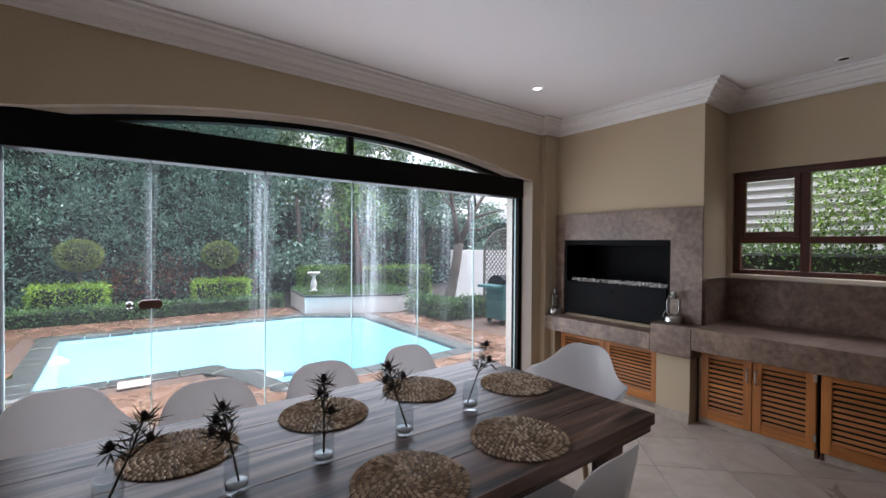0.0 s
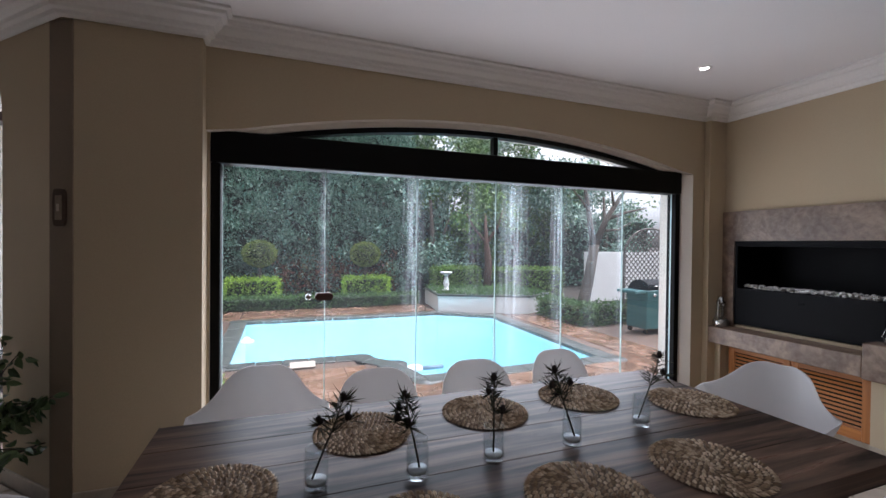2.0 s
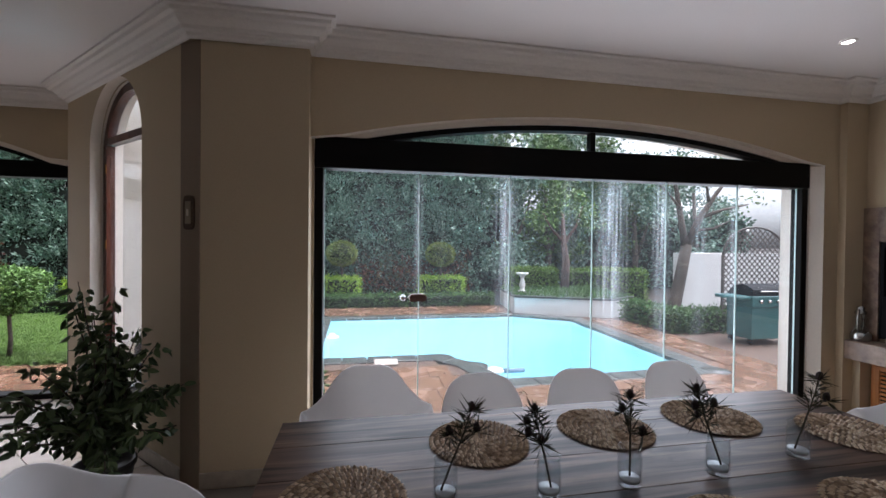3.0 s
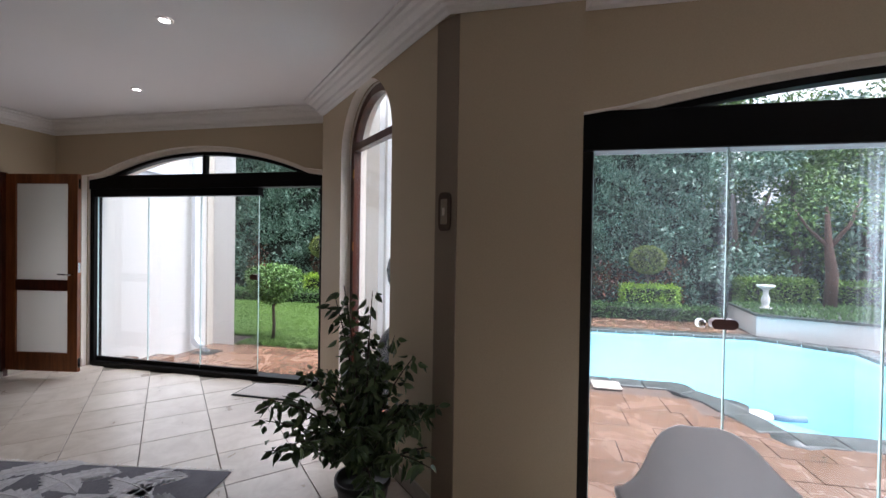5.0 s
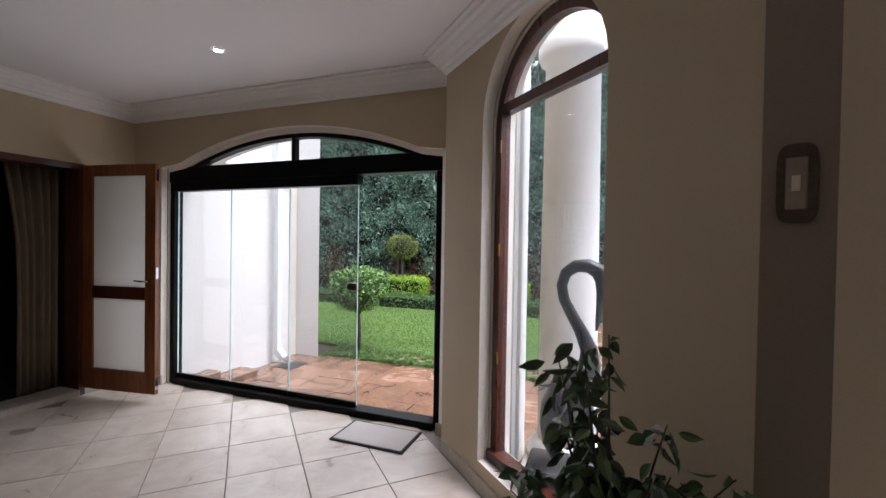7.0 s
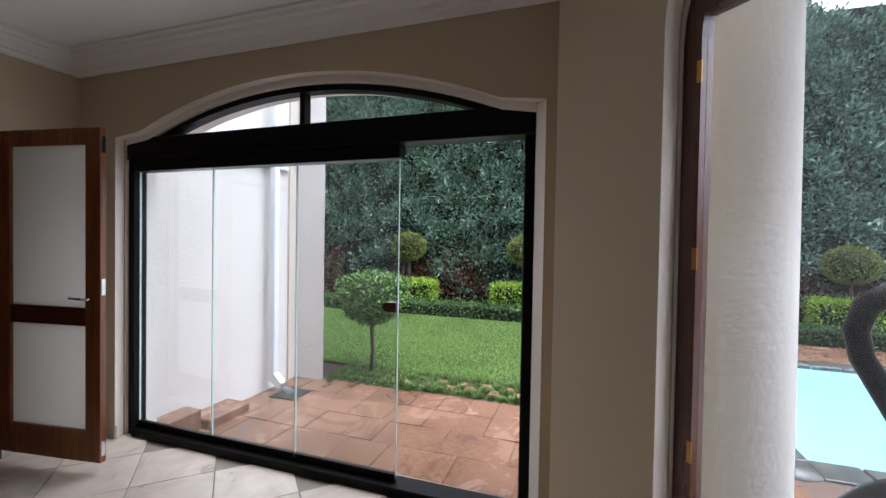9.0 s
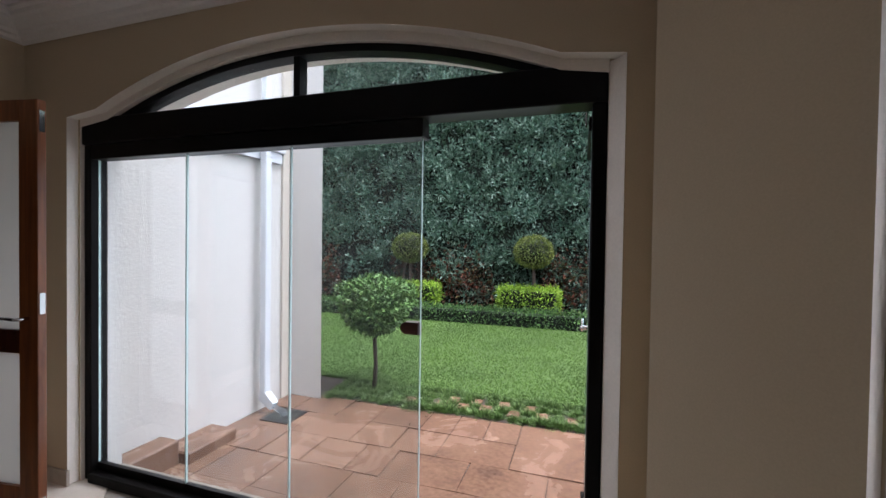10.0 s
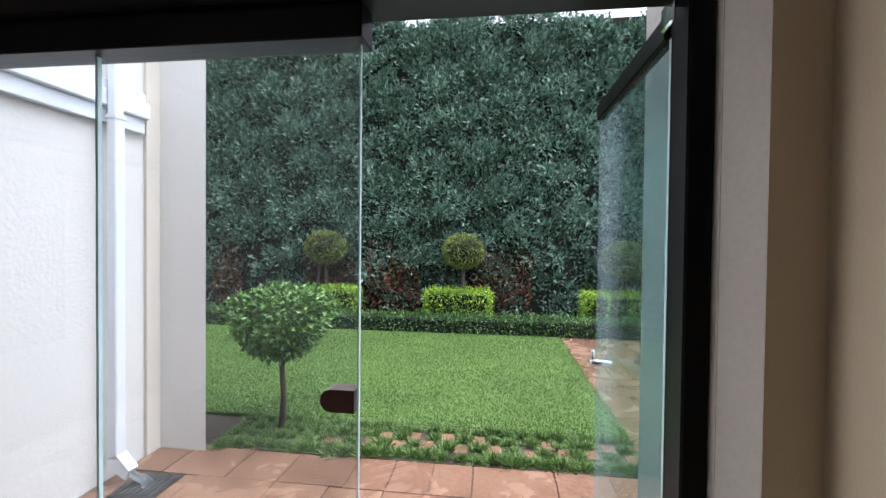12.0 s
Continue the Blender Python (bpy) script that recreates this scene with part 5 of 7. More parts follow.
def aw_bar(name, s0, s1, z0, z1, o0=F0, o1=F1, mat=None):
    bm = bmesh.new()
    prism(bm, [dw(s0, o0, z0), dw(s1, o0, z0), dw(s1, o0, z1), dw(s0, o0, z1)], None, DIAG_N * (o1 - o0))
    return part(name, bm, mat or M_RED, aw)


FW = 0.062
aw_bar("jamb", AW0 + 0.002, AW0 + FW, AW_SILL + FW, AW_SPRING)
aw_bar("jamb", AW1 - FW, AW1 - 0.002, AW_SILL + FW, AW_SPRING)
aw_bar("sill_rail", AW0 + 0.002, AW1 - 0.002, AW_SILL + 0.002, AW_SILL + FW, F0 - 0.03, F1)
aw_bar("transom", AW0 + FW, AW1 - FW, 2.20, 2.255)
bm = bmesh.new()
for k in range(24):
    a, b = math.pi * k / 24, math.pi * (k + 1) / 24
    q = [(AW_MID - r * math.cos(g), AW_SPRING + r * math.sin(g)) for r, g in ((AW_R - 0.003, a), (AW_R - 0.003, b), (AW_R - FW, b), (AW_R - FW, a))]
    prism(bm, [dw(s, F0, z) for s, z in q], None, DIAG_N * (F1 - F0))
part("arch_frame", bm, M_RED, aw)
pane = aw_bar("pane", AW0 + FW, AW1 - FW, AW_SILL + FW, 2.20, 0.112, 0.118, M_GLASS_DROPS)
pane.visible_shadow = False
bm = bmesh.new()
r = AW_R - FW
lo = math.asin((2.255 - AW_SPRING) / r)
pts = [(AW_MID - r * math.cos(g), AW_SPRING + r * math.sin(g)) for g in (lo + (math.pi - 2 * lo) * k / 20 for k in range(21))]
prism(bm, [dw(s, 0.112, z) for s, z in pts], None, DIAG_N * 0.006)
pane = part("pane", bm, M_GLASS_DROPS, aw)
pane.visible_shadow = False
for z in (0.75, 1.38, 1.98):
    aw_bar("brass_hinge", AW1 - FW - 0.004, AW1 - FW + 0.012, z, z + 0.07, F0 - 0.004, F0 - 0.0005, plain("aged_brass", (0.55, 0.30, 0.09), 0.35, metal=1.0))

# ---- braai window ----
bw = thing("window_1", "wooden casement window with red-brown frame above the counter", "window")
bw["kind"] = "structure"
X0, X1 = WIN_X + 0.03, WIN_X + 0.09


def bw_bar(name, y0, y1, z0, z1, x0=X0, x1=X1, mat=None):
    return part(name, B(x0, x1, y0, y1, z0, z1, bevel=0.004), mat or (M_RED if z1 - z0 > y1 - y0 else M_RED_X), bw)


bw_bar("jamb", WN1 - 0.055, WN1 - 0.002, WN_LO + 0.02, WN_HI - 0.002)
bw_bar("jamb", WN0 + 0.002, WN0 + 0.055, WN_LO + 0.02, WN_HI - 0.002)
bw_bar("head", WN0 + 0.055, WN1 - 0.055, WN_HI - 0.055, WN_HI - 0.002)
bw_bar("bottom_rail", WN0 + 0.055, WN1 - 0.055, WN_LO + 0.02, WN_LO + 0.06)
bw_bar("mullion", 0.975, 1.035, WN_LO + 0.06, WN_HI - 0.055)
bw_bar("mullion", 0.42, 0.48, WN_LO + 0.06, WN_HI - 0.055)
for a, b in ((1.035, 1.445), (0.48, 0.975), (0.105, 0.42)):
    bw_bar("transom", a, b, 1.475, 1.53)
    for lo, hi in ((WN_LO + 0.06, 1.475), (1.53, WN_HI - 0.055)):
        p = part("pane", B(X0 + 0.028, X0 + 0.033, a, b, lo, hi), M_GLASS, bw)
        p.visible_shadow = False
for y0, y1, z0, z1 in ((1.405, 1.445, 1.53, 2.035), (1.035, 1.075, 1.53, 2.035), (1.075, 1.405, 2.0, 2.035), (1.075, 1.405, 1.53, 1.57)):
    bw_bar("casement_rail", y0, y1, z0, z1, X0 - 0.012, X0 + 0.026)
part("window_sill", B(WIN_X - 0.03, WIN_X + 0.16, WN0, WN1, WN_LO - 0.02, WN_LO + 0.019, bevel=0.006), M_TRIM, bw)

# ---- braai counter and fireplace ----
PX = 3.82
for y0, y1 in ((1.58, 1.85), (2.93, 3.035)):
    setting("counter_pier", B(PX, BR_X + 0.4, y0, y1, 0.0, 0.56 if y0 > 2 else 0.55), M_WALL, "beige plastered pier under the stone counter")
setting("baseboard", B(PX - 0.012, PX, 1.58, 1.85, 0, 0.085), M_SKIRT, "low skirting of cut floor tile")
low = tagged(part("low_counter", B(3.73, BR_X - 0.002, 1.862, 3.035, 0.56, 0.71, bevel=0.006), M_STONE), "thick brown stone counter in front of the fireplace", "counter")
high = thing("high_counter", "thick brown stone counter under the window", "counter")
part("slab", B(3.72, WIN_X - 0.002, -2.0, 1.533, 0.625, 0.80, bevel=0.006), M_STONE, high)
part("end_block", B(3.722, BR_X - 0.002, 1.534, 1.86, 0.551, 0.80, bevel=0.006), M_STONE, high)
surround = thing("fireplace_surround", "polished brown stone surround on the chimney breast", "fireplace surround")
SX = BR_X - 0.03
part("jamb_stone", B(SX, BR_X - 0.001, 1.53, FI0, 0.802, 1.77), M_STONE, surround)
part("jamb_stone", B(SX, BR_X - 0.001, FI1, 2.984, 0.712, 1.77), M_STONE, surround)
part("lintel_stone", B(SX, BR_X - 0.001, FI0 + 0.001, FI1 - 0.001, FI_HI, 1.77), M_STONE, surround)
part("splashback", B(WIN_X - 0.022, WIN_X - 0.001, -2.0, 1.513, 0.802, 1.165), M_STONE, surround)
part("return_stone", B(BR_X, WIN_X - 0.023, 1.514, 1.534, 0.802, 1.165), M_STONE, surround)
part("ledge", B(BR_X - 0.03, WIN_X - 0.023, 1.495, 1.534, 1.166, 1.185, bevel=0.004), M_STONE, surround)
fire = thing("gas_fireplace", "black built-in gas fireplace with a row of white pebbles", "fireplace")
e = 0.003
part("firebox", B(WIN_X - 0.06, WIN_X - 0.01, FI0 + e, FI1 - e, FI_LO + e, FI_HI - e), M_DARKMETAL, fire)
for y0, y1 in ((FI0 + e, FI0 + 0.03), (FI1 - 0.03, FI1 - e)):
    part("side_plate", B(SX + 0.01, WIN_X - 0.06, y0, y1, FI_LO + e, FI_HI - e), M_DARKMETAL, fire)
part("top_plate", B(SX + 0.01, WIN_X - 0.06, FI0 + 0.03, FI1 - 0.03, FI_HI - 0.05, FI_HI - e), M_DARKMETAL, fire)
part("front_panel", B(SX - 0.005, SX + 0.02, FI0 + 0.03, FI1 - 0.03, FI_LO + 0.012, 1.075, bevel=0.004), M_DARKMETAL, fire)
part("tray", B(SX + 0.02, WIN_X - 0.06, FI0 + 0.03, FI1 - 0.03, 1.03, 1.06), M_DARKMETAL, fire)
part("control_knob", B(SX - 0.012, SX - 0.005, 2.30, 2.35, 0.985, 1.005, bevel=0.003), M_DARKMETAL, fire)
M_PEBBLE = plain("white_pebble", (0.78, 0.77, 0.74), 0.6, grain=40, vary=0.15, relief=0.1)
rng = np.random.default_rng(3)
pebs = []
for k in range(4):
    bm = bmesh.new()
    bmesh.ops.create_icosphere(bm, subdivisions=1, radius=1.0)
    bmesh.ops.transform(bm, verts=bm.verts[:], matrix=Matrix.Diagonal((rng.uniform(0.8, 1.2), rng.uniform(1.0, 1.5), rng.uniform(0.55, 0.8), 1)))
    pebs.append(mesh_of("pebble", bm, M_PEBBLE))
for k in range(230):
    ob = new("pebble", pebs[k % 4])
    ob.parent = fire
    ob.matrix_world = pose(SX + 0.05 + rng.uniform(0, 0.10), rng.uniform(FI0 + 0.05, FI1 - 0.05), 1.073 + rng.uniform(0, 0.028), rng.uniform(-30, 30), rng.uniform(-30, 30), rng.uniform(0, 180)) @ Matrix.Scale(rng.uniform(0.012, 0.019), 4)


def louvre_door(parent, y0, y1, z0, z1, x, handle_y=None):
    """A louvred cupboard door that faces the room."""
    # near-black backing sheet: the shade between the slats, put into colour
    door = part("door", B(x + 0.022, x + 0.026, y0 + 0.05, y1 - 0.05, z0 + 0.06, z1 - 0.05), M_SHADE_FILL, parent)
    for a, b in ((y0, y0 + 0.055), (y1 - 0.055, y1)):
        part("stile", B(x, x + 0.0218, a, b, z0, z1, bevel=0.003), M_CUPBOARD_Z, door)
    for a, b in ((z0, z0 + 0.075), (z1 - 0.06, z1)):
        part("rail", B(x + 0.001, x + 0.019, y0 + 0.055, y1 - 0.055, a, b), M_CUPBOARD, door)
    gap = (z1 - z0 - 0.135) / 11
    for k in range(11):
        zc = z0 + 0.075 + gap * (k + 0.5)
        bm = bmesh.new()
        prism(bm, [(x + 0.002, y0 + 0.05, zc - gap * 0.36), (x + 0.006, y0 + 0.05, zc - gap * 0.40), (x + 0.020, y0 + 0.05, zc + gap * 0.06), (x + 0.014, y0 + 0.05, zc + gap * 0.16)], None, (0, y1 - y0 - 0.10, 0))
        part("slat", bm, M_CUPBOARD, door)
    if handle_y is not None:
        bm = bmesh.new()
        zh = z1 - 0.135
        tube(bm, [(x, handle_y, zh - 0.05), (x - 0.022, handle_y, zh - 0.045), (x - 0.026, handle_y, zh), (x - 0.022, handle_y, zh + 0.045), (x, handle_y, zh + 0.05)], 0.006, 8)
        part("handle", bm, M_STEEL, door, "brushed steel pull handle")
    return door


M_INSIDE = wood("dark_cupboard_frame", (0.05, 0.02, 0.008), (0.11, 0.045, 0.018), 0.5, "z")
for label, y0, y1, z0, z1, splits in (("honey wood louvred cupboard under the fireplace counter", 1.86, 2.925, 0.0, 0.555, ((1.88, 2.39, None), (2.395, 2.91, None))), ("honey wood louvred cupboard under the window counter", 0.80, 1.575, 0.0, 0.62, ((0.81, 1.175, 1.15), (1.18, 1.53, 1.205))), ("honey wood louvred cupboard under the window counter", 0.03, 0.795, 0.0, 0.62, ((0.05, 0.40, 0.375), (0.405, 0.785, 0.43)))):
    unit = thing("louvred_cupboard", label, "cupboard", "louvred cupboards under the counter")
    bm = bmesh.new()
    box(bm, 3.925, 4.36, y0 + 0.004, y0 + 0.022, z0, z1)
    box(bm, 3.925, 4.36, y1 - 0.022, y1 - 0.004, z0, z1)
    box(bm, 4.34, 4.36, y0 + 0.022, y1 - 0.022, z0, z1)
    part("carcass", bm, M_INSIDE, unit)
    part("plinth", B(3.93, 3.95, y0 + 0.023, y1 - 0.023, 0, 0.055), M_SKIRT, unit)
    for a, b, h in splits:
        louvre_door(unit, a, b, 0.06, z1 - 0.01, 3.90, h)
    if y0 < 1.7:
        for z in (0.12, 0.53):
            part("hinge", B(3.895, 3.90, y0 + 0.006, y0 + 0.024, z, z + 0.05), M_STEEL, unit)

# ---- lanterns on the counter ----
M_VESSEL = glass("lamp_glass", (0.93, 0.95, 0.95))


def lantern(x, y, z, turn):
    top = thing("hurricane_lantern", "small silver hurricane lantern standing on the stone counter", "lantern", "hurricane lanterns beside the fireplace", pose(x, y, z, 0, 0, turn) @ Matrix.Scale(1.12, 4))
    bm = bmesh.new()
    lathe(bm, [(0.055, 0.0), (0.06, 0.01), (0.06, 0.045), (0.045, 0.06), (0.025, 0.07)], (0, 0, 0), 18)
    part("tank", bm, M_STEEL, top)
    bm = bmesh.new()
    lathe(bm, [(0.026, 0.075), (0.042, 0.11), (0.040, 0.15), (0.027, 0.185)], (0, 0, 0), 18, closed=False)
    part("chimney", bm, M_VESSEL, top).visible_shadow = False
    bm = bmesh.new()
    lathe(bm, [(0.032, 0.186), (0.036, 0.20), (0.022, 0.215), (0.024, 0.235), (0.01, 0.245)], (0, 0, 0), 18)
    part("hood", bm, M_STEEL, top)
    for s in (-1, 1):
        bm = bmesh.new()
        tube(bm, [(0.035 * s, 0, 0.055), (0.062 * s, 0, 0.09), (0.062 * s, 0, 0.17), (0.03 * s, 0, 0.22)], 0.006, 8)
        part("side_tube", bm, M_STEEL, top)
    bm = bmesh.new()
    tube(bm, [(-0.066, 0.01, 0.10), (-0.07, 0.03, 0.05), (0.0, 0.055, 0.035), (0.07, 0.03, 0.05), (0.066, 0.01, 0.10)], 0.0025, 6)
    part("bail", bm, M_STEEL, top)
    return top


lantern(3.835, 2.945, 0.711, 20)
lantern(3.825, 1.72, 0.801, -15)

# ---- dining table ----
TABLE_Z, TX0, TX1, TY0, TY1 = 0.765, -0.39, 1.88, 0.905, 1.94
table = thing("dining_table", "long dark stained wooden plank dining table", "table")
n_pl = 5
pw = (TY1 - TY0) / n_pl
for k in range(n_pl):
    part("plank", B(TX0, TX1, TY0 + pw * k + 0.0007, TY0 + pw * (k + 1) - 0.0007, TABLE_Z - 0.045, TABLE_Z, bevel=0.0015), M_TABLE, table)
bm = bmesh.new()
box(bm, TX0 + 0.012, TX1 - 0.012, TY0 + 0.012, TY0 + 0.04, TABLE_Z - 0.075, TABLE_Z - 0.046)
box(bm, TX0 + 0.012, TX1 - 0.012, TY1 - 0.04, TY1 - 0.012, TABLE_Z - 0.075, TABLE_Z - 0.046)
box(bm, TX0 + 0.012, TX0 + 0.04, TY0 + 0.04, TY1 - 0.04, TABLE_Z - 0.075, TABLE_Z - 0.046)
box(bm, TX1 - 0.04, TX1 - 0.012, TY0 + 0.04, TY1 - 0.04, TABLE_Z - 0.075, TABLE_Z - 0.046)
part("apron", bm, M_TABLE, table)
for x in (TX0 + 0.15, TX1 - 0.15):
    for y in (TY0 + 0.12, TY1 - 0.12):
        part("leg", B(x - 0.045, x + 0.045, y - 0.045, y + 0.045, 0.0, TABLE_Z - 0.046, bevel=0.006), M_TABLE, table)

# ---- shell chairs ----
M_DOWEL = wood("pale_beech_legs", (0.38, 0.24, 0.13), (0.55, 0.38, 0.22), 0.45, "z")


def shell(arm):
    """A moulded seat that faces +y; its origin is on the floor under the seat."""
    rows = [(0.235, 0.425), (0.225, 0.442), (0.18, 0.447), (0.09, 0.438), (0.0, 0.428), (-0.09, 0.430), (-0.15, 0.452), (-0.185, 0.50), (-0.205, 0.57), (-0.222, 0.65), (-0.238, 0.73), (-0.247, 0.785), (-0.250, 0.815), (-0.252, 0.825)]
    if arm:
        half = [0.21, 0.24, 0.27, 0.30, 0.315, 0.32, 0.315, 0.30, 0.268, 0.225, 0.188, 0.155, 0.11, 0.055]
        edge = [0.455, 0.50, 0.575, 0.635, 0.66, 0.668, 0.672, 0.678, 0.690, 0.715, 0.755, 0.796, 0.822, 0.829]
        rise = [e - z for e, (y, z) in zip(edge, rows)]
        wrap = [0.0, 0.0, 0.0, 0.0, 0.0, 0.02, 0.06, 0.11, 0.12, 0.10, 0.07, 0.04, 0.02, 0.0]
    else:
        half = [0.17, 0.20, 0.222, 0.232, 0.235, 0.235, 0.232, 0.228, 0.222, 0.212, 0.195, 0.165, 0.12, 0.06]
        rise = [0.02, 0.04, 0.05, 0.055, 0.055, 0.05, 0.04, 0.03, 0.02, 0.01, 0.0, 0.0, 0.0, 0.0]
        wrap = [0.0, 0.0, 0.0, 0.0, 0.0, 0.015, 0.03, 0.05, 0.06, 0.06, 0.05, 0.035, 0.015, 0.0]
    bm = bmesh.new()
    grid = []
    for (y, z), w, h, q in zip(rows, half, rise, wrap):
        line = []
        for i in range(21):
            u = -1 + i / 10
            a = abs(u)
            line.append(bm.verts.new((w * u * (1 - 0.04 * a ** 6), y + q * a ** 2.4, z + h * a ** (3.0 if arm else 2.2))))
        grid.append(line)
    for lo, hi in zip(grid, grid[1:]):
        for i in range(20):
            f = bm.faces.new((lo[i], lo[i + 1], hi[i + 1], hi[i]))
            f.smooth = True
    bmesh.ops.recalc_face_normals(bm, faces=bm.faces[:])
    return bm


def chair(name, label, arm, place, group):
    top = thing(name, label, "chair", group, place)
    s = part("shell", shell(arm), M_CHAIR, top)
    md = s.modifiers.new("thick", "SOLIDIFY")
    md.thickness, md.offset = 0.007, 0.0
    sd = s.modifiers.new("round", "SUBSURF")
    sd.levels = sd.render_levels = 1
    for sx in (-1, 1):
        for sy in (-1, 1):
            bm = bmesh.new()
            tube(bm, [(0.12 * sx, 0.11 * sy, 0.43 if not arm else 0.435), (0.16 * sx, 0.15 * sy, 0.30), (0.225 * sx, 0.21 * sy, 0.0)], [0.012, 0.016, 0.011], 10)
            part("leg", bm, M_DOWEL, top)
    bm = bmesh.new()
    tube(bm, [(-0.165, -0.155, 0.29), (0.165, 0.155, 0.29)], 0.005, 6)
    tube(bm, [(-0.165, 0.155, 0.285), (0.165, -0.155, 0.285)], 0.005, 6)
    part("brace", bm, M_DARKMETAL, top)
    return top


G = "white shell chairs round the dining table"
first = chair("dining_chair", "white moulded plastic shell chair at the dining table", False, pose(0.46, 1.98, 0, 0, 0, 180), G)
for x, y, r in ((0.975, 1.98, 178), (1.545, 2.03, 184), (1.35, 0.99, 3), (0.78, 0.93, -2)):
    copy_thing(first, pose(x, y, 0, 0, 0, r))
arm = chair("dining_armchair", "white moulded plastic armchair at the dining table", True, pose(-0.065, 2.20, 0, 0, 0, 180), G)
copy_thing(arm, pose(2.24, 1.58, 0, 0, 0, 100))
copy_thing(arm, pose(-0.77, 1.54, 0, 0, 0, -90))

# ---- place mats ----


def mat_mat():
    m, nt, b = material("woven_seagrass")
    geo = nt.nodes.new("ShaderNodeNewGeometry")
    v = coords(nt)
    f = noise_tex(nt, v, 220, 3)
    c = ramp(nt, geo.outputs["Random Per Island"], (0.0, (0.24, 0.16, 0.095)), (0.5, (0.62, 0.47, 0.32)), (1.0, (0.88, 0.74, 0.55)))
    c = mixed(nt, 1.0, c, ramp(nt, f, (0.3, (0.6, 0.58, 0.55)), (0.7, (1, 1, 1))), "MULTIPLY")
    nt.links.new(c, b.inputs["Base Color"])
    b.inputs["Roughness"].default_value = 0.75
    bump(nt, b, f, 0.3, 0.002)
    return m


M_MAT = mat_mat()


def mat_strands():
    """Coils of short twisted strands, wound round the middle."""
    verts, faces = [], []
    rng = np.random.default_rng(17)
    for ring in range(9):
        r = 0.008 + ring * 0.0195
        count = max(5, int(2 * math.pi * r / 0.0165))
        for k in range(count):
            a = 2 * math.pi * (k + 0.5 * (ring % 2)) / count + rng.normal(0, 0.01)
            half, turn = 0.0115, 0.6
            c, s = math.cos(a), math.sin(a)
            base = len(verts)
            tx, ty = -s, c
            ux, uy = c * math.cos(turn) + tx * math.sin(turn), s * math.cos(turn) + ty * math.sin(turn)
            wx, wy = -uy, ux
            px, py, h = c * r, s * r, 0.0115 + rng.normal(0, 0.0012)
            for su, sw, z in ((-1, 0, 0.003), (0, 1, 0.004), (1, 0, 0.003), (0, -1, 0.004), (0, 0, h)):
                verts.append((px + ux * su * half * 1.25 + wx * sw * 0.0078, py + uy * su * half * 1.25 + wy * sw * 0.0078, z))
            faces += [(base + i, base + (i + 1) % 4, base + 4) for i in range(4)]
    me = bpy.data.meshes.new("weave")
    me.from_pydata(verts, [], faces)
    me.materials.append(M_MAT)
    return me


mat0 = thing("place_mat", "round woven seagrass place mat on the table", "place mat", "place mats on the dining table", pose(0.30, 1.665, TABLE_Z + 0.0005))
bm = bmesh.new()
lathe(bm, [(0.168, 0.0), (0.172, 0.002), (0.168, 0.0045)], (0, 0, 0), 48)
part("backing", bm, plain("seagrass_core", (0.15, 0.10, 0.06), 0.85, grain=200, vary=0.3, relief=0.3), mat0)
wv = new("weave", mat_strands())
wv.parent = mat0
for k, (x, y) in enumerate(((0.795, 1.69), (1.265, 1.71), (1.69, 1.495), (1.27, 1.085), (0.81, 1.08), (0.34, 1.08), (-0.15, 1.40))):
    copy_thing(mat0, pose(x, y, TABLE_Z + 0.0005, 0, 0, 47 * k))

# ---- vases with dried sprigs ----
M_VASE = glass("thin_vase_glass", (0.92, 0.94, 0.95))
M_STALK = plain("dried_brown_stem", (0.055, 0.050, 0.028), 0.8, grain=80, vary=0.3)
M_SPRIG = foliage("dried_sprig_leaves", (0.025, 0.028, 0.012), (0.05, 0.05, 0.022), (0.085, 0.075, 0.035), 0.7)
M_HEAD = plain("dark_seed_head", (0.028, 0.017, 0.014), 0.9, grain=120, vary=0.4, relief=0.6, depth=0.004)


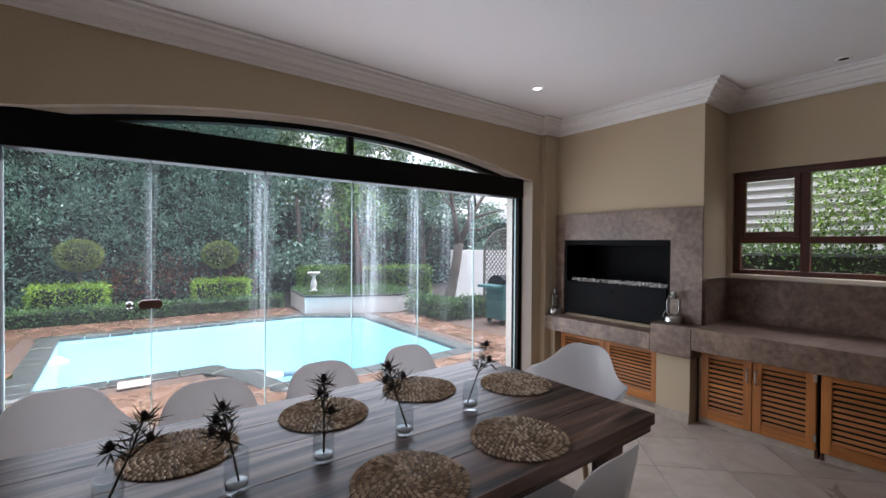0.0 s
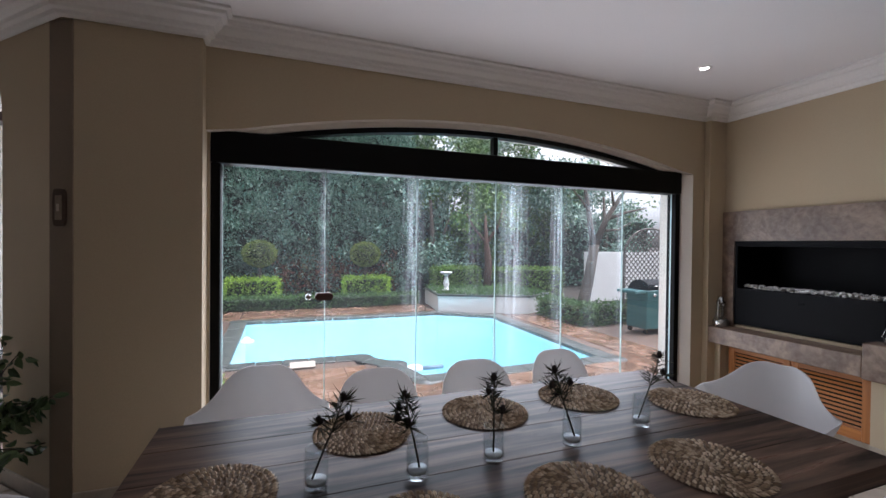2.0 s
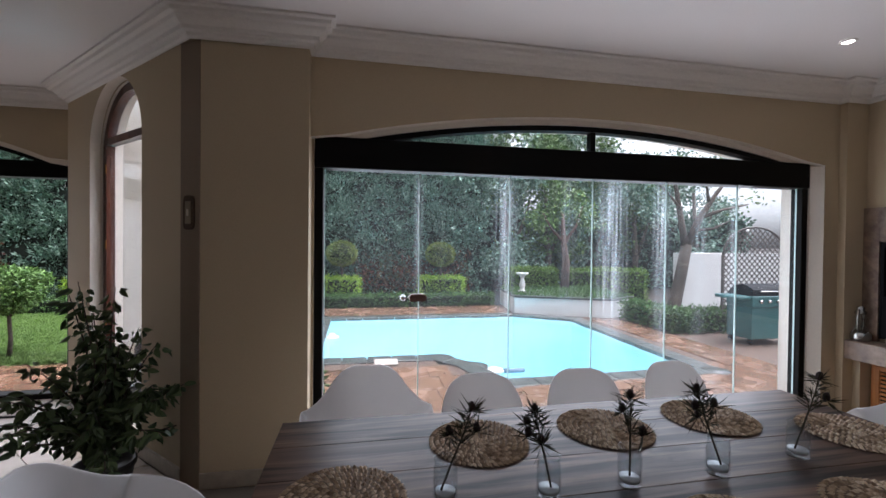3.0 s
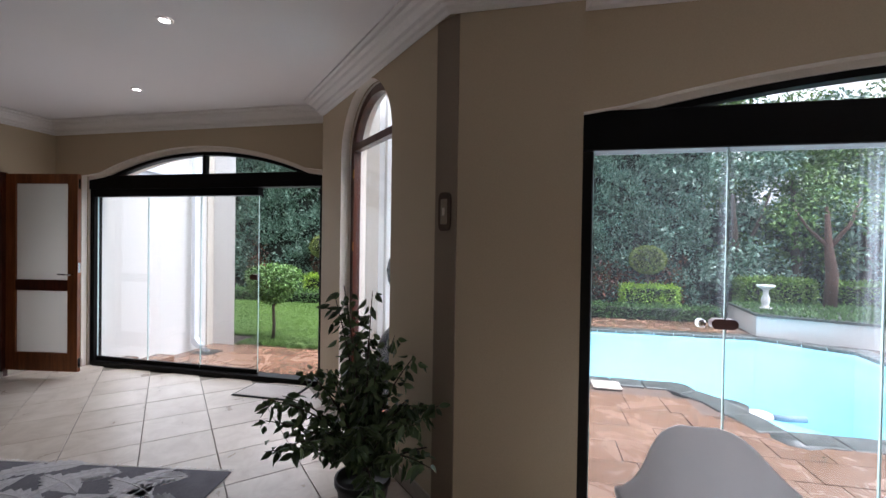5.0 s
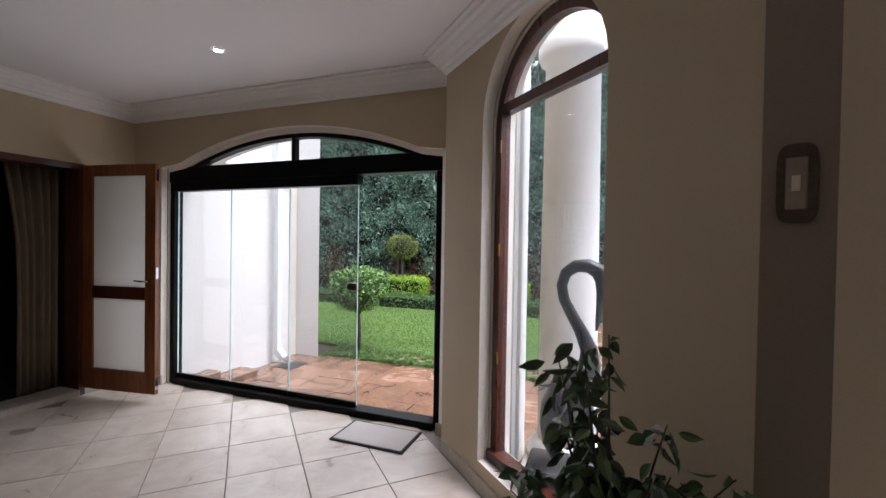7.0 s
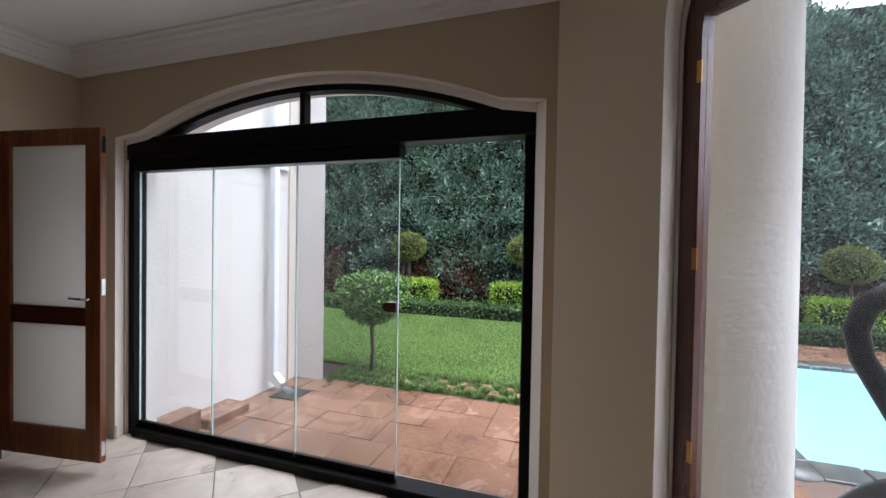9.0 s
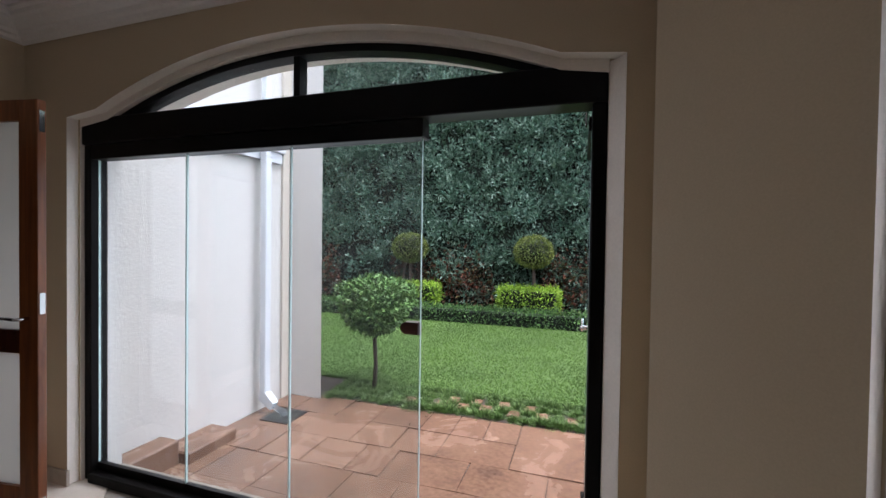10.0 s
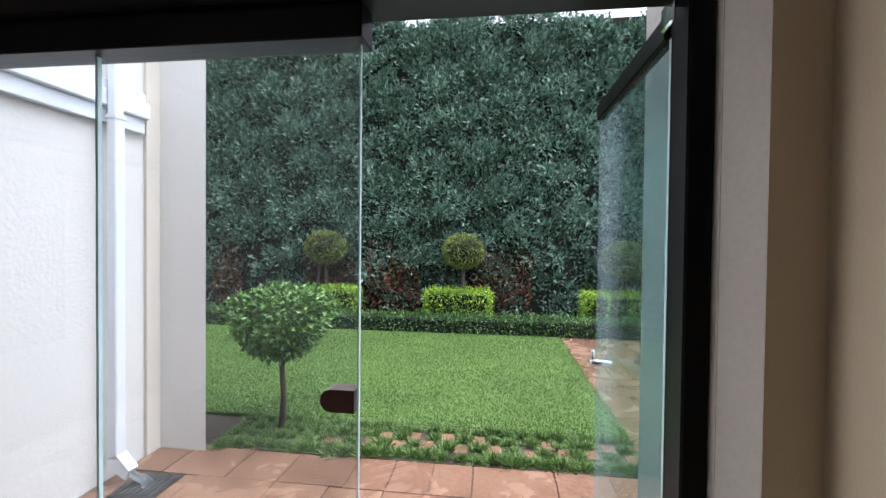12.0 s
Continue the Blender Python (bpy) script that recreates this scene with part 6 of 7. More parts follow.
def vase(x, y, seed, lean_x, lean_y, tall, heads):
    top = thing("bud_vase", "small clear glass vase with a dried spiky sprig", "vase", "bud vases along the table", pose(x, y, TABLE_Z + 0.0005))
    rng = np.random.default_rng(seed)
    bm = bmesh.new()
    lathe(bm, [(0.030, 0.0), (0.033, 0.006), (0.033, 0.085), (0.029, 0.10), (0.031, 0.112), (0.029, 0.112), (0.027, 0.10), (0.0305, 0.084), (0.030, 0.018), (0.005, 0.016)], (0, 0, 0), 20)
    v = part("glass", bm, M_VASE, top)
    v.visible_shadow = False
    # pale opaque disc: the bright glint of the thick glass base, as colour
    bm = bmesh.new()
    lathe(bm, [(0.0285, 0.0165), (0.029, 0.018), (0.029, 0.024), (0.0285, 0.026)], (0, 0, 0), 20)
    w = part("water", bm, plain("painted_base_glint", (0.75, 0.78, 0.80), 0.1, grain=50, vary=0.05, relief=0), top)
    sprig = thing("dried_sprig", "dark dried protea-like sprig standing in a glass vase", "sprig", "dried sprigs in the bud vases", pose(x, y, TABLE_Z + 0.0005))
    bm = bmesh.new()
    line = [(0.0 - lean_x * 0.15, 0.0 - lean_y * 0.15, 0.028), (lean_x * 0.25, lean_y * 0.25, 0.10), (lean_x * 0.6, lean_y * 0.6, tall * 0.65), (lean_x, lean_y, tall)]
    tube(bm, line, [0.003, 0.003, 0.0025, 0.002], 6)
    tips = [Vector(line[3])]
    for k in range(heads):
        a = rng.uniform(0, 6.28)
        base = Vector(line[2]) * rng.uniform(0.8, 1.05)
        tip = base + Vector((0.045 * math.cos(a), 0.045 * math.sin(a), rng.uniform(0.02, 0.06)))
        tube(bm, [base, (base + tip) / 2 + Vector((0, 0, -0.004)), tip], 0.0018, 5)
        tips.append(tip)
    part("stem", bm, M_STALK, sprig)
    P, W = [], []
    for t in tips:
        for _ in range(20):
            d = Vector((rng.normal(), rng.normal(), rng.normal() * 0.7 + 0.25))
            P.append(t - Vector((0, 0, 0.012)))
            W.append(d)
    for _ in range(60):
        f = rng.uniform(0.25, 0.95)
        b = Vector(line[1]).lerp(Vector(line[3]), f)
        P.append(b)
        W.append(Vector((rng.normal(), rng.normal(), 0.7)))
    leaves("leaves", np.array(P), np.array(W), rng.uniform(0.03, 0.068, len(P)), 0.0046, M_SPRIG, sprig, seed=seed)
    for t in tips:
        bm = bmesh.new()
        bmesh.ops.create_icosphere(bm, subdivisions=2, radius=0.0105)
        for vv in bm.verts:
            vv.co = vv.co * (1 + 0.25 * math.sin(vv.co.x * 900 + vv.co.z * 700)) * 1.0
            vv.co.z *= 1.35
        bmesh.ops.translate(bm, verts=bm.verts[:], vec=t)
        part("seed_head", bm, M_HEAD, sprig)
    return top


vase(0.12, 1.36, 201, 0.075, 0.01, 0.24, 2)
vase(0.40, 1.325, 202, -0.03, 0.03, 0.23, 3)
vase(0.652, 1.335, 203, 0.0, 0.0, 0.26, 2)
vase(0.955, 1.345, 204, -0.05, 0.03, 0.25, 3)
vase(1.305, 1.39, 205, 0.11, 0.02, 0.25, 1)

# ---- ceiling downlights ----
M_LIT = bpy.data.materials.new("lit_lamp_face")
M_LIT.use_nodes = True
M_LIT.node_tree.nodes["Principled BSDF"].inputs["Emission Color"].default_value = (1.0, 0.95, 0.88, 1)
M_LIT.node_tree.nodes["Principled BSDF"].inputs["Emission Strength"].default_value = 5.0
for k, (x, y) in enumerate(((2.90, 2.41), (-2.80, 2.95), (-4.03, 3.88), (4.12, 0.74))):
    top = thing("downlight", "small round recessed ceiling downlight, switched on" if k < 3 else "small round recessed ceiling downlight, switched off", "downlight", "recessed downlights", pose(x, y, CEIL))
    bm = bmesh.new()
    lathe(bm, [(0.030, -0.006), (0.036, -0.010), (0.046, -0.006), (0.047, -0.0005)], (0, 0, 0), 28, closed=False)
    part("rim", bm, M_CORNICE, top)
    bm = bmesh.new()
    lathe(bm, [(0.031, -0.003), (0.031, -0.0025)], (0, 0, 0), 24)
    part("lamp", bm, M_LIT if k < 3 else M_DARKMETAL, top)
    if k < 3:
        spot = lamp("downlight_beam", "SPOT", pose(x, y, CEIL - 0.012), (0.4, 0.4, 11.0)[k], (1.0, 0.93, 0.84))
        spot.data.spot_size, spot.data.spot_blend, spot.data.shadow_soft_size = radians(78), 1.0, 0.03

# ---- door leaf into the lounge ----
leaf = thing("door_3", "open wooden door leaf with two frosted glass panes", "door")
leaf["kind"] = "structure"
hinge, free = Vector((LEFT_X + 0.02, 4.19)), Vector((-5.197, 4.303))
ang = math.degrees(math.atan2(free.y - hinge.y, free.x - hinge.x))
LW = (free - hinge).length
leaf.matrix_world = pose(hinge.x, hinge.y, 0.075, 0, 0, ang)
M_FROST, nt, bs = material("frosted_glass")
tl, dfu, mxs = (nt.nodes.new(k) for k in ("ShaderNodeBsdfTranslucent", "ShaderNodeBsdfDiffuse", "ShaderNodeMixShader"))
tl.inputs["Color"].default_value, dfu.inputs["Color"].default_value = (0.82, 0.80, 0.76, 1), (0.72, 0.70, 0.66, 1)
mxs.inputs[0].default_value = 0.6
nt.links.new(dfu.outputs[0], mxs.inputs[1])
nt.links.new(tl.outputs[0], mxs.inputs[2])
nt.links.new(mxs.outputs[0], nt.nodes["Material Output"].inputs["Surface"])
LH = 2.03
for x0, x1 in ((0, 0.11), (LW - 0.11, LW)):
    part("stile", B(x0, x1, -0.02, 0.02, 0, LH, bevel=0.003), M_DOORWOOD, leaf)
for z0, z1 in ((0, 0.19), (0.83, 0.94), (LH - 0.10, LH)):
    part("rail", B(0.11, LW - 0.11, -0.019, 0.019, z0, z1), M_RED if z0 == 0.83 else M_DOORWOOD, leaf)
for z0, z1 in ((0.19, 0.83), (0.94, LH - 0.10)):
    part("pane", B(0.11, LW - 0.11, -0.004, 0.004, z0, z1), M_FROST, leaf)
bm = bmesh.new()
tube(bm, [(LW - 0.055, -0.02, 1.0), (LW - 0.055, -0.06, 1.0), (LW - 0.08, -0.066, 1.0), (LW - 0.17, -0.066, 1.005)], 0.008, 8)
part("door_handle", bm, M_CHROME, leaf, "chrome lever handle")
for z in (0.04, 1.02, 1.88):
    part("edge_plate", B(LW, LW + 0.002, -0.012, 0.012, z - 0.0, z + 0.10), M_CHROME, leaf)
frame3 = thing("door_frame", "dark red-brown wooden door frame", "door frame")
frame3["kind"] = "structure"
part("jamb", B(LEFT_X - 0.20, LEFT_X + 0.006, LD1 - 0.05, LD1 - 0.002, 0, LD_TOP - 0.055), M_RED, frame3)
part("jamb", B(LEFT_X - 0.20, LEFT_X + 0.006, LD0 + 0.002, LD0 + 0.05, 0, LD_TOP - 0.055), M_RED, frame3)
part("head", B(LEFT_X - 0.20, LEFT_X + 0.006, LD0 + 0.002, LD1 - 0.002, LD_TOP - 0.055, LD_TOP - 0.002), M_RED_X, frame3)
setting("threshold", B(LEFT_X - 0.25, LEFT_X + 0.03, LD0 + 0.05, LD1 - 0.05, -0.005, 0.06, bevel=0.008), M_SKIRT, "raised tiled threshold")

# lounge beyond the doorway; its darkness is put into the wall colour
M_UNLIT_WALL = plain("unlit_lounge_wall", (0.045, 0.036, 0.028), 0.9, grain=60, vary=0.08)
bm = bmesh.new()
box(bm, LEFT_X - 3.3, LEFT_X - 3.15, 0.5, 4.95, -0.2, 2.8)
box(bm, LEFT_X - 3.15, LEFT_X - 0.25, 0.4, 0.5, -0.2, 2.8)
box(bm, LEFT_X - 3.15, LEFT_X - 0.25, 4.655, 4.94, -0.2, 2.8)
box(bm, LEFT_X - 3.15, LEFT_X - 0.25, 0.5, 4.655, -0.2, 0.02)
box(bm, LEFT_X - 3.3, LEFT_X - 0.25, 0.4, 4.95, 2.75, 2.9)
setting("wall_lounge", bm, M_UNLIT_WALL, "lounge beyond the doorway, its dimness put into the wall colour")
cab = thing("dark_cabinet", "dark wooden cabinet in the dim lounge", "cabinet")
part("body", B(LEFT_X - 3.1, LEFT_X - 2.6, 2.2, 4.0, 0.02, 0.9, bevel=0.01), M_RED, cab)
part("top", B(LEFT_X - 3.12, LEFT_X - 2.57, 2.18, 4.02, 0.9, 0.94, bevel=0.008), M_RED_X, cab)
M_CURTAIN = plain("brown_striped_curtain", (0.20, 0.145, 0.095), 0.9, grain=200, vary=0.2, large=6, relief=0.3)
cur = thing("curtain", "brown striped curtain hanging in the lounge doorway", "curtain")
bm = bmesh.new()
ring = []
for i in range(61):
    u = i / 60
    y = LD1 - 0.03 - 0.30 * u
    ring.append([bm.verts.new((LEFT_X - 0.34 + 0.035 * math.sin(u * 34) * (0.5 + 0.5 * z / 2.1) - 0.015 * math.sin(u * 13), y - 0.12 * u * max(0, (z - 1.2)) ** 1.5, z)) for z in (0.03, 0.5, 1.0, 1.4, 1.8, 2.14)])
for a, b in zip(ring, ring[1:]):
    for j in range(5):
        f = bm.faces.new((a[j], b[j], b[j + 1], a[j + 1]))
        f.smooth = True
cl = part("cloth", bm, M_CURTAIN, cur)
md = cl.modifiers.new("thick", "SOLIDIFY")
md.thickness = 0.004
bm = bmesh.new()
tube(bm, [(LEFT_X - 0.34, LD0 - 0.2, 2.16), (LEFT_X - 0.34, LD1 + 0.1, 2.16)], 0.014, 8)
part("rod", bm, M_RED, cur)

# ---- switch plate on the pier's side ----
sw = thing("switch_plate", "old bronze framed switch plate on the pier", "switch plate")
a, b = Vector((PIER[1][0] - 0.003, PIER[1][1] - 0.005, 0)), Vector((PIER[2][0] - 0.003, PIER[2][1] - 0.005, 0))
mid = (a + b) / 2
way = (b - a).normalized()
sw.matrix_world = pose(mid.x, mid.y, 1.615, 0, 0, math.degrees(math.atan2(way.y, way.x)))
M_OLD = plain("dull_bronze_plate", (0.085, 0.055, 0.035), 0.5, metal=0.2, grain=60, vary=0.2, relief=0.1)
bm = bmesh.new()
prism(bm, [(0.042 * math.copysign(abs(math.cos(g)) ** 0.45, math.cos(g)), 0.0, 0.100 * math.copysign(abs(math.sin(g)) ** 0.45, math.sin(g))) for g in (2 * math.pi * k / 32 for k in range(32))], None, (0, 0.012, 0))
part("plate", bm, M_OLD, sw)
part("inlay", B(-0.022, 0.022, 0.0121, 0.015, -0.065, 0.065, bevel=0.003), plain("tan_switch_face", (0.30, 0.24, 0.17), 0.6), sw)
part("rocker", B(-0.009, 0.009, 0.0151, 0.019, -0.02, 0.02, bevel=0.002), M_TRIM, sw)

# ---- rug, door mat, ficus ----


def leaf_motif(length, width, rng):
    """A long feather-edged leaf, flat in the pile, along x."""
    bm = bmesh.new()
    n = 15
    up, down, spine = [], [], []
    for i in range(n + 1):
        u = i / n
        w = width * math.sin(math.pi * min(1, u * 0.94 + 0.05)) ** 0.7 * (0.5 if i == n else 1)
        bend = 0.10 * length * math.sin(u * 2.2)
        tooth = 0.68 if i % 2 else 1.0
        spine.append(bm.verts.new((u * length, bend, 0.0)))
        up.append(bm.verts.new((u * length + 0.03 * (i % 2), bend + w * tooth * rng.uniform(0.9, 1.05), 0.0)))
        down.append(bm.verts.new((u * length + 0.03 * (i % 2), bend - w * tooth * rng.uniform(0.9, 1.05), 0.0)))
    for i in range(n):
        bm.faces.new((spine[i], spine[i + 1], up[i + 1], up[i]))
        bm.faces.new((down[i], down[i + 1], spine[i + 1], spine[i]))
    return bm, [(v.co.x, v.co.y, 0.0006) for v in spine]


rng = np.random.default_rng(5)
rug = thing("area_rug", "grey and white leaf patterned rug on the tiles", "rug", place=pose(-3.44, 2.97, 0.0008, 0, 0, 9))
part("pile", B(-1.0, 1.0, -1.4, 0.0, 0, 0.010, bevel=0.004), plain("charcoal_rug_pile", (0.15, 0.145, 0.16), 0.95, grain=240, vary=0.3, large=5, relief=0.5, depth=0.003), rug)
M_MOTIF = plain("pale_grey_rug_pile", (0.60, 0.59, 0.60), 0.95, grain=200, vary=0.25, large=40, relief=0.5, depth=0.003)
M_VEIN = plain("white_rug_pile", (0.68, 0.67, 0.67), 0.95, grain=200, vary=0.15, relief=0.4, depth=0.003)
for j in range(7):
    for i in range(9):
        gx, gy = -0.95 + 0.215 * i + 0.10 * (j % 2), -0.14 - 0.19 * j
        turn = rng.uniform(15, 75) * (1 if (i + j) % 2 else -1)
        long = 0.36
        ex, ey = gx + long * math.cos(radians(turn)), gy + long * math.sin(radians(turn))
        if not (-0.97 < ex < 0.93 and -1.36 < ey < -0.02) or gx > 0.93:
            turn, long = turn * 0.3, 0.2
            ex, ey = gx + long * math.cos(radians(turn)), gy + long * math.sin(radians(turn))
            if not (-0.97 < ex < 0.95 and -1.36 < ey < -0.02):
                continue
        bm, mid = leaf_motif(long, 0.085, rng)
        leaf = part("leaf_motif", bm, M_MOTIF, rug)
        leaf.matrix_parent_inverse = Matrix()
        leaf.matrix_basis = pose(gx, gy, 0.0105 + 0.0002 * ((i * 3 + j) % 5), 0, 0, turn)
        bm = bmesh.new()
        tube(bm, mid, 0.0035, 4)
        part("vein", bm, M_VEIN, leaf)
bm = bmesh.new()
for k in range(130):
    x = -0.99 + k * 0.0153
    tube(bm, [(x, -0.002, 0.006), (x + rng.normal(0, 0.004), 0.018, 0.003), (x + rng.normal(0, 0.008), 0.035 + rng.normal(0, 0.006), 0.002)], 0.002, 4)
part("fringe", bm, M_VEIN, rug)["kind"] = "stuff"
dm = thing("door_mat", "pale door mat with a dark rubber edge by the garden door", "door mat", place=pose(-3.085, 4.475, 0.0008))
part("edge", B(-0.295, 0.295, -0.195, 0.165, 0, 0.009, bevel=0.003), M_DARKMETAL, dm)
part("pad", B(-0.275, 0.275, -0.175, 0.145, 0.0091, 0.013, bevel=0.002), plain("pale_grey_coir", (0.56, 0.51, 0.47), 0.95, grain=220, vary=0.25, relief=0.6, depth=0.004), dm)

rng = np.random.default_rng(23)
fic = thing("ficus_plant", "leafy dark green weeping fig plant in a black pot", "plant", place=pose(-1.51, 2.95, 0.0008))
bm = bmesh.new()
lathe(bm, [(0.11, 0.0), (0.115, 0.01), (0.14, 0.17), (0.15, 0.17), (0.15, 0.20), (0.138, 0.20), (0.13, 0.16), (0.02, 0.155)], (0, 0, 0), 28)
part("pot", bm, plain("black_plastic_pot", (0.012, 0.012, 0.012), 0.45, grain=60, vary=0.2), fic)
bm = bmesh.new()
P, W = [], []
for k in range(40):
    a, lean = rng.uniform(0, 6.28), rng.uniform(0.15, 1.0)
    h = rng.uniform(0.55, 1.0) * (1.40 - 0.68 * lean)
    out = 0.06 + 0.62 * lean * rng.uniform(0.7, 1.1)
    h *= 0.74 if math.cos(a) > 0.1 else 0.95
    if math.cos(a) < -0.3:
        out *= 0.85
    if math.sin(a) * out > 0.26:
        out *= 0.5
    pts = []
    for i in range(7):
        u = i / 6
        pts.append(Vector((out * math.cos(a) * u ** 1.2, out * math.sin(a) * u ** 1.2, 0.16 + h * (u ** 0.75) - 0.20 * lean * u * u)))
    tube(bm, pts, [0.008, 0.007, 0.006, 0.005, 0.004, 0.003, 0.002], 5)
    for _ in range(50):
        u = rng.uniform(0.22, 1.0)
        i = min(5, int(u * 6))
        q = pts[i].lerp(pts[i + 1], u * 6 - i)
        d = Vector((rng.normal(), rng.normal(), rng.normal() * 0.4))
        q = q + d.normalized() * rng.uniform(0.0, 0.05)
        P.append(q)
        W.append((d.x * 0.7, d.y * 0.7, -0.65 + 0.35 * rng.normal()))
part("stem", bm, M_BARK, fic)
new("leaves", broad_leaf_mesh("leaves", np.array(P), np.array(W), rng.uniform(0.045, 0.085, len(P)), rng.uniform(0.024, 0.038, len(P)), M_FICUS, seed=24)).parent = fic

# ---- folded glass leaf and locks of the doors ----
LEAFX = -2.742
fold = part("folded_pane", B(LEAFX, LEAFX + 0.010, 4.83, 5.49, 0.07, 1.925), glass("rain_beaded_glass", (0.80, 0.92, 0.92), veil=0.04, streak=0.12, drops=0.75), D2, "open glass leaf beaded with rain")
fold.visible_shadow = False
part("pane_edge", B(LEAFX - 0.001, LEAFX + 0.011, 4.818, 4.829, 0.07, 1.925), M_GLASS_EDGE, D2)
part("top_rail", B(LEAFX - 0.012, LEAFX + 0.022, 4.83, 5.49, 1.926, 1.985, bevel=0.004), M_FRAME, D2)
part("bottom_rail", B(LEAFX - 0.012, LEAFX + 0.022, 4.83, 5.49, 0.04, 0.069, bevel=0.004), M_FRAME, D2)
bm = bmesh.new()
tube(bm, [(LEAFX - 0.03, 5.455, 1.0), (LEAFX + 0.05, 5.455, 1.0)], 0.014, 10)
tube(bm, [(LEAFX - 0.02, 5.455, 0.98), (LEAFX - 0.02, 5.455, 1.05)], 0.007, 8)
part("door_knob", bm, M_CHROME, D2, "chrome door knob")
part("roller", B(-2.77, -2.76, D2_Y + 0.10, D2_Y + 0.16, 1.93, 1.984, bevel=0.004), M_CHROME, D2)
M_LOCK = plain("brown_anodised_lock", (0.10, 0.045, 0.035), 0.4, metal=0.5, grain=90, vary=0.1)


def rounded_plate(x0, x1, y0, y1, zc, h):
    bm = bmesh.new()
    r = h / 2
    pts = [(x1 - r + r * math.sin(math.pi * k / 10), y0, zc + r * math.cos(math.pi * k / 10)) for k in range(11)] + [(x0 + r - r * math.sin(math.pi * k / 10), y0, zc - r * math.cos(math.pi * k / 10)) for k in range(11)]
    prism(bm, pts, None, (0, y1 - y0, 0))
    return bm


part("lock_plate", rounded_plate(0.225, 0.345, D1_Y + 0.100, D1_Y + 0.145, 1.075, 0.05), M_LOCK, D1, "brown lock between two glass leaves")
part("lock_knob", B(0.165, 0.20, D1_Y + 0.09, D1_Y + 0.15, 1.055, 1.095, bevel=0.01), M_CHROME, D1)
bm = bmesh.new()
r = 0.0275
pts = [(-3.465, D2_Y + 0.11, 1.07 - r), (-3.465, D2_Y + 0.11, 1.07 + r)] + [(-3.523 - r * math.sin(math.pi * k / 10), D2_Y + 0.11, 1.07 + r * math.cos(math.pi * k / 10)) for k in range(11)]
prism(bm, pts, None, (0, 0.045, 0))
part("lock_plate", bm, M_LOCK, D2, "brown lock at the edge of a glass leaf")

# ---- pieces of the ground: floor tiles, paving, pool coping ----
TILE = 0.3145
rng = np.random.default_rng(71)
tiles = []
for k in range(3):
    bm = bmesh.new()
    box(bm, -TILE / math.sqrt(2) + 0.003, TILE / math.sqrt(2) - 0.003, -TILE / math.sqrt(2) + 0.003, TILE / math.sqrt(2) - 0.003, -0.009, 0.0, 0.0015)
    tiles.append(mesh_of("tile", bm, M_TILE))
floor_ob = bpy.data.objects["floor"]
spots = []
for i in range(-10, 30):
    for j in range(-22, 5):
        if (i + j) % 2 == 0:
            x, y = -3.655 + TILE * (i + 1), 3.625 + TILE * j
            if x < LEFT_X - 0.1 or x > 4.3 or y > 4.60 or y < -2.5:
                continue
            if x > -2.8 and (x - DIAG0.x) * DIAG_N.x + (y - DIAG0.y) * DIAG_N.y > 0.02 and x < -0.4:
                continue
            if x > -1.2 and y > 3.05:
                continue
            spots.append((x, y))
spots.sort(key=lambda s: 0 if s[1] > -0.9 else 1)
rest = bmesh.new()
for k, (x, y) in enumerate(spots):
    if k < 290:
        ob = new("tile", tiles[k % 3])
        ob.parent = floor_ob
        ob.matrix_world = pose(x, y, rng.uniform(-0.0006, 0.0004), 0, 0, 45 + 90 * rng.integers(0, 4))
    else:
        h = TILE - 0.0045
        a = [rest.verts.new((x + dx * h, y + dy * h, -0.0005)) for dx, dy in ((1, 0), (0, 1), (-1, 0), (0, -1))]
        rest.faces.new(a)
if rest.faces:
    tagged(part("tiles_beyond", rest, M_TILE, floor_ob), kind="stuff")
else:
    rest.free()

# paving stones, in staggered rows
stones = {}


def stone(w, d):
    key = (round(w, 2), round(d, 2))
    if key not in stones:
        stones[key] = mesh_of("paving_stone", B(-w / 2, w / 2, -d / 2, d / 2, -0.035, 0.0, bevel=0.003), M_PAVER)
    return stones[key]


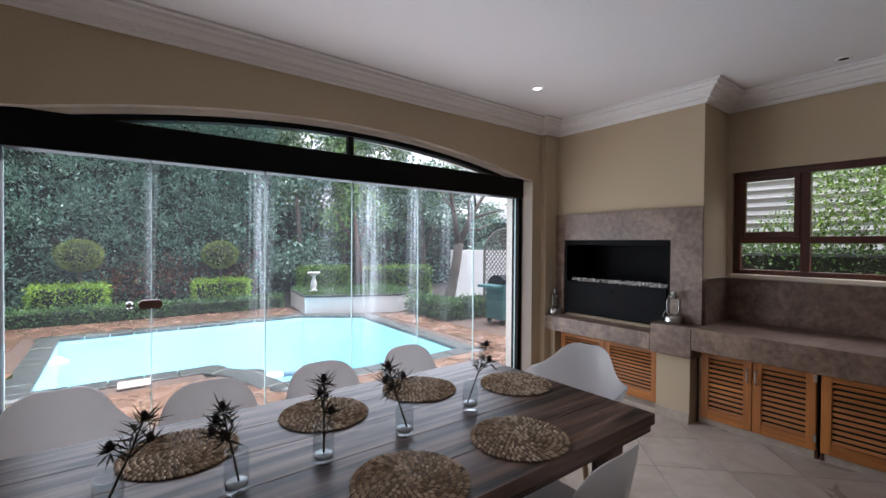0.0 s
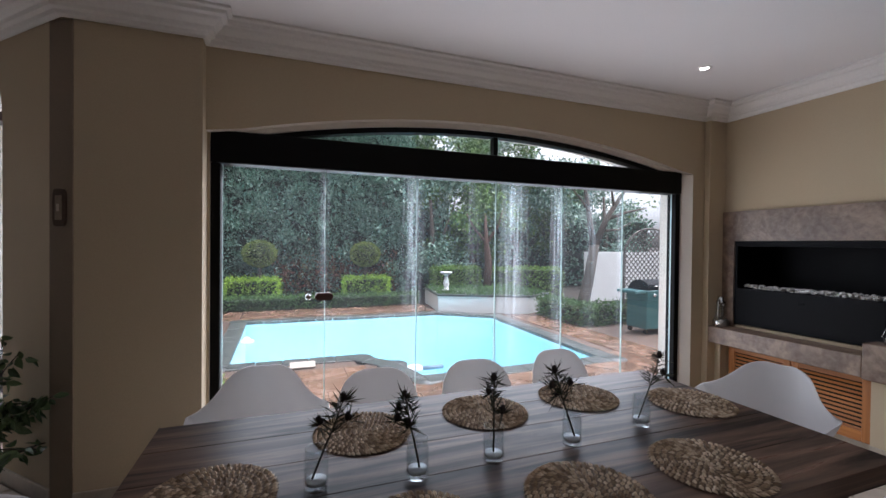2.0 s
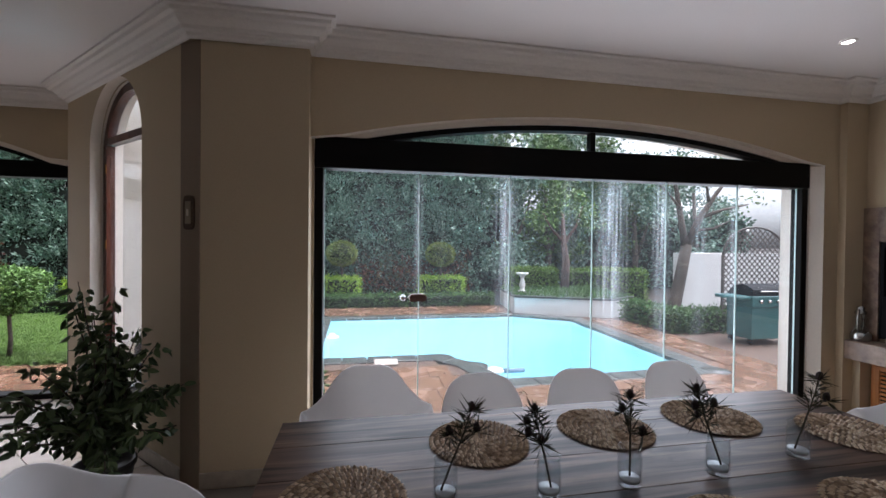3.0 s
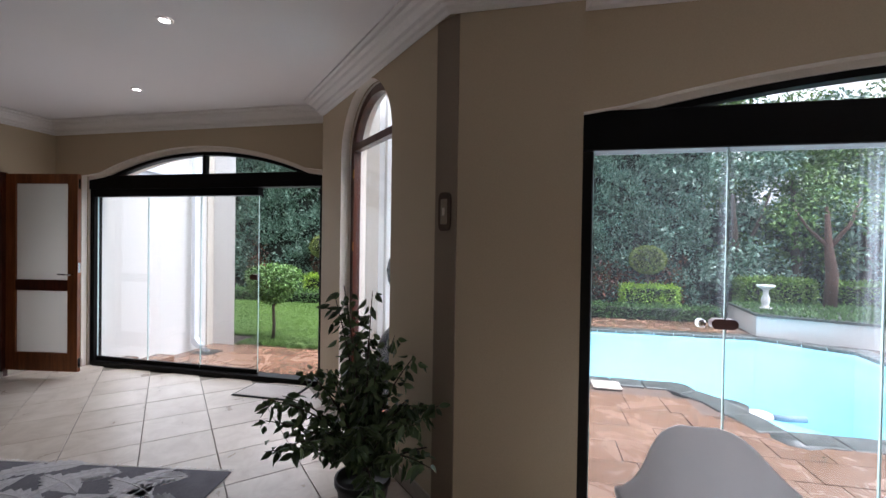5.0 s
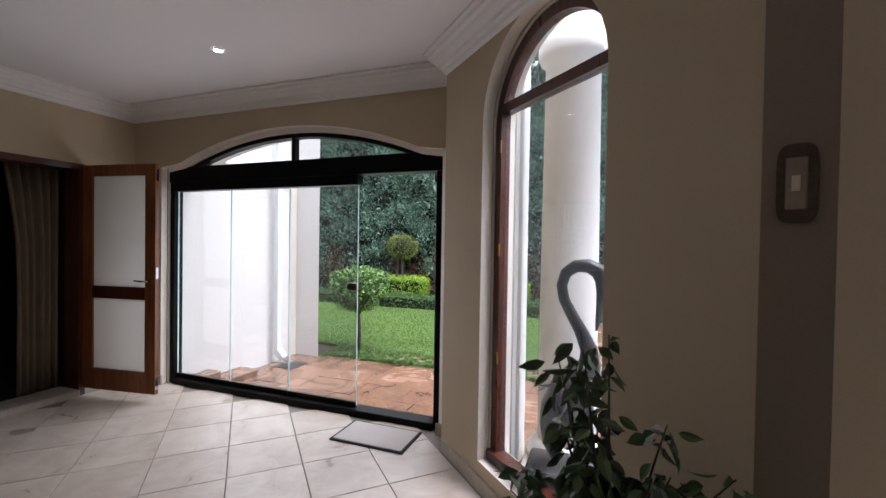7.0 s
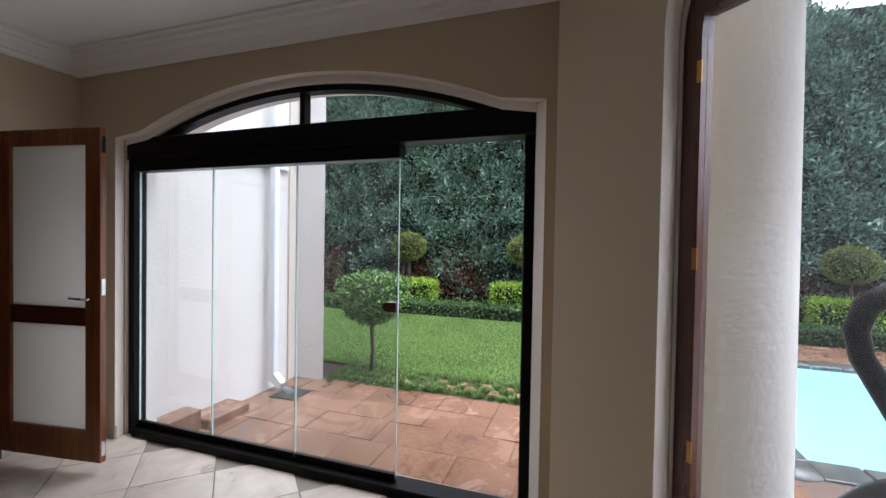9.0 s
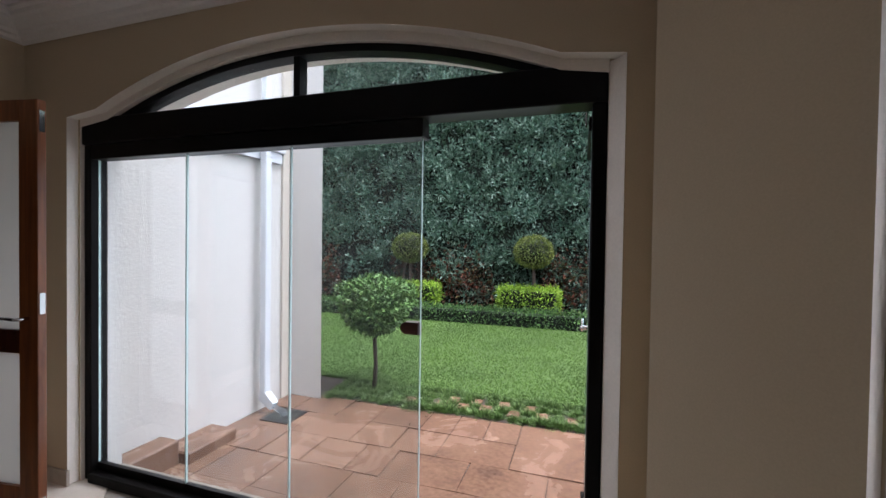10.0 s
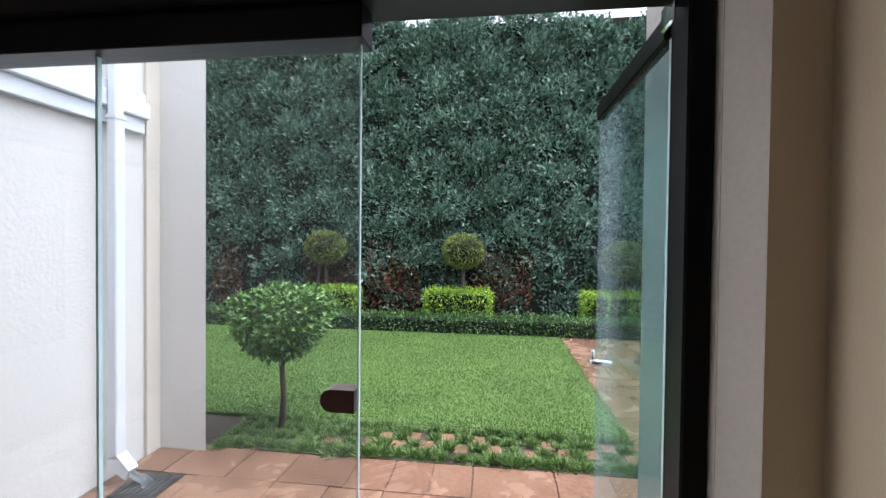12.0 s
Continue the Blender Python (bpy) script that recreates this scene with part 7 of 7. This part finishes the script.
def pave(x0, x1, y0, y1, along, joined=None):
    """Rows of stones of mixed lengths over a rectangle, clear of the pool and its coping."""
    rows = max(1, round((y1 - y0 if along == "x" else x1 - x0) / 0.40))
    depth = (y1 - y0 if along == "x" else x1 - x0) / rows
    end = x1 - x0 if along == "x" else y1 - y0
    for r in range(rows):
        s = 0.0
        while s < end - 0.05:
            w = float(rng.choice([0.3, 0.4, 0.5, 0.6]))
            if s + w > end - 0.15:
                w = round(end - s, 2)
            c, q = s + w / 2, depth * (r + 0.5)
            x, y = (x0 + c, y0 + q) if along == "x" else (x0 + q, y0 + c)
            s += w
            if inside(x, y, POOL) or near_line(x, y, POOL) < 0.36:
                continue
            ob = new("paving_stone", stone(w - 0.007, depth - 0.007) if along == "x" else stone(depth - 0.007, w - 0.007))
            ob.parent = pavement
            ob.matrix_world = pose(x, y, GROUND + rng.normal(0, 0.0025), rng.normal(0, 0.3), rng.normal(0, 0.3), rng.normal(0, 0.6))


pave(-5.88, -1.98, 4.97, 7.05, "x")
pave(-1.96, -0.92, 3.36, 11.7, "y")
pave(-0.90, 8.0, 3.36, 5.2, "x")
pave(-0.90, 1.55, 5.2, 6.6, "x")
pave(4.80, 5.9, 5.2, 9.2, "y")
pave(-0.90, 3.7, 10.3, 11.7, "x")
coping = setting("pool_coping", B(-0.80, -0.78, 6.9, 7.0, GROUND - 0.1, GROUND - 0.05), M_SLATE, "dark slate coping round the pool")
area = sum(xa * yb - xb * ya for (xa, ya), (xb, yb) in zip(POOL, POOL[1:] + POOL[:1]))
for (xa, ya), (xb, yb) in zip(POOL, POOL[1:] + POOL[:1]):
    L = math.hypot(xb - xa, yb - ya)
    n = max(1, round(L / 0.36))
    ux, uy = (xb - xa) / L, (yb - ya) / L
    ox, oy = (uy, -ux) if area > 0 else (-uy, ux)
    w = round(L / n, 2)
    key = ("c", w)
    if key not in stones:
        stones[key] = mesh_of("coping_stone", B(-w / 2 + 0.005, w / 2 - 0.005, -0.15, 0.15, -0.05, 0.012, bevel=0.008), M_SLATE)
    for k in range(n):
        c = L * (k + 0.5) / n
        ob = new("coping_stone", stones[key])
        ob.parent = coping
        ob.matrix_world = pose(xa + ux * c + ox * 0.125, ya + uy * c + oy * 0.125, GROUND + rng.normal(0, 0.002), 0, 0, math.degrees(math.atan2(uy, ux)) + rng.normal(0, 0.4))
for k, (x, y) in enumerate(POOL):
    bm = bmesh.new()
    lathe(bm, [(0.20, -0.05), (0.20, 0.008)], (0, 0, 0), 8)
    ob = part("coping_corner", bm, M_SLATE, coping)
    ob.matrix_world = pose(x + (0.14 if x > 2 else -0.14 if x < 0 else 0), y + (0.14 if y > 8 else -0.14), GROUND - 0.002)
